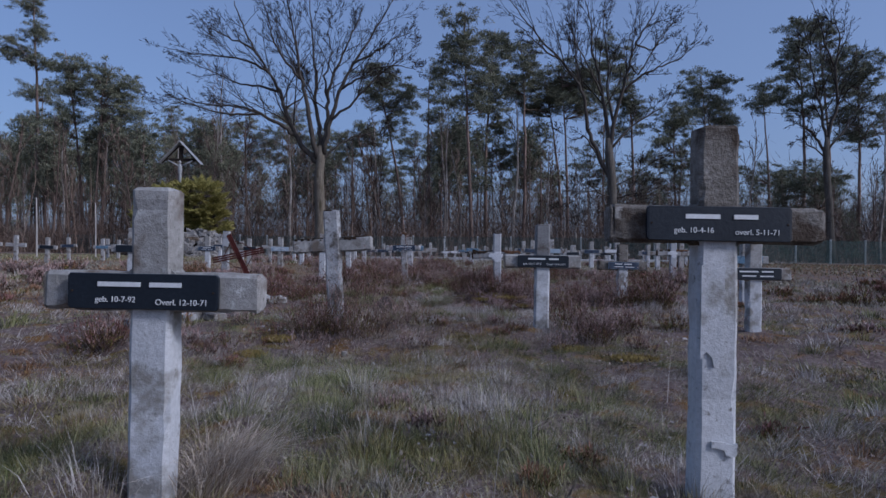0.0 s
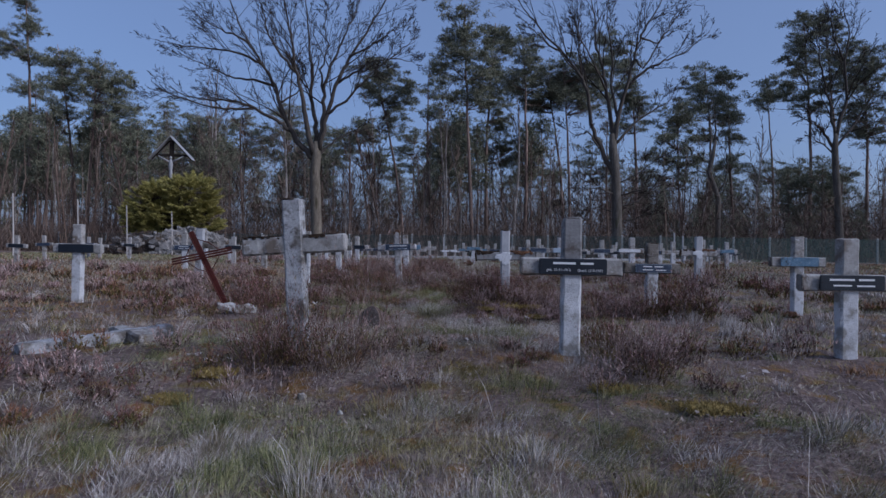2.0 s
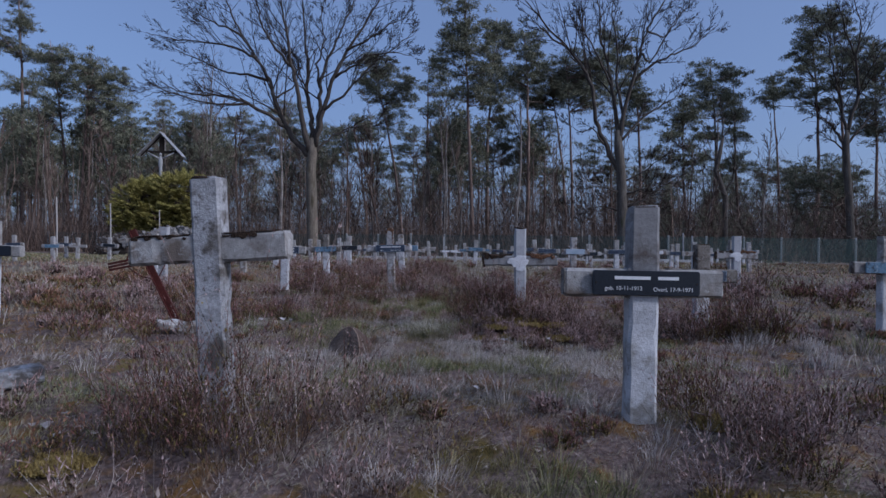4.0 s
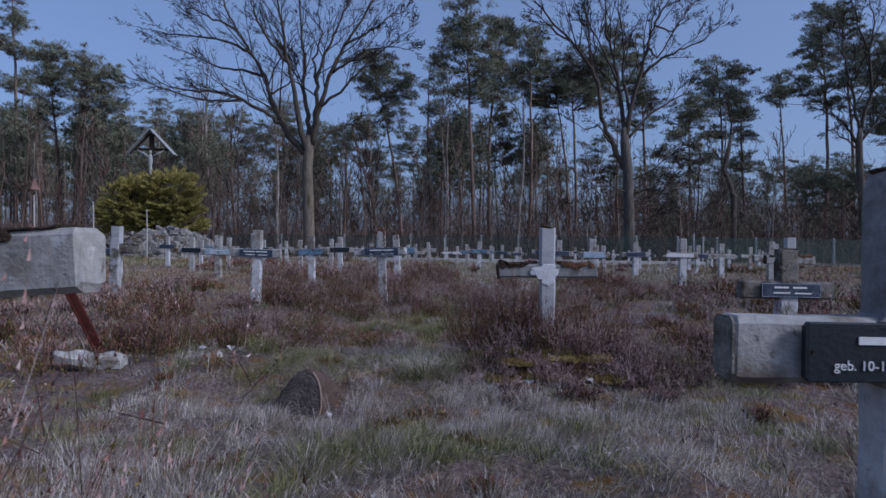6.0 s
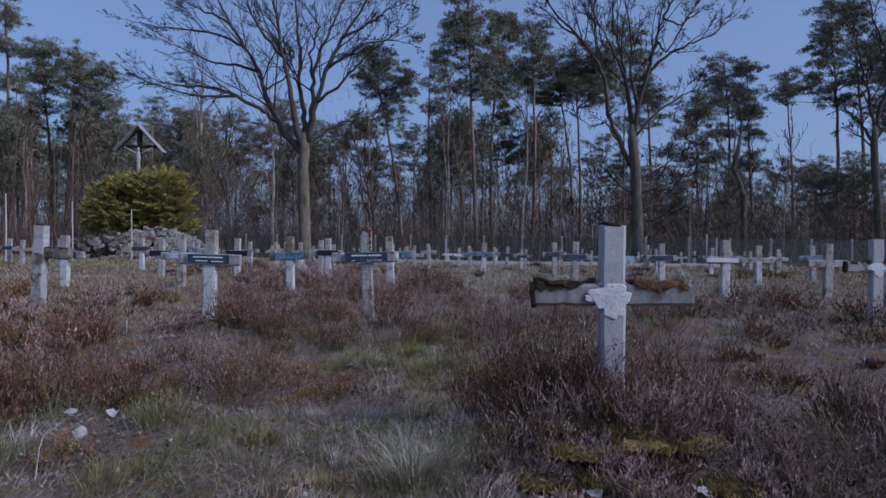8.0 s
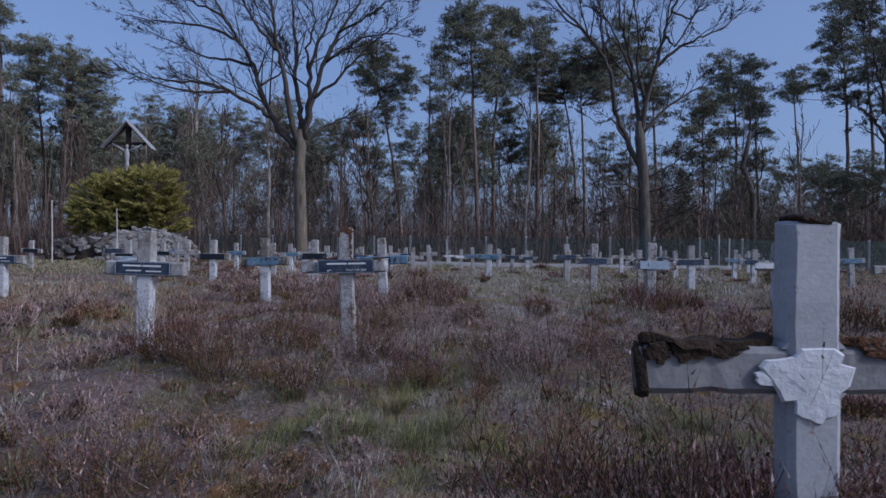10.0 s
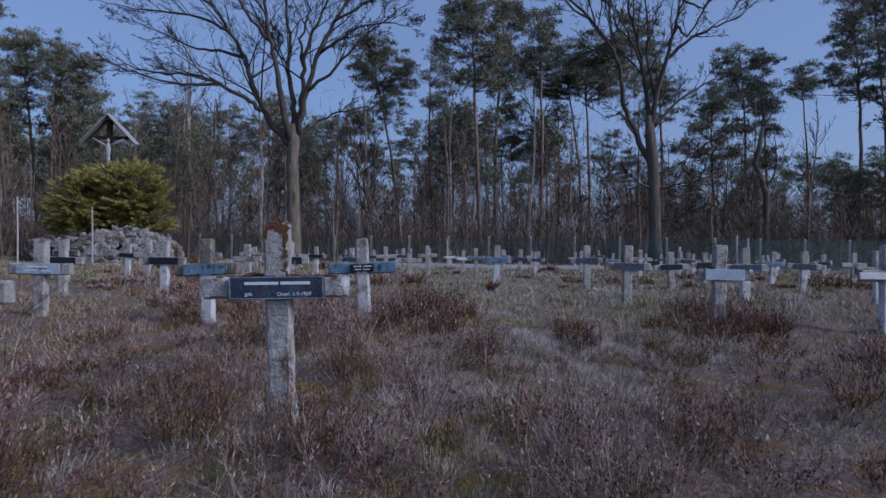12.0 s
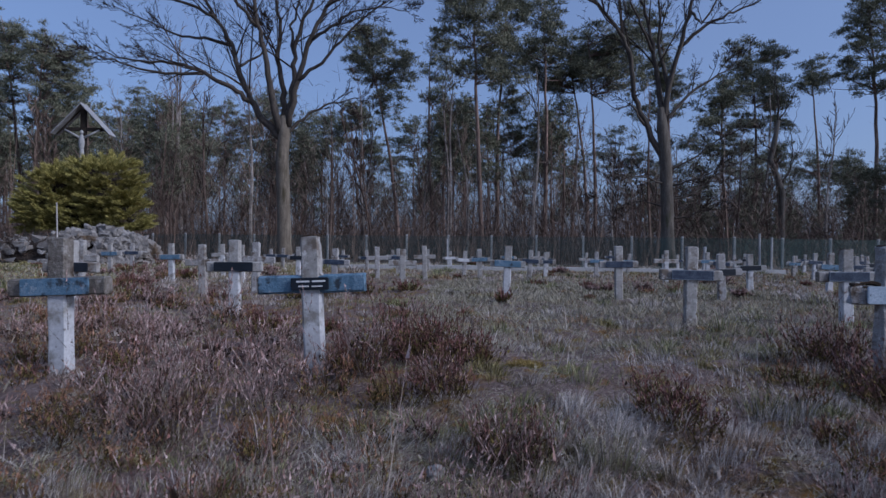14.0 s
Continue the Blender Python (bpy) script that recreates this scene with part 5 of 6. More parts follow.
key_pine(30.1, 73.8, 23.4, -0.5, [(-0.4, 22.5, 1.4, 0.8), (-1.1, 21.0, 2.2, 0.9), (1.4, 21.6, 1.3, 0.6), (0.1, 19.3, 2.6, 1.0), (-1.5, 17.7, 2.3, 0.9), (1.4, 17.1, 1.9, 0.8), (-0.5, 15.1, 2.2, 0.9)], 523)
key_pine(35.2, 77.8, 23.6, -1.1, [(-1.0, 22.9, 1.0, 0.8), (-1.2, 20.4, 1.9, 1.0), (-0.2, 18.3, 2.2, 1.0), (0.2, 15.6, 1.8, 0.8), (-0.8, 12.2, 2.5, 1.1)], 524)
key_pine(46.1, 89.8, 27.0, -1.4, [(-1.5, 26.0, 1.3, 1.0), (-2.1, 24.1, 2.1, 1.0), (-0.0, 23.6, 1.8, 0.8), (-1.8, 22.6, 2.1, 0.6), (-3.4, 12.9, 2.9, 1.0)], 525)
key_pine(39.6, 69.8, 27.8, -0.8, [(-0.9, 27.0, 1.1, 1.0), (-1.0, 25.2, 1.8, 1.0), (-0.7, 23.2, 2.3, 1.0), (-1.6, 21.2, 2.4, 1.0), (-0.7, 19.4, 3.1, 1.0), (-2.5, 18.3, 2.0, 0.7), (0.2, 17.4, 1.6, 0.6)], 526)
key_pine(45.1, 73.8, 29.9, -1.7, [(-1.6, 28.6, 1.6, 1.2), (-0.7, 26.8, 2.5, 1.2), (1.2, 25.2, 2.2, 0.8), (-1.0, 24.6, 1.9, 0.9), (0.3, 22.6, 2.6, 0.8), (1.9, 21.1, 2.2, 0.9)], 527)
key_pine(43.3, 65.8, 23.3, -0.4, [(-0.9, 19.9, 2.5, 1.1), (-1.1, 17.9, 2.8, 1.3), (-1.7, 15.9, 2.3, 0.9), (0.8, 21.6, 2.9, 1.7), (1.4, 15.4, 3.4, 2.3)], 528)
key_pine(51.0, 91.8, 15.0, -0.1, [(-0.5, 13.7, 2.9, 0.8), (-1.7, 11.8, 3.3, 1.0), (-4.1, 12.3, 2.8, 1.0), (1.1, 12.3, 2.4, 0.8)], 529)
key_pine(37.6, 63.8, 10.6, -0.2, [(-0.2, 9.6, 1.7, 0.8), (-1.3, 8.1, 2.0, 0.9), (1.2, 8.4, 2.0, 0.9), (-0.2, 6.6, 2.6, 1.0)], 530)
key_pine(13.0, 95.8, 14.7, -0.6, [(-1.0, 13.4, 2.9, 0.9), (2.0, 12.6, 2.9, 0.9), (-2.7, 11.8, 2.9, 0.9)], 531)
key_pine(-6.1, 95.8, 19.6, -0.3, [(-0.2, 18.3, 2.6, 1.0), (0.7, 15.9, 2.9, 1.0), (-1.9, 14.0, 2.6, 1.0), (-3.2, 16.6, 1.9, 0.9)], 532)


def placed(ob, used, x, y, height, own, turn, lean=0.0):
    """Puts the first one where it belongs, and copies after that."""
    m = pose(x, y, ground_z(x, y), 0, lean, turn) @ Matrix.Diagonal((height / own,) * 3 + (1,))
    if ob in used:
        return copy_thing_scaled(ob, m)
    used.add(ob)
    ob.matrix_basis = m
    return ob


def copy_thing_scaled(ob, m):
    k = ob.scale.copy()
    return copy_thing(ob, m @ Matrix.Diagonal((1 / k.x, 1 / k.y, 1 / k.z, 1)))


# pines of the wood behind, lower than those at its edge
tree_rng = random.Random(77)


def wood_pine(seed, clear):
    rng = random.Random(seed)
    lobes = []
    for k in range(7):
        f = k / 6
        lobes.append((rng.uniform(-1.6, 1.6) * (1 - 0.75 * f), 16 * (clear + (1 - clear) * f) - 0.6, rng.uniform(1.5, 2.6) * (1 - 0.5 * f), rng.uniform(0.6, 1.0)))
    return pine(16, rng.uniform(-0.5, 0.5), lobes, seed, 10, "slender Scots pine in the wood with dark crown", 1.6)


PINES = [(wood_pine(100, 0.6), 16), (wood_pine(101, 0.5), 16), (wood_pine(102, 0.68), 16), (wood_pine(103, 0.42), 16), (wood_pine(104, 0.2), 16)]
pines_used = set()
for k in range(64):
    py = tree_rng.uniform(66, 150)
    across = tree_rng.uniform(-0.8, 0.8)
    tall = tree_rng.uniform(0.1, 0.15) if across > -0.2 else tree_rng.uniform(0.12, 0.2)
    kind = tree_rng.choice((0, 0, 1, 1, 2, 3))
    placed(PINES[kind][0], pines_used, across * py, py, tall * py, PINES[kind][1], tree_rng.uniform(0, 360), tree_rng.uniform(-2, 2))
# the close-set stems in the middle and the dark ranks behind the first oak
for low, high, least, most, count, kinds in ((-0.52, -0.2, 0.17, 0.22, 12, (0, 1, 3)), (-0.02, 0.16, 0.19, 0.24, 7, (0, 2, 2)), (-0.8, -0.5, 0.18, 0.24, 8, (1, 3)), (0.3, 0.6, 0.1, 0.15, 10, (1, 3))):
    for k in range(count):
        py, across = tree_rng.uniform(60, 88), tree_rng.uniform(low, high)
        kind = tree_rng.choice(kinds)
        placed(PINES[kind][0], pines_used, across * py, py, tree_rng.uniform(least, most) * py, PINES[kind][1], tree_rng.uniform(0, 360), tree_rng.uniform(-1.5, 1.5))
# dense young pines on the dark side of the wood
for k in range(78):
    py = tree_rng.uniform(53, 84)
    across = tree_rng.uniform(0.3, 0.82)
    placed(PINES[4][0], pines_used, across * py, py, tree_rng.uniform(0.05, 0.085) * py, PINES[4][1], tree_rng.uniform(0, 360), 0)
for px, py, h in ((-47, 64, 8), (-33, 70, 8)):
    placed(PINES[4][0], pines_used, px, py, h, PINES[4][1], tree_rng.uniform(0, 360), 0)


def sapling(seed, height, mat, levels=2, count=7):
    rng = random.Random(seed)
    root = thing("bare_sapling", "slender bare young tree in brown undergrowth", "tree", "bare undergrowth trees")
    s = Shape()
    line = wander(Vector((0, 0, -0.2)), Vector((rng.uniform(-0.1, 0.1), 0, 1)), height, 7, 0.06, rng, 0.08)
    s.ring_tube(line, [0.075 * height / 8 * (1 - 0.85 * k / 7) + 0.008 for k in range(8)], 5)
    part("stem", s, mat, root)
    s = Shape()
    sprout(s, line, 0.04, 0.012, levels, rng, 0.6, count + 3, 0.12, 0.014, 0.35)
    tagged(part("crown", s, brush_wood, root, "fine brown twigs"), kind="stuff")
    return root


SAPLINGS = [(sapling(200, 8, brush_wood), 8), (sapling(201, 9, birch_bark), 9), (sapling(202, 6, brush_wood, 2, 9), 6), (sapling(203, 10, birch_bark, 2, 9), 10), (sapling(204, 5, brush_wood, 2, 10), 5), (sapling(205, 7, birch_bark, 2, 8), 7)]
saplings_used = set()
for k in range(270):
    py = tree_rng.uniform(50, 92)
    px = tree_rng.uniform(-0.8, 0.8) * (py + 4)
    ob, own = tree_rng.choice(SAPLINGS[::2] if px > 0.22 * py and k % 5 else SAPLINGS)
    placed(ob, saplings_used, px, py, own * tree_rng.uniform(0.8, 1.6) * (1.45 if k % 4 == 0 and px < 0.1 * py else 1.0), own, tree_rng.uniform(0, 360), tree_rng.uniform(-4, 4))


def undergrowth():
    """Brown brushwood and thin stems under the wood, past counting."""
    rng = np.random.default_rng(4)
    n = 36000
    y = rng.uniform(48, 118, n)
    x = rng.uniform(-0.84, 0.84, n) * (y + 6)
    h = rng.uniform(0.8, 3.6, n) * (0.6 + 0.5 * np.sin(x * 0.31 + y * 0.17) ** 2) * (0.75 + y / 160)
    h[: n // 30] = rng.uniform(5, 12, n // 30)
    w = rng.uniform(0.012, 0.035, n) * (0.6 + y / 90)
    lean = rng.normal(0, 0.22, (n, 2)) * (h < 6)[:, None] + rng.normal(0, 0.04, (n, 2))
    z = np.interp(y, PROFILE_Y, PROFILE_Z) - 0.1
    thin = (x / y > 0.26) & (y < 66) & (rng.random(n) < 0.75)
    h[thin] *= 0.35
    foot = np.stack([x, y, z], -1)
    tip = foot + np.stack([lean[:, 0] * h, lean[:, 1] * h, h], -1)
    a = rng.uniform(0, np.pi, n)
    side = np.stack([np.cos(a), np.sin(a), 0 * a], -1) * w[:, None]
    mid = foot * 0.45 + tip * 0.55 + rng.normal(0, 0.05, (n, 3)) * h[:, None] * 0.5
    verts = np.stack([foot - side, foot + side, mid + side * 0.6, mid - side * 0.6, tip], 1).reshape(-1, 3)
    i = np.arange(n)[:, None] * 5
    faces = np.concatenate([i + [0, 1, 2], i + [0, 2, 3], i + [3, 2, 4]])
    heaps("undergrowth", verts, faces, bracken, "dense brown brushwood under the pines", "undergrowth")


undergrowth()


def far_twigs():
    """The brown haze of bare crowns between the pine stems, past counting."""
    rng = np.random.default_rng(6)
    n = 110000
    y = rng.uniform(50, 115, n)
    x = rng.uniform(-0.84, 0.84, n) * (y + 6)
    u = x / y
    top = (0.09 + 0.075 * np.exp(-(((u + 0.36) / 0.17) ** 2)) + 0.03 * np.exp(-(((u - 0.12) / 0.14) ** 2))) * y * (1 - 0.75 * np.exp(-(((u + 0.68) / 0.15) ** 2))) * (1 + 0.35 * np.sin(x * 0.23 + 1.0) * np.sin(y * 0.19))
    z = 0.3 + np.abs(rng.normal(0, 0.55, n)) * top
    length = rng.uniform(0.5, 1.8, n)
    a = rng.uniform(0, 2 * np.pi, n)
    way = np.stack([np.cos(a) * 0.8, np.sin(a) * 0.8, rng.normal(0.7, 0.5, n)], -1)
    p = np.stack([x, y, z], -1)
    side = np.cross(way, rng.normal(0, 1, (n, 3)))
    side *= (rng.uniform(0.011, 0.028, n) * (0.5 + y / 100) / np.linalg.norm(side, axis=1))[:, None]
    verts = np.stack([p - side, p + side, p + way * length[:, None]], 1).reshape(-1, 3)
    heaps("brushwood_crowns", verts, np.arange(3 * n).reshape(-1, 3), brush_wood, "bare brown twigs of dense undergrowth", "undergrowth")


far_twigs()


# ---- heath plants ----
def reach(x, y):
    """How near the walk comes to a place that it still sees, in metres."""
    return np.maximum(np.maximum(1.8, np.abs(x) / 0.72), y - 10.3)


def scatter(rng, n):
    """Places over the heath, denser towards the walk."""
    y = np.concatenate([rng.uniform(0.6, 13, int(n * 0.72)), 10.3 + 2.3 * np.exp(rng.uniform(0, 1, n - int(n * 0.72)) * math.log(34 / 2.3))])
    u = rng.uniform(-1, 1, n)
    side = np.where(np.arange(n) < int(n * 0.72), 1.35 * u / (1.0 - 0.93 * np.abs(u)), u * 0.76 * (y - 10.3))
    side = np.clip(side, -26, 26)
    return side, y


def heathery(x, y):
    """Share of heather, 0 to 1, at a place."""
    v = 1.3 * (lumps(x, y, 1.3, 1) - 0.5) + 1.1 * (lumps(x, y, 0.5, 2) - 0.5) + 0.35 * np.sin(1.3 * x + 0.7 * y + 0.5)
    v += np.interp(y, (0, 3.0, 3.8, 4.4, 5.1, 6.0, 6.7, 7.3, 8.6, 9.3, 10.0, 14, 18, 40), (-1.5, -1.2, -0.3, -0.05, -0.6, -1.2, -0.9, 0.2, 0.05, -0.35, 0.2, 0.1, -0.45, -0.7))

    def blob(cx, cy, r, k):
        return k * np.exp(-(((x - cx) ** 2 + (y - cy) ** 2) / r**2))

    v += blob(-0.7, 4.2, 0.55, 1.2) + blob(1.3, 4.3, 0.7, 1.0) + blob(0.65, 7.45, 0.45, 1.4) + blob(0.5, 6.92, 0.35, -1.6) + blob(1.2, 6.75, 0.4, -1.2) + blob(-2.0, 8.2, 1.2, 1.0) + blob(2.9, 7.4, 1.0, 0.7) + blob(-0.2, 5.4, 0.8, -0.9) + blob(-0.4, 6.9, 0.6, -0.6)
    v += blob(-0.2, 14.4, 0.9, 1.2) + blob(2.5, 13.9, 0.8, 1.2) + blob(-1.2, 12.7, 0.8, 0.7) + blob(1.5, 16.6, 2.2, -1.7) + blob(2.5, 17.8, 3.0, -1.0) + blob(-6, 15, 4, 0.5) + blob(2.4, 6.2, 0.8, -1.2) + blob(0.0, 9.0, 0.8, -1.0)
    v += blob(0.1, 11.3, 0.5, -1.1) + blob(1.7, 12.6, 0.7, 1.1) + blob(2.3, 12.2, 0.7, 0.9) + blob(0.7, 12.8, 0.7, -1.1) + blob(-2.4, 3.8, 0.35, 1.4) + blob(0.3, 8.6, 0.3, 1.0) + blob(0.7, 11.2, 0.5, -0.8) + blob(-0.3, 12.3, 0.4, -0.8)
    return 1 / (1 + np.exp(-8 * v))


def blades(rng, x, y, length, width, lean, droop, way):
    """Tapered, bent blades from arrays of feet; way: the direction each leans to. Returns verts and faces."""
    n = len(x)
    out = np.stack([np.cos(way), np.sin(way)], -1) * lean[:, None]
    foot = np.stack([x, y, rise(x, y) - 0.012], -1)
    mid = foot + np.concatenate([out * length[:, None] * 0.42, (length * 0.6)[:, None]], 1)
    tip = mid + np.concatenate([out * (length * (0.5 + droop))[:, None], (length * (0.42 - 0.5 * droop))[:, None]], 1)
    b = rng.uniform(0, 2 * np.pi, n)
    side = np.stack([np.cos(b), np.sin(b), 0 * b], -1) * (width / 2)[:, None]
    verts = np.stack([foot - side, foot + side, mid + side * 0.8, mid - side * 0.8, tip], 1).reshape(-1, 3)
    i = np.arange(n)[:, None] * 5
    return verts, np.concatenate([i + [0, 1, 2], i + [0, 2, 3], i + [3, 2, 4]])


def around(rng, cx, cy, per, radius):
    """Feet round each centre, and the way from the centre out."""
    ox, oy = rng.normal(0, 1, len(cx) * per), rng.normal(0, 1, len(cx) * per)
    r = np.repeat(radius, per)
    return np.repeat(cx, per) + ox * r, np.repeat(cy, per) + oy * r, np.arctan2(oy, ox) + rng.normal(0, 0.5, len(ox))


def grass():
    rng = np.random.default_rng(9)
    kinds = ((pale_straw, "pale_grass", "bleached tufted winter grass on the heath", 1.0), (green_blade, "green_grass", "short green grass tufts on the heath", 0.95),
             (russet_blade, "russet_grass", "short russet dead grass on the heath", 0.6), (olive_blade, "olive_grass", "short olive-brown grass on the heath", 0.75))

    def sorts(cx, cy):
        """Which of the four kinds grows at each place."""
        by = rng.random(len(cx))
        green = lumps(cx, cy, 0.34, 5) + 0.35 * (by - 0.5) > np.interp(cy, (0, 3.4, 4.5, 8.4, 9.0, 9.8, 12), (0.52, 0.55, 0.6, 0.62, 0.5, 0.6, 0.68))
        bleached = 0.2 * np.exp(-(((cy - 6.2) / 0.9) ** 2))
        russet = ~green & (lumps(cx, cy, 0.27, 6) + 0.3 * (by - 0.5) > 0.66 + bleached)
        olive = ~green & ~russet & (lumps(cx, cy, 0.42, 7) + 0.3 * (by - 0.5) > 0.56 + bleached)
        return np.where(green, 1, np.where(russet, 2, np.where(olive, 3, 0)))

    # a short sward, and tussocks that arch out over it
    sx, sy = scatter(rng, 9000)
    sx, sy = np.concatenate([sx, rng.uniform(-2.6, 2.6, 3000), rng.uniform(-1.7, 1.7, 5500)]), np.concatenate([sy, rng.uniform(0.6, 3.5, 3000), rng.uniform(3.5, 13.5, 5500)])
    keep = rng.random(len(sx)) > heathery(sx, sy) * 0.72
    sx, sy = sx[keep], sy[keep]
    sward = sorts(sx, sy)
    tx, ty = scatter(rng, 3300)
    keep = (rng.random(len(tx)) > heathery(tx, ty) * 0.62) & (lumps(tx, ty, 0.6, 31) + rng.normal(0, 0.2, len(tx)) > 0.36)
    tx, ty = tx[keep], ty[keep]
    tussock = sorts(tx, ty)
    for number, (mat, name, label, tall) in enumerate(kinds):
        x0, y0 = sx[sward == number], sy[sward == number]
        d0 = reach(x0, y0)
        per = 36
        x, y, way = around(rng, x0, y0, per, 0.018 + 0.0135 * d0)
        n = len(x)
        lie = np.repeat(np.sin(1.9 * x0 + 0.8 * y0) * 1.5 + 0.6, per)
        way = np.where(rng.random(n) < 0.4, lie + rng.normal(0, 0.6, n), way)
        length = tall * rng.uniform(0.015, 0.055, n) * np.repeat(rng.lognormal(0, 0.3, len(x0)) * (0.45 + 1.2 * lumps(x0, y0, 0.3, 8)), per)
        lean = rng.uniform(0.2, 1.5, n)
        foot = np.stack([x, y, rise(x, y) - 0.006], -1)
        tip = foot + np.stack([np.cos(way) * lean * length, np.sin(way) * lean * length, length], -1)
        b = rng.uniform(0, 2 * np.pi, n)
        side = np.stack([np.cos(b), np.sin(b), 0 * b], -1) * (0.0006 * reach(x, y) ** 0.97 * rng.uniform(0.6, 1.4, n))[:, None]
        fine = np.stack([foot - side, foot + side, tip], 1).reshape(-1, 3)
        x0, y0 = tx[tussock == number], ty[tussock == number]
        d0 = reach(x0, y0)
        per = 84
        size = rng.lognormal(0, 0.35, len(x0)) * (0.8 + 0.05 * d0)
        ox, oy = rng.normal(0, 1, len(x0) * per), rng.normal(0, 1, len(x0) * per)
        r = np.hypot(ox, oy)
        wide = np.repeat(0.022 * size + 0.004 * d0, per)
        x, y = np.repeat(x0, per) + ox * wide, np.repeat(y0, per) + oy * wide
        n = len(x)
        lie = np.repeat(np.sin(1.9 * x0 + 0.8 * y0) * 1.5 + 0.6, per)
        way = np.where(rng.random(n) < 0.25, lie, np.arctan2(oy, ox)) + rng.normal(0, 0.4, n)
        v, faces = blades(rng, x, y, tall * rng.uniform(0.05, 0.11, n) * np.repeat(size, per) * (1.15 - 0.2 * np.minimum(r, 2)), 0.00105 * reach(x, y) ** 0.97 * rng.uniform(0.6, 1.3, n),
                          0.15 + 0.45 * np.minimum(r, 2.2) * rng.uniform(0.4, 1.2, n), rng.uniform(0.0, 0.45, n) * np.minimum(r, 1.6), way)
        heaps(name, np.concatenate([v, fine]), np.concatenate([faces, len(v) + np.arange(len(fine)).reshape(-1, 3)]), mat, label, "grass")


grass()


def thatch():
    """Flattened dead blades that cover the soil between the tufts."""
    rng = np.random.default_rng(12)
    x, y = scatter(rng, 110000)
    x, y = np.concatenate([x, rng.uniform(-1.7, 1.7, 40000)]), np.concatenate([y, rng.uniform(1, 13.5, 40000)])
    keep = np.sin(2.3 * x + 1.7 * y) * np.sin(3.1 * y - 1.3 * x) + 0.5 * np.sin(7 * x - 5 * y) + rng.normal(0, 0.4, len(x)) > 0.05
    x, y = x[keep], y[keep]
    d = reach(x, y)
    n = len(x)
    foot = np.stack([x, y, rise(x, y) + rng.uniform(-0.004, 0.012, n)], -1)
    a = np.sin(1.9 * x + 0.8 * y) * 1.5 + 0.6 + rng.normal(0, 1.1, n)
    length = rng.uniform(0.03, 0.085, n) * (0.8 + 0.1 * d)
    tip = foot + np.stack([np.cos(a) * length, np.sin(a) * length, rng.uniform(0.0, 0.5, n) * length], -1)
    side = np.stack([-np.sin(a), np.cos(a), 0.3 + 0 * a], -1) * (0.0006 * d)[:, None]
    heaps("thatch", np.stack([foot - side, foot + side, tip], 1).reshape(-1, 3), np.arange(3 * n).reshape(-1, 3), meadow_turf, "flattened dead grass over the soil", "grass")


thatch()


def lawns():
    """Short far turf towards the mound and the fence."""
    rng = np.random.default_rng(10)
    for name, label, mat, boxes in (("far_pale_turf", "pale winter turf between far crosses", meadow_turf, ((-26, -5, 15, 38, 14000), (5, 27, 12, 38, 9000), (-14, 14, 24, 47, 26000), (-0.6, 6, 14.8, 25, 38000), (-9, -2.4, 8, 17, 16000), (2.6, 8, 6, 15, 12000))),
                                    ("far_russet_turf", "reddish-brown heath turf farther off", russet_blade, ((-26, -3, 5, 34, 20000), (3, 26, 5, 38, 28000), (-8, -2.4, 6, 16, 16000))),
                                    ("far_green_turf", "mossy green turf before the stone mound", green_blade, ((-26, -7, 20, 38, 22000), (2, 20, 14, 36, 7000)))):
        x = np.concatenate([rng.uniform(a, b, n) for a, b, c, d, n in boxes])
        y = np.concatenate([rng.uniform(c, d, n) for a, b, c, d, n in boxes])
        n = len(x)
        dist = reach(x, y)
        foot = np.stack([x, y, rise(x, y) - 0.01], -1)
        a = rng.uniform(0, 2 * np.pi, n)
        side = np.stack([np.cos(a), np.sin(a), 0 * a], -1) * (0.0009 * dist)[:, None]
        tip = foot + np.stack([rng.normal(0, 0.05, n), rng.normal(0, 0.05, n), rng.uniform(0.03, 0.1, n)], -1)
        heaps(name, np.stack([foot - side, foot + side, tip], 1).reshape(-1, 3), np.arange(3 * n).reshape(-1, 3), mat, label, "grass")


lawns()


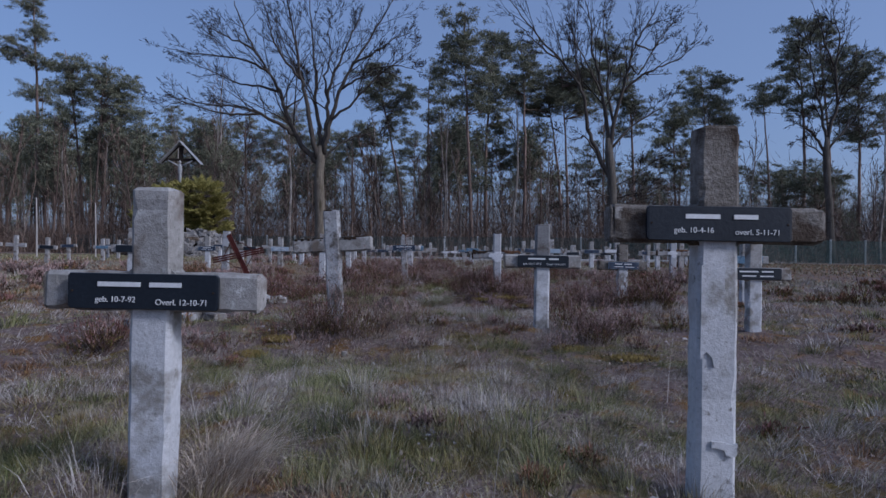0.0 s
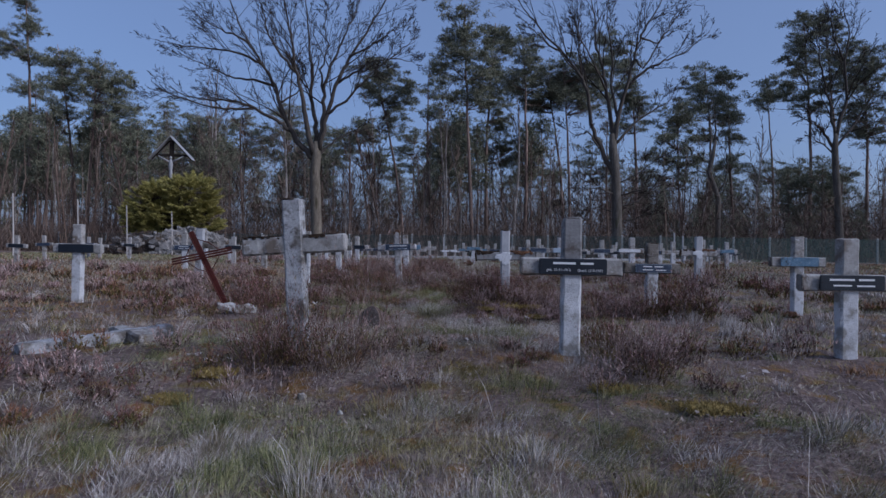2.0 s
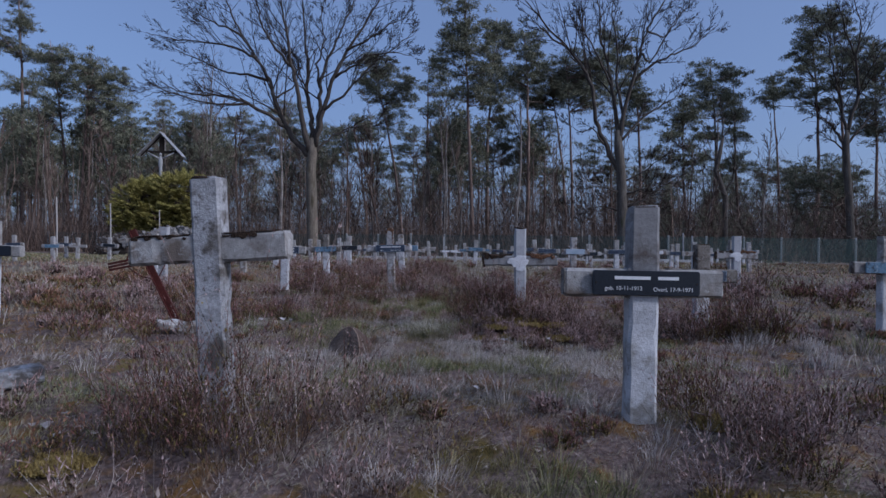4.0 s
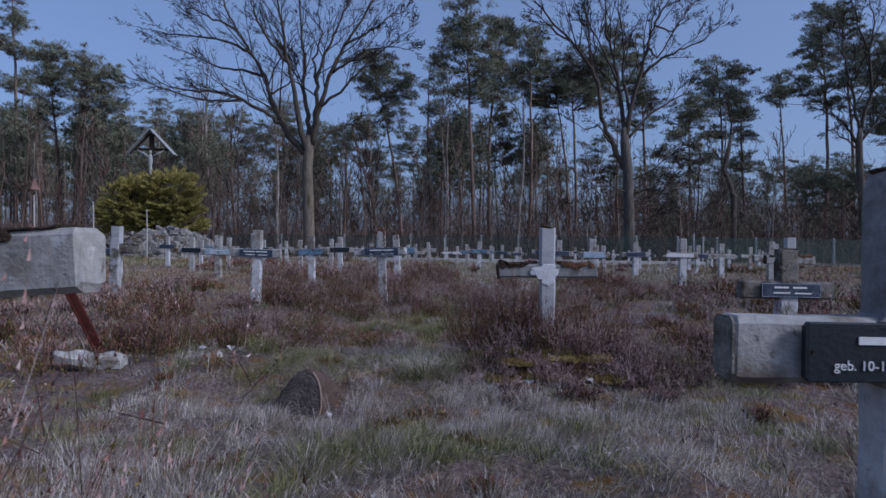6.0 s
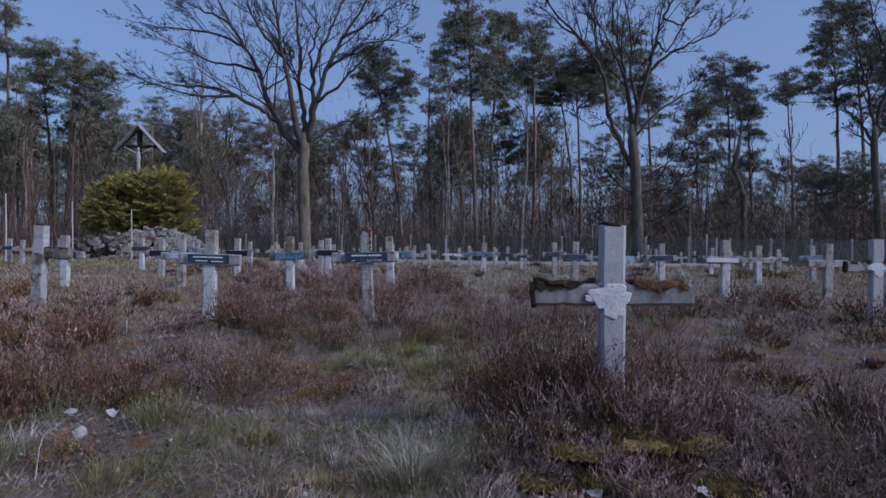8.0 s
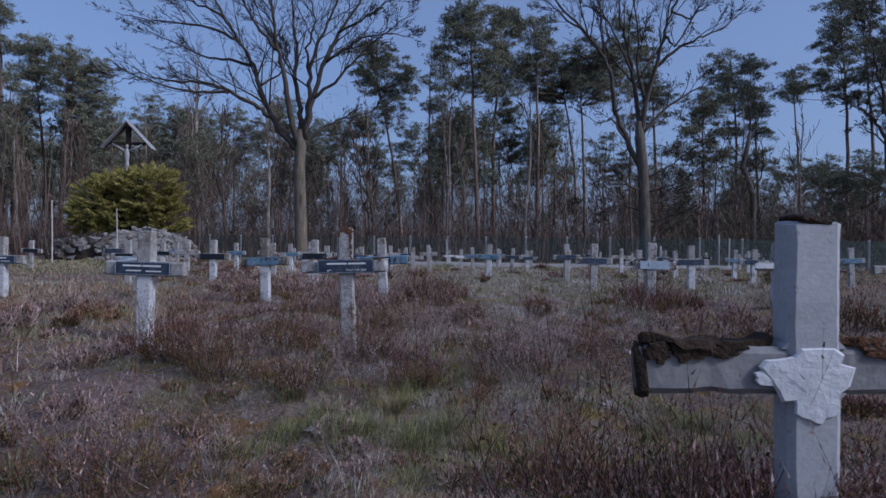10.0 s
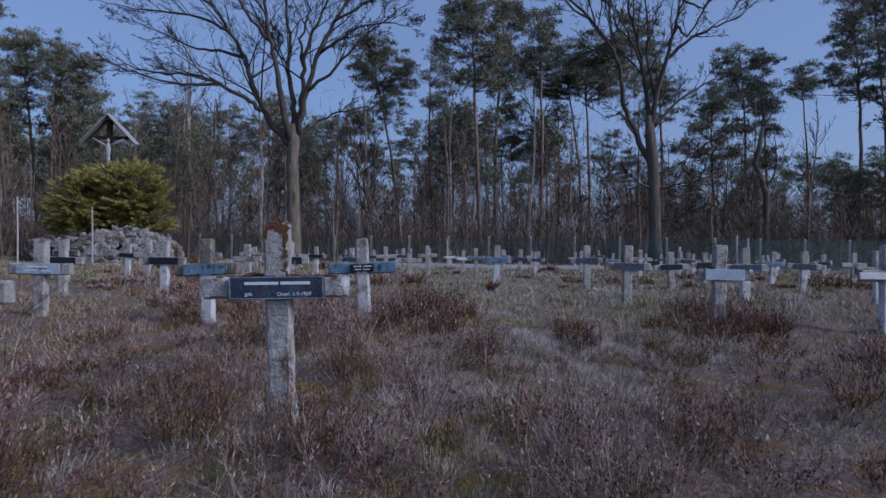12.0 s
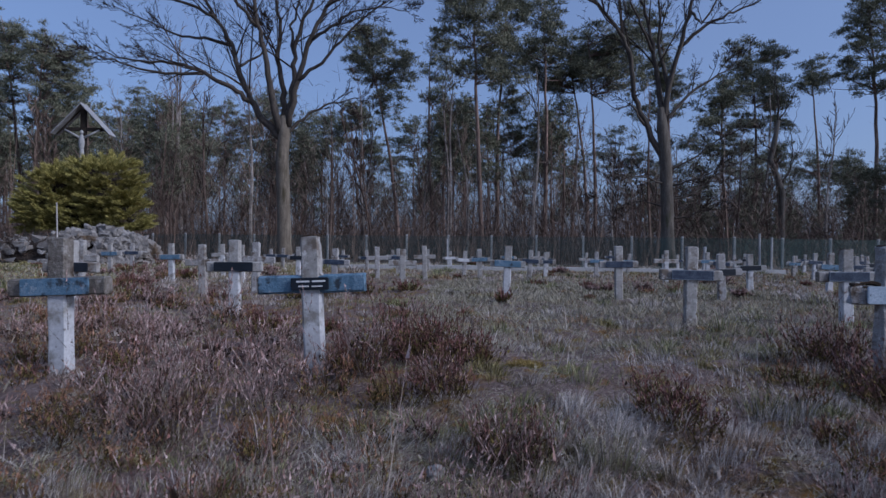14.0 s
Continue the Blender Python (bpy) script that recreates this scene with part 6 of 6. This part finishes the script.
def heather():
    rng = np.random.default_rng(19)
    # bushes first: low domes with gaps between them
    big = [(0.42, 7.62, 1.4), (0.62, 7.64, 1.1), (0.2, 7.7, 1.3), (0.86, 7.64, 1.1), (1.02, 7.66, 1.1), (2.5, 13.8, 1.2), (2.85, 14.0, 1.1), (2.15, 13.7, 1.0), (-0.13, 14.4, 1.3), (-0.45, 14.6, 1.2), (-0.6, 4.15, 1.8), (-0.85, 4.3, 1.5), (-1.05, 4.25, 1.2), (1.2, 4.15, 1.1), (1.5, 4.5, 1.2),
           (1.05, 4.6, 1.0), (-1.6, 7.9, 1.2), (-2.1, 8.1, 1.2), (-1.2, 8.4, 1.1), (-2.6, 8.3, 1.1), (2.2, 7.3, 1.5), (2.5, 7.35, 1.4), (2.75, 7.3, 1.2), (-0.6, 10.5, 1.2), (-1.15, 10.65, 1.2), (-1.5, 9.9, 1.2), (-2.0, 10.3, 1.2), (-0.2, 9.9, 0.9), (0.9, 10.6, 1.0), (-2.8, 9.6, 1.3), (-1.0, 9.7, 0.9), (0.1, 12.7, 0.9), (0.9, 13.2, 0.9), (-0.75, 11.9, 1.0), (-0.2, 13.5, 1.1), (0.35, 8.6, 0.9), (2.4, 14.6, 1.2), (-1.3, 12.8, 1.1), (-0.7, 14.0, 1.1),
           (1.9, 7.9, 1.0), (-2.4, 3.8, 0.9)]
    faded = [(0.3, 10.15, 1.3), (0.42, 10.25, 1.2), (1.1, 7.48, 0.8), (1.22, 7.55, 1.0), (0.95, 7.2, 0.4), (0.2, 7.25, 0.45), (0.6, 6.95, 0.4), (1.15, 7.15, 0.6), (1.5, 7.2, 0.9), (1.75, 7.3, 1.1), (2.0, 7.4, 1.1), (-1.0, 4.6, 1.1), (-0.4, 4.4, 1.2), (1.1, 4.3, 1.2), (-0.35, 10.3, 1.1), (0.5, 10.5, 1.2), (-1.7, 10.2, 1.2)]
    cx, cy = scatter(rng, 4200)
    ch = heathery(cx, cy)
    keep = rng.random(len(cx)) < ch * 0.97 + 0.03
    cx, cy, ch = cx[keep], cy[keep], ch[keep]
    size = rng.lognormal(0, 0.35, len(cx)) * (0.12 + 0.1 * ch) * (0.8 + 0.08 * reach(cx, cy))
    # each bush keeps its distance from the ones before it, so that gaps stay open
    spots = np.array([(px + rng.normal(0, 0.06), py + rng.normal(0, 0.06), 0.17, 1.0, k, 0.82 + 0.3 * rng.random()) for px, py, k in big for copy in range(4)]
                     + [(px + rng.normal(0, 0.1), py + rng.normal(0, 0.1), 0.16, 1.0, k, 0.6) for px, py, k in faded for copy in range(3)]
                     + [(0.42 + rng.normal(0, 0.13), 7.6 + rng.normal(0, 0.06), 0.15, 1.0, 1.15, 1.0) for copy in range(9)] + [(0.66 + rng.normal(0, 0.15), 7.37 + rng.normal(0, 0.03), 0.14, 1.0, 0.9, rng.uniform(0.55, 1.1)) for copy in range(15)] + [(rng.uniform(0.9, 1.4), 7.42 + rng.normal(0, 0.06), 0.15, 1.0, 0.9, rng.uniform(0.4, 1.0)) for copy in range(7)] + [(rng.uniform(0.1, 1.25), rng.uniform(6.85, 7.3), 0.07, 0.6, 0.55, rng.uniform(0.3, 0.85)) for copy in range(26)])
    for px, py, r, h in zip(cx, cy, size, ch):
        if ((px - 0.65) / 0.6) ** 2 + ((py - 7.15) / 0.32) ** 2 > 1 and np.all((spots[:, 0] - px) ** 2 + (spots[:, 1] - py) ** 2 > (0.7 * (spots[:, 2] + r)) ** 2):
            spots = np.vstack([spots, (px, py, r, h, 1.0, 1.25 * float(lumps(px, py, 0.55, 11)) - 0.12 + 0.3 * rng.random())])
    bx, by, br, h, bulk, dark = spots.T
    dark = dark - 0.07 * ((by > 11.2) & (by < 13.6) & (bulk == 1.0))
    kinds = ((dark > 0.88, "dark_heather", "dark russet heather bush", heather_wood, heather_olive, dark_bloom, 5, 6), ((dark <= 0.88) & (dark > 0.5), "pale_heather", "faded mauve-grey heather", grey_twigs, heather_wood, heather_bloom, 4, 8),
             (dark <= 0.5, "olive_heather", "olive-brown low heather", heather_wood, heather_olive, russet_bloom, 5, 6))
    for pick, name, label, wood, leaf, bloom, leaves, flowers in kinds:
        x0, y0, h0, radius = bx[pick], by[pick], h[pick], br[pick]
        tall = rng.lognormal(0, 0.3, len(x0)) * (0.085 + 0.18 * h0) * (0.6 if name == "olive_heather" else 1.0) * bulk[pick]
        per = 34
        r = np.sqrt(rng.random(len(x0) * per))
        way = rng.uniform(0, 2 * np.pi, len(r))
        x = np.repeat(x0, per) + np.cos(way) * r * np.repeat(radius, per) * 0.6
        y = np.repeat(y0, per) + np.sin(way) * r * np.repeat(radius, per) * 0.6
        n = len(x)
        length = np.repeat(tall, per) * (1.0 - 0.45 * r**2) * rng.uniform(0.5, 1.05, n)
        lean = r * rng.uniform(0.1, 1.1, n) + np.abs(rng.normal(0, 0.25, n))
        way = way + rng.normal(0, 0.8, n)
        out = np.concatenate([np.stack([np.cos(way), np.sin(way)], -1) * lean[:, None], np.ones((n, 1))], 1) * length[:, None]
        foot = np.stack([x, y, rise(x, y) - 0.01], -1)
        bend = foot + out * (0.55, 0.55, 0.45) + rng.normal(0, 0.1, (n, 3)) * length[:, None]
        tip = foot + out + rng.normal(0, 0.08, (n, 3)) * length[:, None]
        d = reach(x, y)
        turn = rng.uniform(0, 2 * np.pi, n)
        side = np.stack([np.cos(turn), np.sin(turn), 0 * turn], -1) * (0.0007 * d)[:, None]
        stems = np.stack([foot - side, foot + side, bend + 0.7 * side, bend - 0.7 * side, tip], 1).reshape(-1, 3)
        i = np.arange(n)[:, None] * 5
        heaps(name, stems, np.concatenate([i + [0, 1, 2], i + [0, 2, 3], i + [3, 2, 4]]), wood, label + ", woody stems", "heather")
        # side sprigs: dark and leafy low down, long flower spikes crowded towards the top
        k = np.repeat(np.arange(n), 6)
        s = rng.uniform(0.2, 1.0, len(k))
        start = np.where(s[:, None] < 0.5, foot[k] + (bend - foot)[k] * 2 * s[:, None], bend[k] + (tip - bend)[k] * (2 * s[:, None] - 1))
        sprig = 0.7 * (tip - bend)[k] / length[k][:, None] + rng.normal(0, 0.32, (len(k), 3)) + (0, 0, 0.5)
        sprig *= ((rng.uniform(0.2, 0.42, len(k)) * length[k] + 0.012) / np.linalg.norm(sprig, axis=1))[:, None]
        side = np.cross(sprig, rng.normal(0, 1, sprig.shape))
        side *= (0.0005 * d[k] / np.linalg.norm(side, axis=1))[:, None]
        heaps(name + "_sprigs", np.stack([start - side, start + side, start + sprig], 1).reshape(-1, 3), np.arange(3 * len(k)).reshape(-1, 3), wood, label + ", side sprigs", "heather")
        for word, mat, count, upper, size, long in (("leaves", leaf, leaves, False, 0.0024, 2.5), ("flowers", bloom, flowers, True, 0.0013, 6.5)):
            grown = np.flatnonzero(s + rng.normal(0, 0.08, len(s)) > 0.56) if upper else np.flatnonzero(s < 0.62)
            q = np.repeat(grown, count)
            at = rng.uniform(0.05, 0.95, len(q))[:, None]
            dq = d[k][q]
            w = (size * 1.06 * dq**0.68 * rng.uniform(0.6, 1.3, len(q)))[:, None]
            along = sprig[q] / np.linalg.norm(sprig[q], axis=1)[:, None]
            u, v = rng.normal(0, 1, (len(q), 3)), rng.normal(0, 1, (len(q), 3))
            p = start[q] + sprig[q] * at
            tri = np.stack([p - u * w * 0.55, p + u * w * 0.55, p + along * w * long + v * w * 0.7], 1).reshape(-1, 3)
            heaps(name + "_" + word, tri, np.arange(len(tri)).reshape(-1, 3), mat, label + ", " + word, "heather")


heather()


def grass_tuft(x, y, count, length, spread, mat, label, seed, lie=None, lean=(0.1, 0.75), droop=0.3):
    """One larger tuft that stands out from the rest."""
    rng = np.random.default_rng(seed)
    cx, cy = np.full(1, x), np.full(1, y)
    px, py, way = around(rng, cx, cy, count, np.full(1, spread))
    if lie is not None:
        way = np.where(rng.random(count) < 0.75, lie + rng.normal(0, 0.45, count), way)
    d = reach(px, py)
    v, f = blades(rng, px, py, rng.uniform(0.4, 1.1, count) * length, 0.0008 * d ** 0.95 * rng.uniform(0.6, 1.3, count), rng.uniform(*lean, count), rng.uniform(0.0, droop, count), way)
    ob = heaps("grass_tuft", v, f, mat, label, "grass")
    tagged(ob, group="larger grass tufts")


GREEN = "dense green grass tuft among heather"
PALE = "tall bleached grass tuft in the heath"
GREEN_TUFTS = ((0.09, 7.3), (0.13, 7.36), (-1.23, 7.54), (0.71, 2.58), (1.00, 3.78), (-0.67, 9.43), (-0.05, 9.22), (-0.35, 9.47), (1.16, 9.33), (-0.54, 9.08), (-0.93, 8.87), (-0.19, 1.40), (-1.52, 3.13), (-1.20, 1.70), (-0.03, 3.68),
               (-1.17, 7.03), (1.54, 5.94), (-0.14, 8.69), (0.29, 11.00), (-0.25, 3.63), (-0.09, 2.43), (-1.15, 1.30), (-1.00, 1.50), (-1.28, 1.60), (-0.95, 1.20), (-1.42, 1.90), (-1.05, 1.78), (0.35, 1.25), (-0.16, 1.30), (-0.32, 1.25), (1.00, 1.30), (1.12, 1.25),
               (-0.50, 2.78), (-0.78, 9.12), (-0.22, 9.07), (0.11, 9.02), (-0.43, 9.22), (-0.65, 9.27), (-1.30, 1.40), (-0.15, 9.9), (-0.05, 9.98), (-0.87, 10.3), (-1.75, 8.55), (-0.22, 9.95), (-1.22, 0.98), (-1.32, 1.1), (-1.12, 1.08), (-1.4, 1.25), (-1.28, 1.22), (-1.5, 1.5), (-1.18, 0.86), (0.62, 1.3), (1.25, 1.12))
for k, (px, py) in enumerate(GREEN_TUFTS):
    grass_tuft(px, py, 900 if k < 3 else 620 if 8.8 < py < 9.7 else 300, (0.12 if k < 3 else 0.1 if 8.8 < py < 9.7 else 0.055 if py < 2 else 0.07) + 0.012 * (k % 4), 0.05, (green_blade, olive_blade)[k % 4 == 3 or (py < 2 and k % 2)], GREEN, 300 + k)
PALE_TUFTS = ((-0.9, 6.3), (-0.2, 6.4), (0.3, 6.3), (0.6, 6.5), (0.9, 6.4), (1.2, 6.5), (1.5, 6.6), (0.1, 6.6), (-1.2, 6.4), (-0.5, 6.1), (0.45, 6.1), (0.0, 6.05), (1.05, 6.75), (1.35, 6.3), (0.05, 11.35), (0.25, 11.5), (-0.15, 11.25), (0.4, 11.3), (2.53, 7.10), (2.88, 6.90), (2.18, 7.30), (2.64, 6.30), (-0.45, 6.80), (0.32, 9.52), (-0.23, 5.80), (-2.37, 6.50), (-0.41, 6.55), (0.68, 15.40), (-0.40, 12.30), (-1.38, 12.30), (0.86, 11.00), (0.69, 11.90), (0.95, 12.8), (1.3, 12.5), (1.15, 13.1), (1.6, 12.9), (1.9, 12.6), (0.6, 13.0), (0.3, 12.5), (1.45, 13.3), (2.1, 13.0), (-0.1, 12.8), (0.8, 12.3), (1.75, 13.4), (0.45, 13.3), (1.05, 12.2), (-0.46, 8.57), (-0.69, 3.03), (0.97, 6.10))
for k, (px, py) in enumerate(PALE_TUFTS):
    grass_tuft(px, py, 360, 0.1 + 0.05 * (17 < k < 22), 0.06, pale_straw, PALE, 340 + k, 0.5)
grass_tuft(-0.6, 1.25, 2000, 0.2, 0.055, tuft_straw, "long bleached grass tuft leaning beside a cross", 380, -0.1, (0.15, 1.35), 0.75)
grass_tuft(-0.12, 7.12, 600, 0.17, 0.06, pale_straw, PALE, 384, None, (0.2, 1.2), 0.5)
grass_tuft(-0.09, 7.1, 800, 0.17, 0.07, green_blade, "large arching grey-green grass tussock", 383, None, (0.2, 1.2), 0.5)
grass_tuft(-1.55, 8.05, 900, 0.14, 0.06, green_blade, GREEN, 385)
grass_tuft(-0.85, 1.1, 160, 0.16, 0.06, pale_straw, PALE, 381)
grass_tuft(0.78, 1.2, 160, 0.15, 0.07, pale_straw, PALE, 382)


def dry_stalks():
    """Single dry stalks that stick out over the heather."""
    rng = np.random.default_rng(41)
    x, y = scatter(rng, 420)
    d = reach(x, y)
    n = len(x)
    v, f = blades(rng, x, y, rng.uniform(0.14, 0.3, n), 0.0013 * d ** 0.9, rng.uniform(0.05, 0.6, n), rng.uniform(-0.1, 0.2, n), rng.uniform(0, 6.28, n))
    heaps("dry_stalks", v, f, pale_straw, "single dry pale grass stalks over heather", "grass")


dry_stalks()


def moss_cushion(x, y, size, seed):
    bm = bmesh.new()
    bmesh.ops.create_icosphere(bm, subdivisions=4, radius=1)
    for v in bm.verts:
        q = v.co.copy()
        k = size * (1 + 0.45 * noise.noise(q * 1.7 + Vector((seed, 0, 0))))
        lump = 0.014 * noise.noise(q * 9 + Vector((0, seed, 0))) + 0.01 * noise.noise(q * 22)
        v.co = Vector((q.x * k, q.y * k * 0.8, q.z * 0.018 + lump))
    # a nap of short moss sprigs over the cushion
    rng = random.Random(seed)
    for v in list(bm.verts):
        if v.co.z > 0 and v.is_valid:
            for k in range(3):
                p = v.co * rng.uniform(0.9, 1.25) + Vector((rng.gauss(0, 0.012), rng.gauss(0, 0.012), 0))
                p.z = min(p.z, 0.014) - 0.006
                a = rng.uniform(0, 6.28)
                side = Vector((math.cos(a), math.sin(a), 0)) * 0.003
                bm.faces.new([bm.verts.new(p - side), bm.verts.new(p + side), bm.verts.new(p + Vector((rng.gauss(0, 0.01), rng.gauss(0, 0.01), rng.uniform(0.01, 0.034))))])
    me = bpy.data.meshes.new("moss_cushion")
    bm.to_mesh(me)
    bm.free()
    me.materials.append(moss_bright)
    ob = tagged(new("moss_cushion", me), "olive-brown moss cushion on bare soil", "moss", "moss cushions")
    ob.location = (x, y, ground_z(x, y) + 0.006)


for k, (px, py, size) in enumerate(((0.5, 7.28, 0.14), (0.72, 7.3, 0.15), (0.9, 7.32, 0.13), (0.62, 7.12, 0.12), (0.36, 7.16, 0.1), (0.98, 7.1, 0.1), (0.48, 7.4, 0.12), (0.23, 7.50, 0.08), (-1.23, 4.05, 0.1), (1.32, 3.53, 0.12), (-1.30, 3.63, 0.08), (1.14, 4.50, 0.1), (0.36, 14.40, 0.1), (-0.99, 11.70, 0.14), (1.91, 7.20, 0.1), (2.13, 7.70, 0.1), (-1.79, 3.08, 0.08),
                                     (0.95, 3.90, 0.1), (0.69, 7.35, 0.1))):
    moss_cushion(px, py, size, k + 1)

STONES = ((-0.17, 12.60, 0.07), (0.77, 9.52, 0.06), (-0.45, 3.64, 0.035), (-0.81, 9.12, 0.04), (0.30, 12.75, 0.05), (0.89, 12.72, 0.06), (1.23, 10.77, 0.05), (-0.67, 3.78, 0.05), (-0.85, 5.15, 0.05), (-1.49, 7.40, 0.06), (-0.73, 9.15, 0.035))
pebble_kinds = [rock(60 + k, (1, 0.8, 0.8), 0.25) for k in range(3)]
for me in pebble_kinds:
    me.materials.clear()
    me.materials.append(concrete)
for k, (px, py, size) in enumerate(STONES):
    ob = tagged(new("pale_stone", pebble_kinds[k % 3]), "pale fragment of concrete lying in the heath", "stone", "pale fragments")
    ob.matrix_basis = pose(px, py, ground_z(px, py) + size * 0.25, 20 * k, 35 * k, 50 * k) @ Matrix.Diagonal((size, size, size, 1))


def moss_carpet():
    """Low olive and rusty moss that fills hollows between the heather."""
    rng = np.random.default_rng(29)
    x, y = scatter(rng, 90000)
    keep = lumps(x, y, 0.55, 41) + 0.5 * (lumps(x, y, 0.16, 42) - 0.5) + 0.42 * np.exp(-(((x - 0.7) / 0.55) ** 2) - ((y - 7.22) / 0.24) ** 2) > 0.74
    x, y = x[keep], y[keep]
    n = len(x)
    d = reach(x, y)
    foot = np.stack([x, y, rise(x, y) - 0.004], -1)
    a = rng.uniform(0, 2 * np.pi, n)
    side = np.stack([np.cos(a), np.sin(a), 0 * a], -1) * (0.0014 * d)[:, None]
    tip = foot + np.stack([rng.normal(0, 0.012, n), rng.normal(0, 0.012, n), rng.uniform(0.012, 0.034, n)], -1)
    heaps("moss_carpet", np.stack([foot - side, foot + side, tip], 1).reshape(-1, 3), np.arange(3 * n).reshape(-1, 3), moss_bright, "olive and rusty moss between the heather", "moss")


moss_carpet()


def pale_flakes():
    """Bleached bark and lichen flakes strewn over the soil."""
    rng = np.random.default_rng(53)
    n = 900
    x, y = scatter(rng, n)
    cluster = rng.integers(0, 60, n)
    gather = rng.random(n) < 0.7
    x = np.where(gather, x[cluster] + rng.normal(0, 0.09, n), x)
    y = np.where(gather, y[cluster] + rng.normal(0, 0.07, n), y)
    d = reach(x, y)
    size = rng.lognormal(0, 0.5, n) * 0.007 * (0.7 + 0.15 * d)
    # large curled pieces, most on the moss before the whitewashed cross
    few = np.array([(0.33, 7.36), (0.28, 7.42), (0.93, 7.34), (0.8, 7.38), (0.86, 7.05), (1.03, 7.02), (0.5, 7.05), (-0.1, 7.36), (-0.06, 7.32), (0.55, 7.3), (0.98, 7.3), (-1.72, 7.7), (-1.3, 7.72), (-1.4, 7.6), (-1.5, 7.66), (-1.36, 7.55), (-1.62, 7.58), (-0.7, 9.1), (1.3, 12.4)])
    x[: len(few)], y[: len(few)], size[: len(few)] = few[:, 0], few[:, 1], rng.uniform(0.026, 0.042, len(few))
    centre = np.stack([x, y, rise(x, y) + 0.5 * size + 0.012], -1)
    verts, faces = [centre], []
    for k in range(6):
        a = 2 * np.pi * k / 6
        r = size * rng.uniform(0.55, 1.25, n)
        verts.append(centre + np.stack([np.cos(a) * r, np.sin(a) * r, rng.normal(0, 0.35, n) * size], -1))
        i = np.arange(n)
        faces.append(np.stack([i, n + k * n + i, n + (k + 1) % 6 * n + i], -1))
    heaps("pale_flakes", np.concatenate(verts), np.concatenate(faces), flake, "bleached bark and lichen flakes on the soil", "litter")


pale_flakes()


def leaf_litter():
    rng = np.random.default_rng(23)
    n = 11000
    x, y = scatter(rng, n)
    spots = np.array([(-0.86, 9.22), (-1.38, 7.30), (-0.73, 3.68), (1.39, 3.48), (0.46, 7.40), (0.50, 12.60), (-0.65, 9.02), (1.00, 12.80), (-0.40, 11.90), (0.5, 7.0), (0.75, 6.95), (0.3, 7.05)])
    pick = rng.random(n) < 0.32
    which = rng.integers(0, len(spots), n)
    x = np.where(pick, spots[which, 0] + rng.normal(0, 0.28, n), x)
    y = np.where(pick, spots[which, 1] + rng.normal(0, 0.22, n), y)
    d = reach(x, y)
    size = rng.uniform(0.004, 0.013, n) * (0.7 + 0.14 * d)
    p = np.stack([x, y, rise(x, y) + rng.uniform(0.004, 0.03, n)], -1)
    a = rng.uniform(0, 2 * np.pi, n)
    u = np.stack([np.cos(a), np.sin(a), rng.normal(0, 0.5, n)], -1) * size[:, None]
    v = np.stack([-np.sin(a), np.cos(a), rng.normal(0, 0.5, n)], -1) * (size * 0.6)[:, None]
    curl = np.stack([0 * a, 0 * a, size * 0.5], -1)
    verts = np.stack([p - u + curl, p - v, p + u + curl, p + v], 1).reshape(-1, 3)
    i = np.arange(n)[:, None] * 4
    heaps("leaf_litter", verts, np.concatenate([i + [0, 1, 2], i + [0, 2, 3]]), dry_leaf, "curled dry leaves scattered over the heath", "leaves")


leaf_litter()
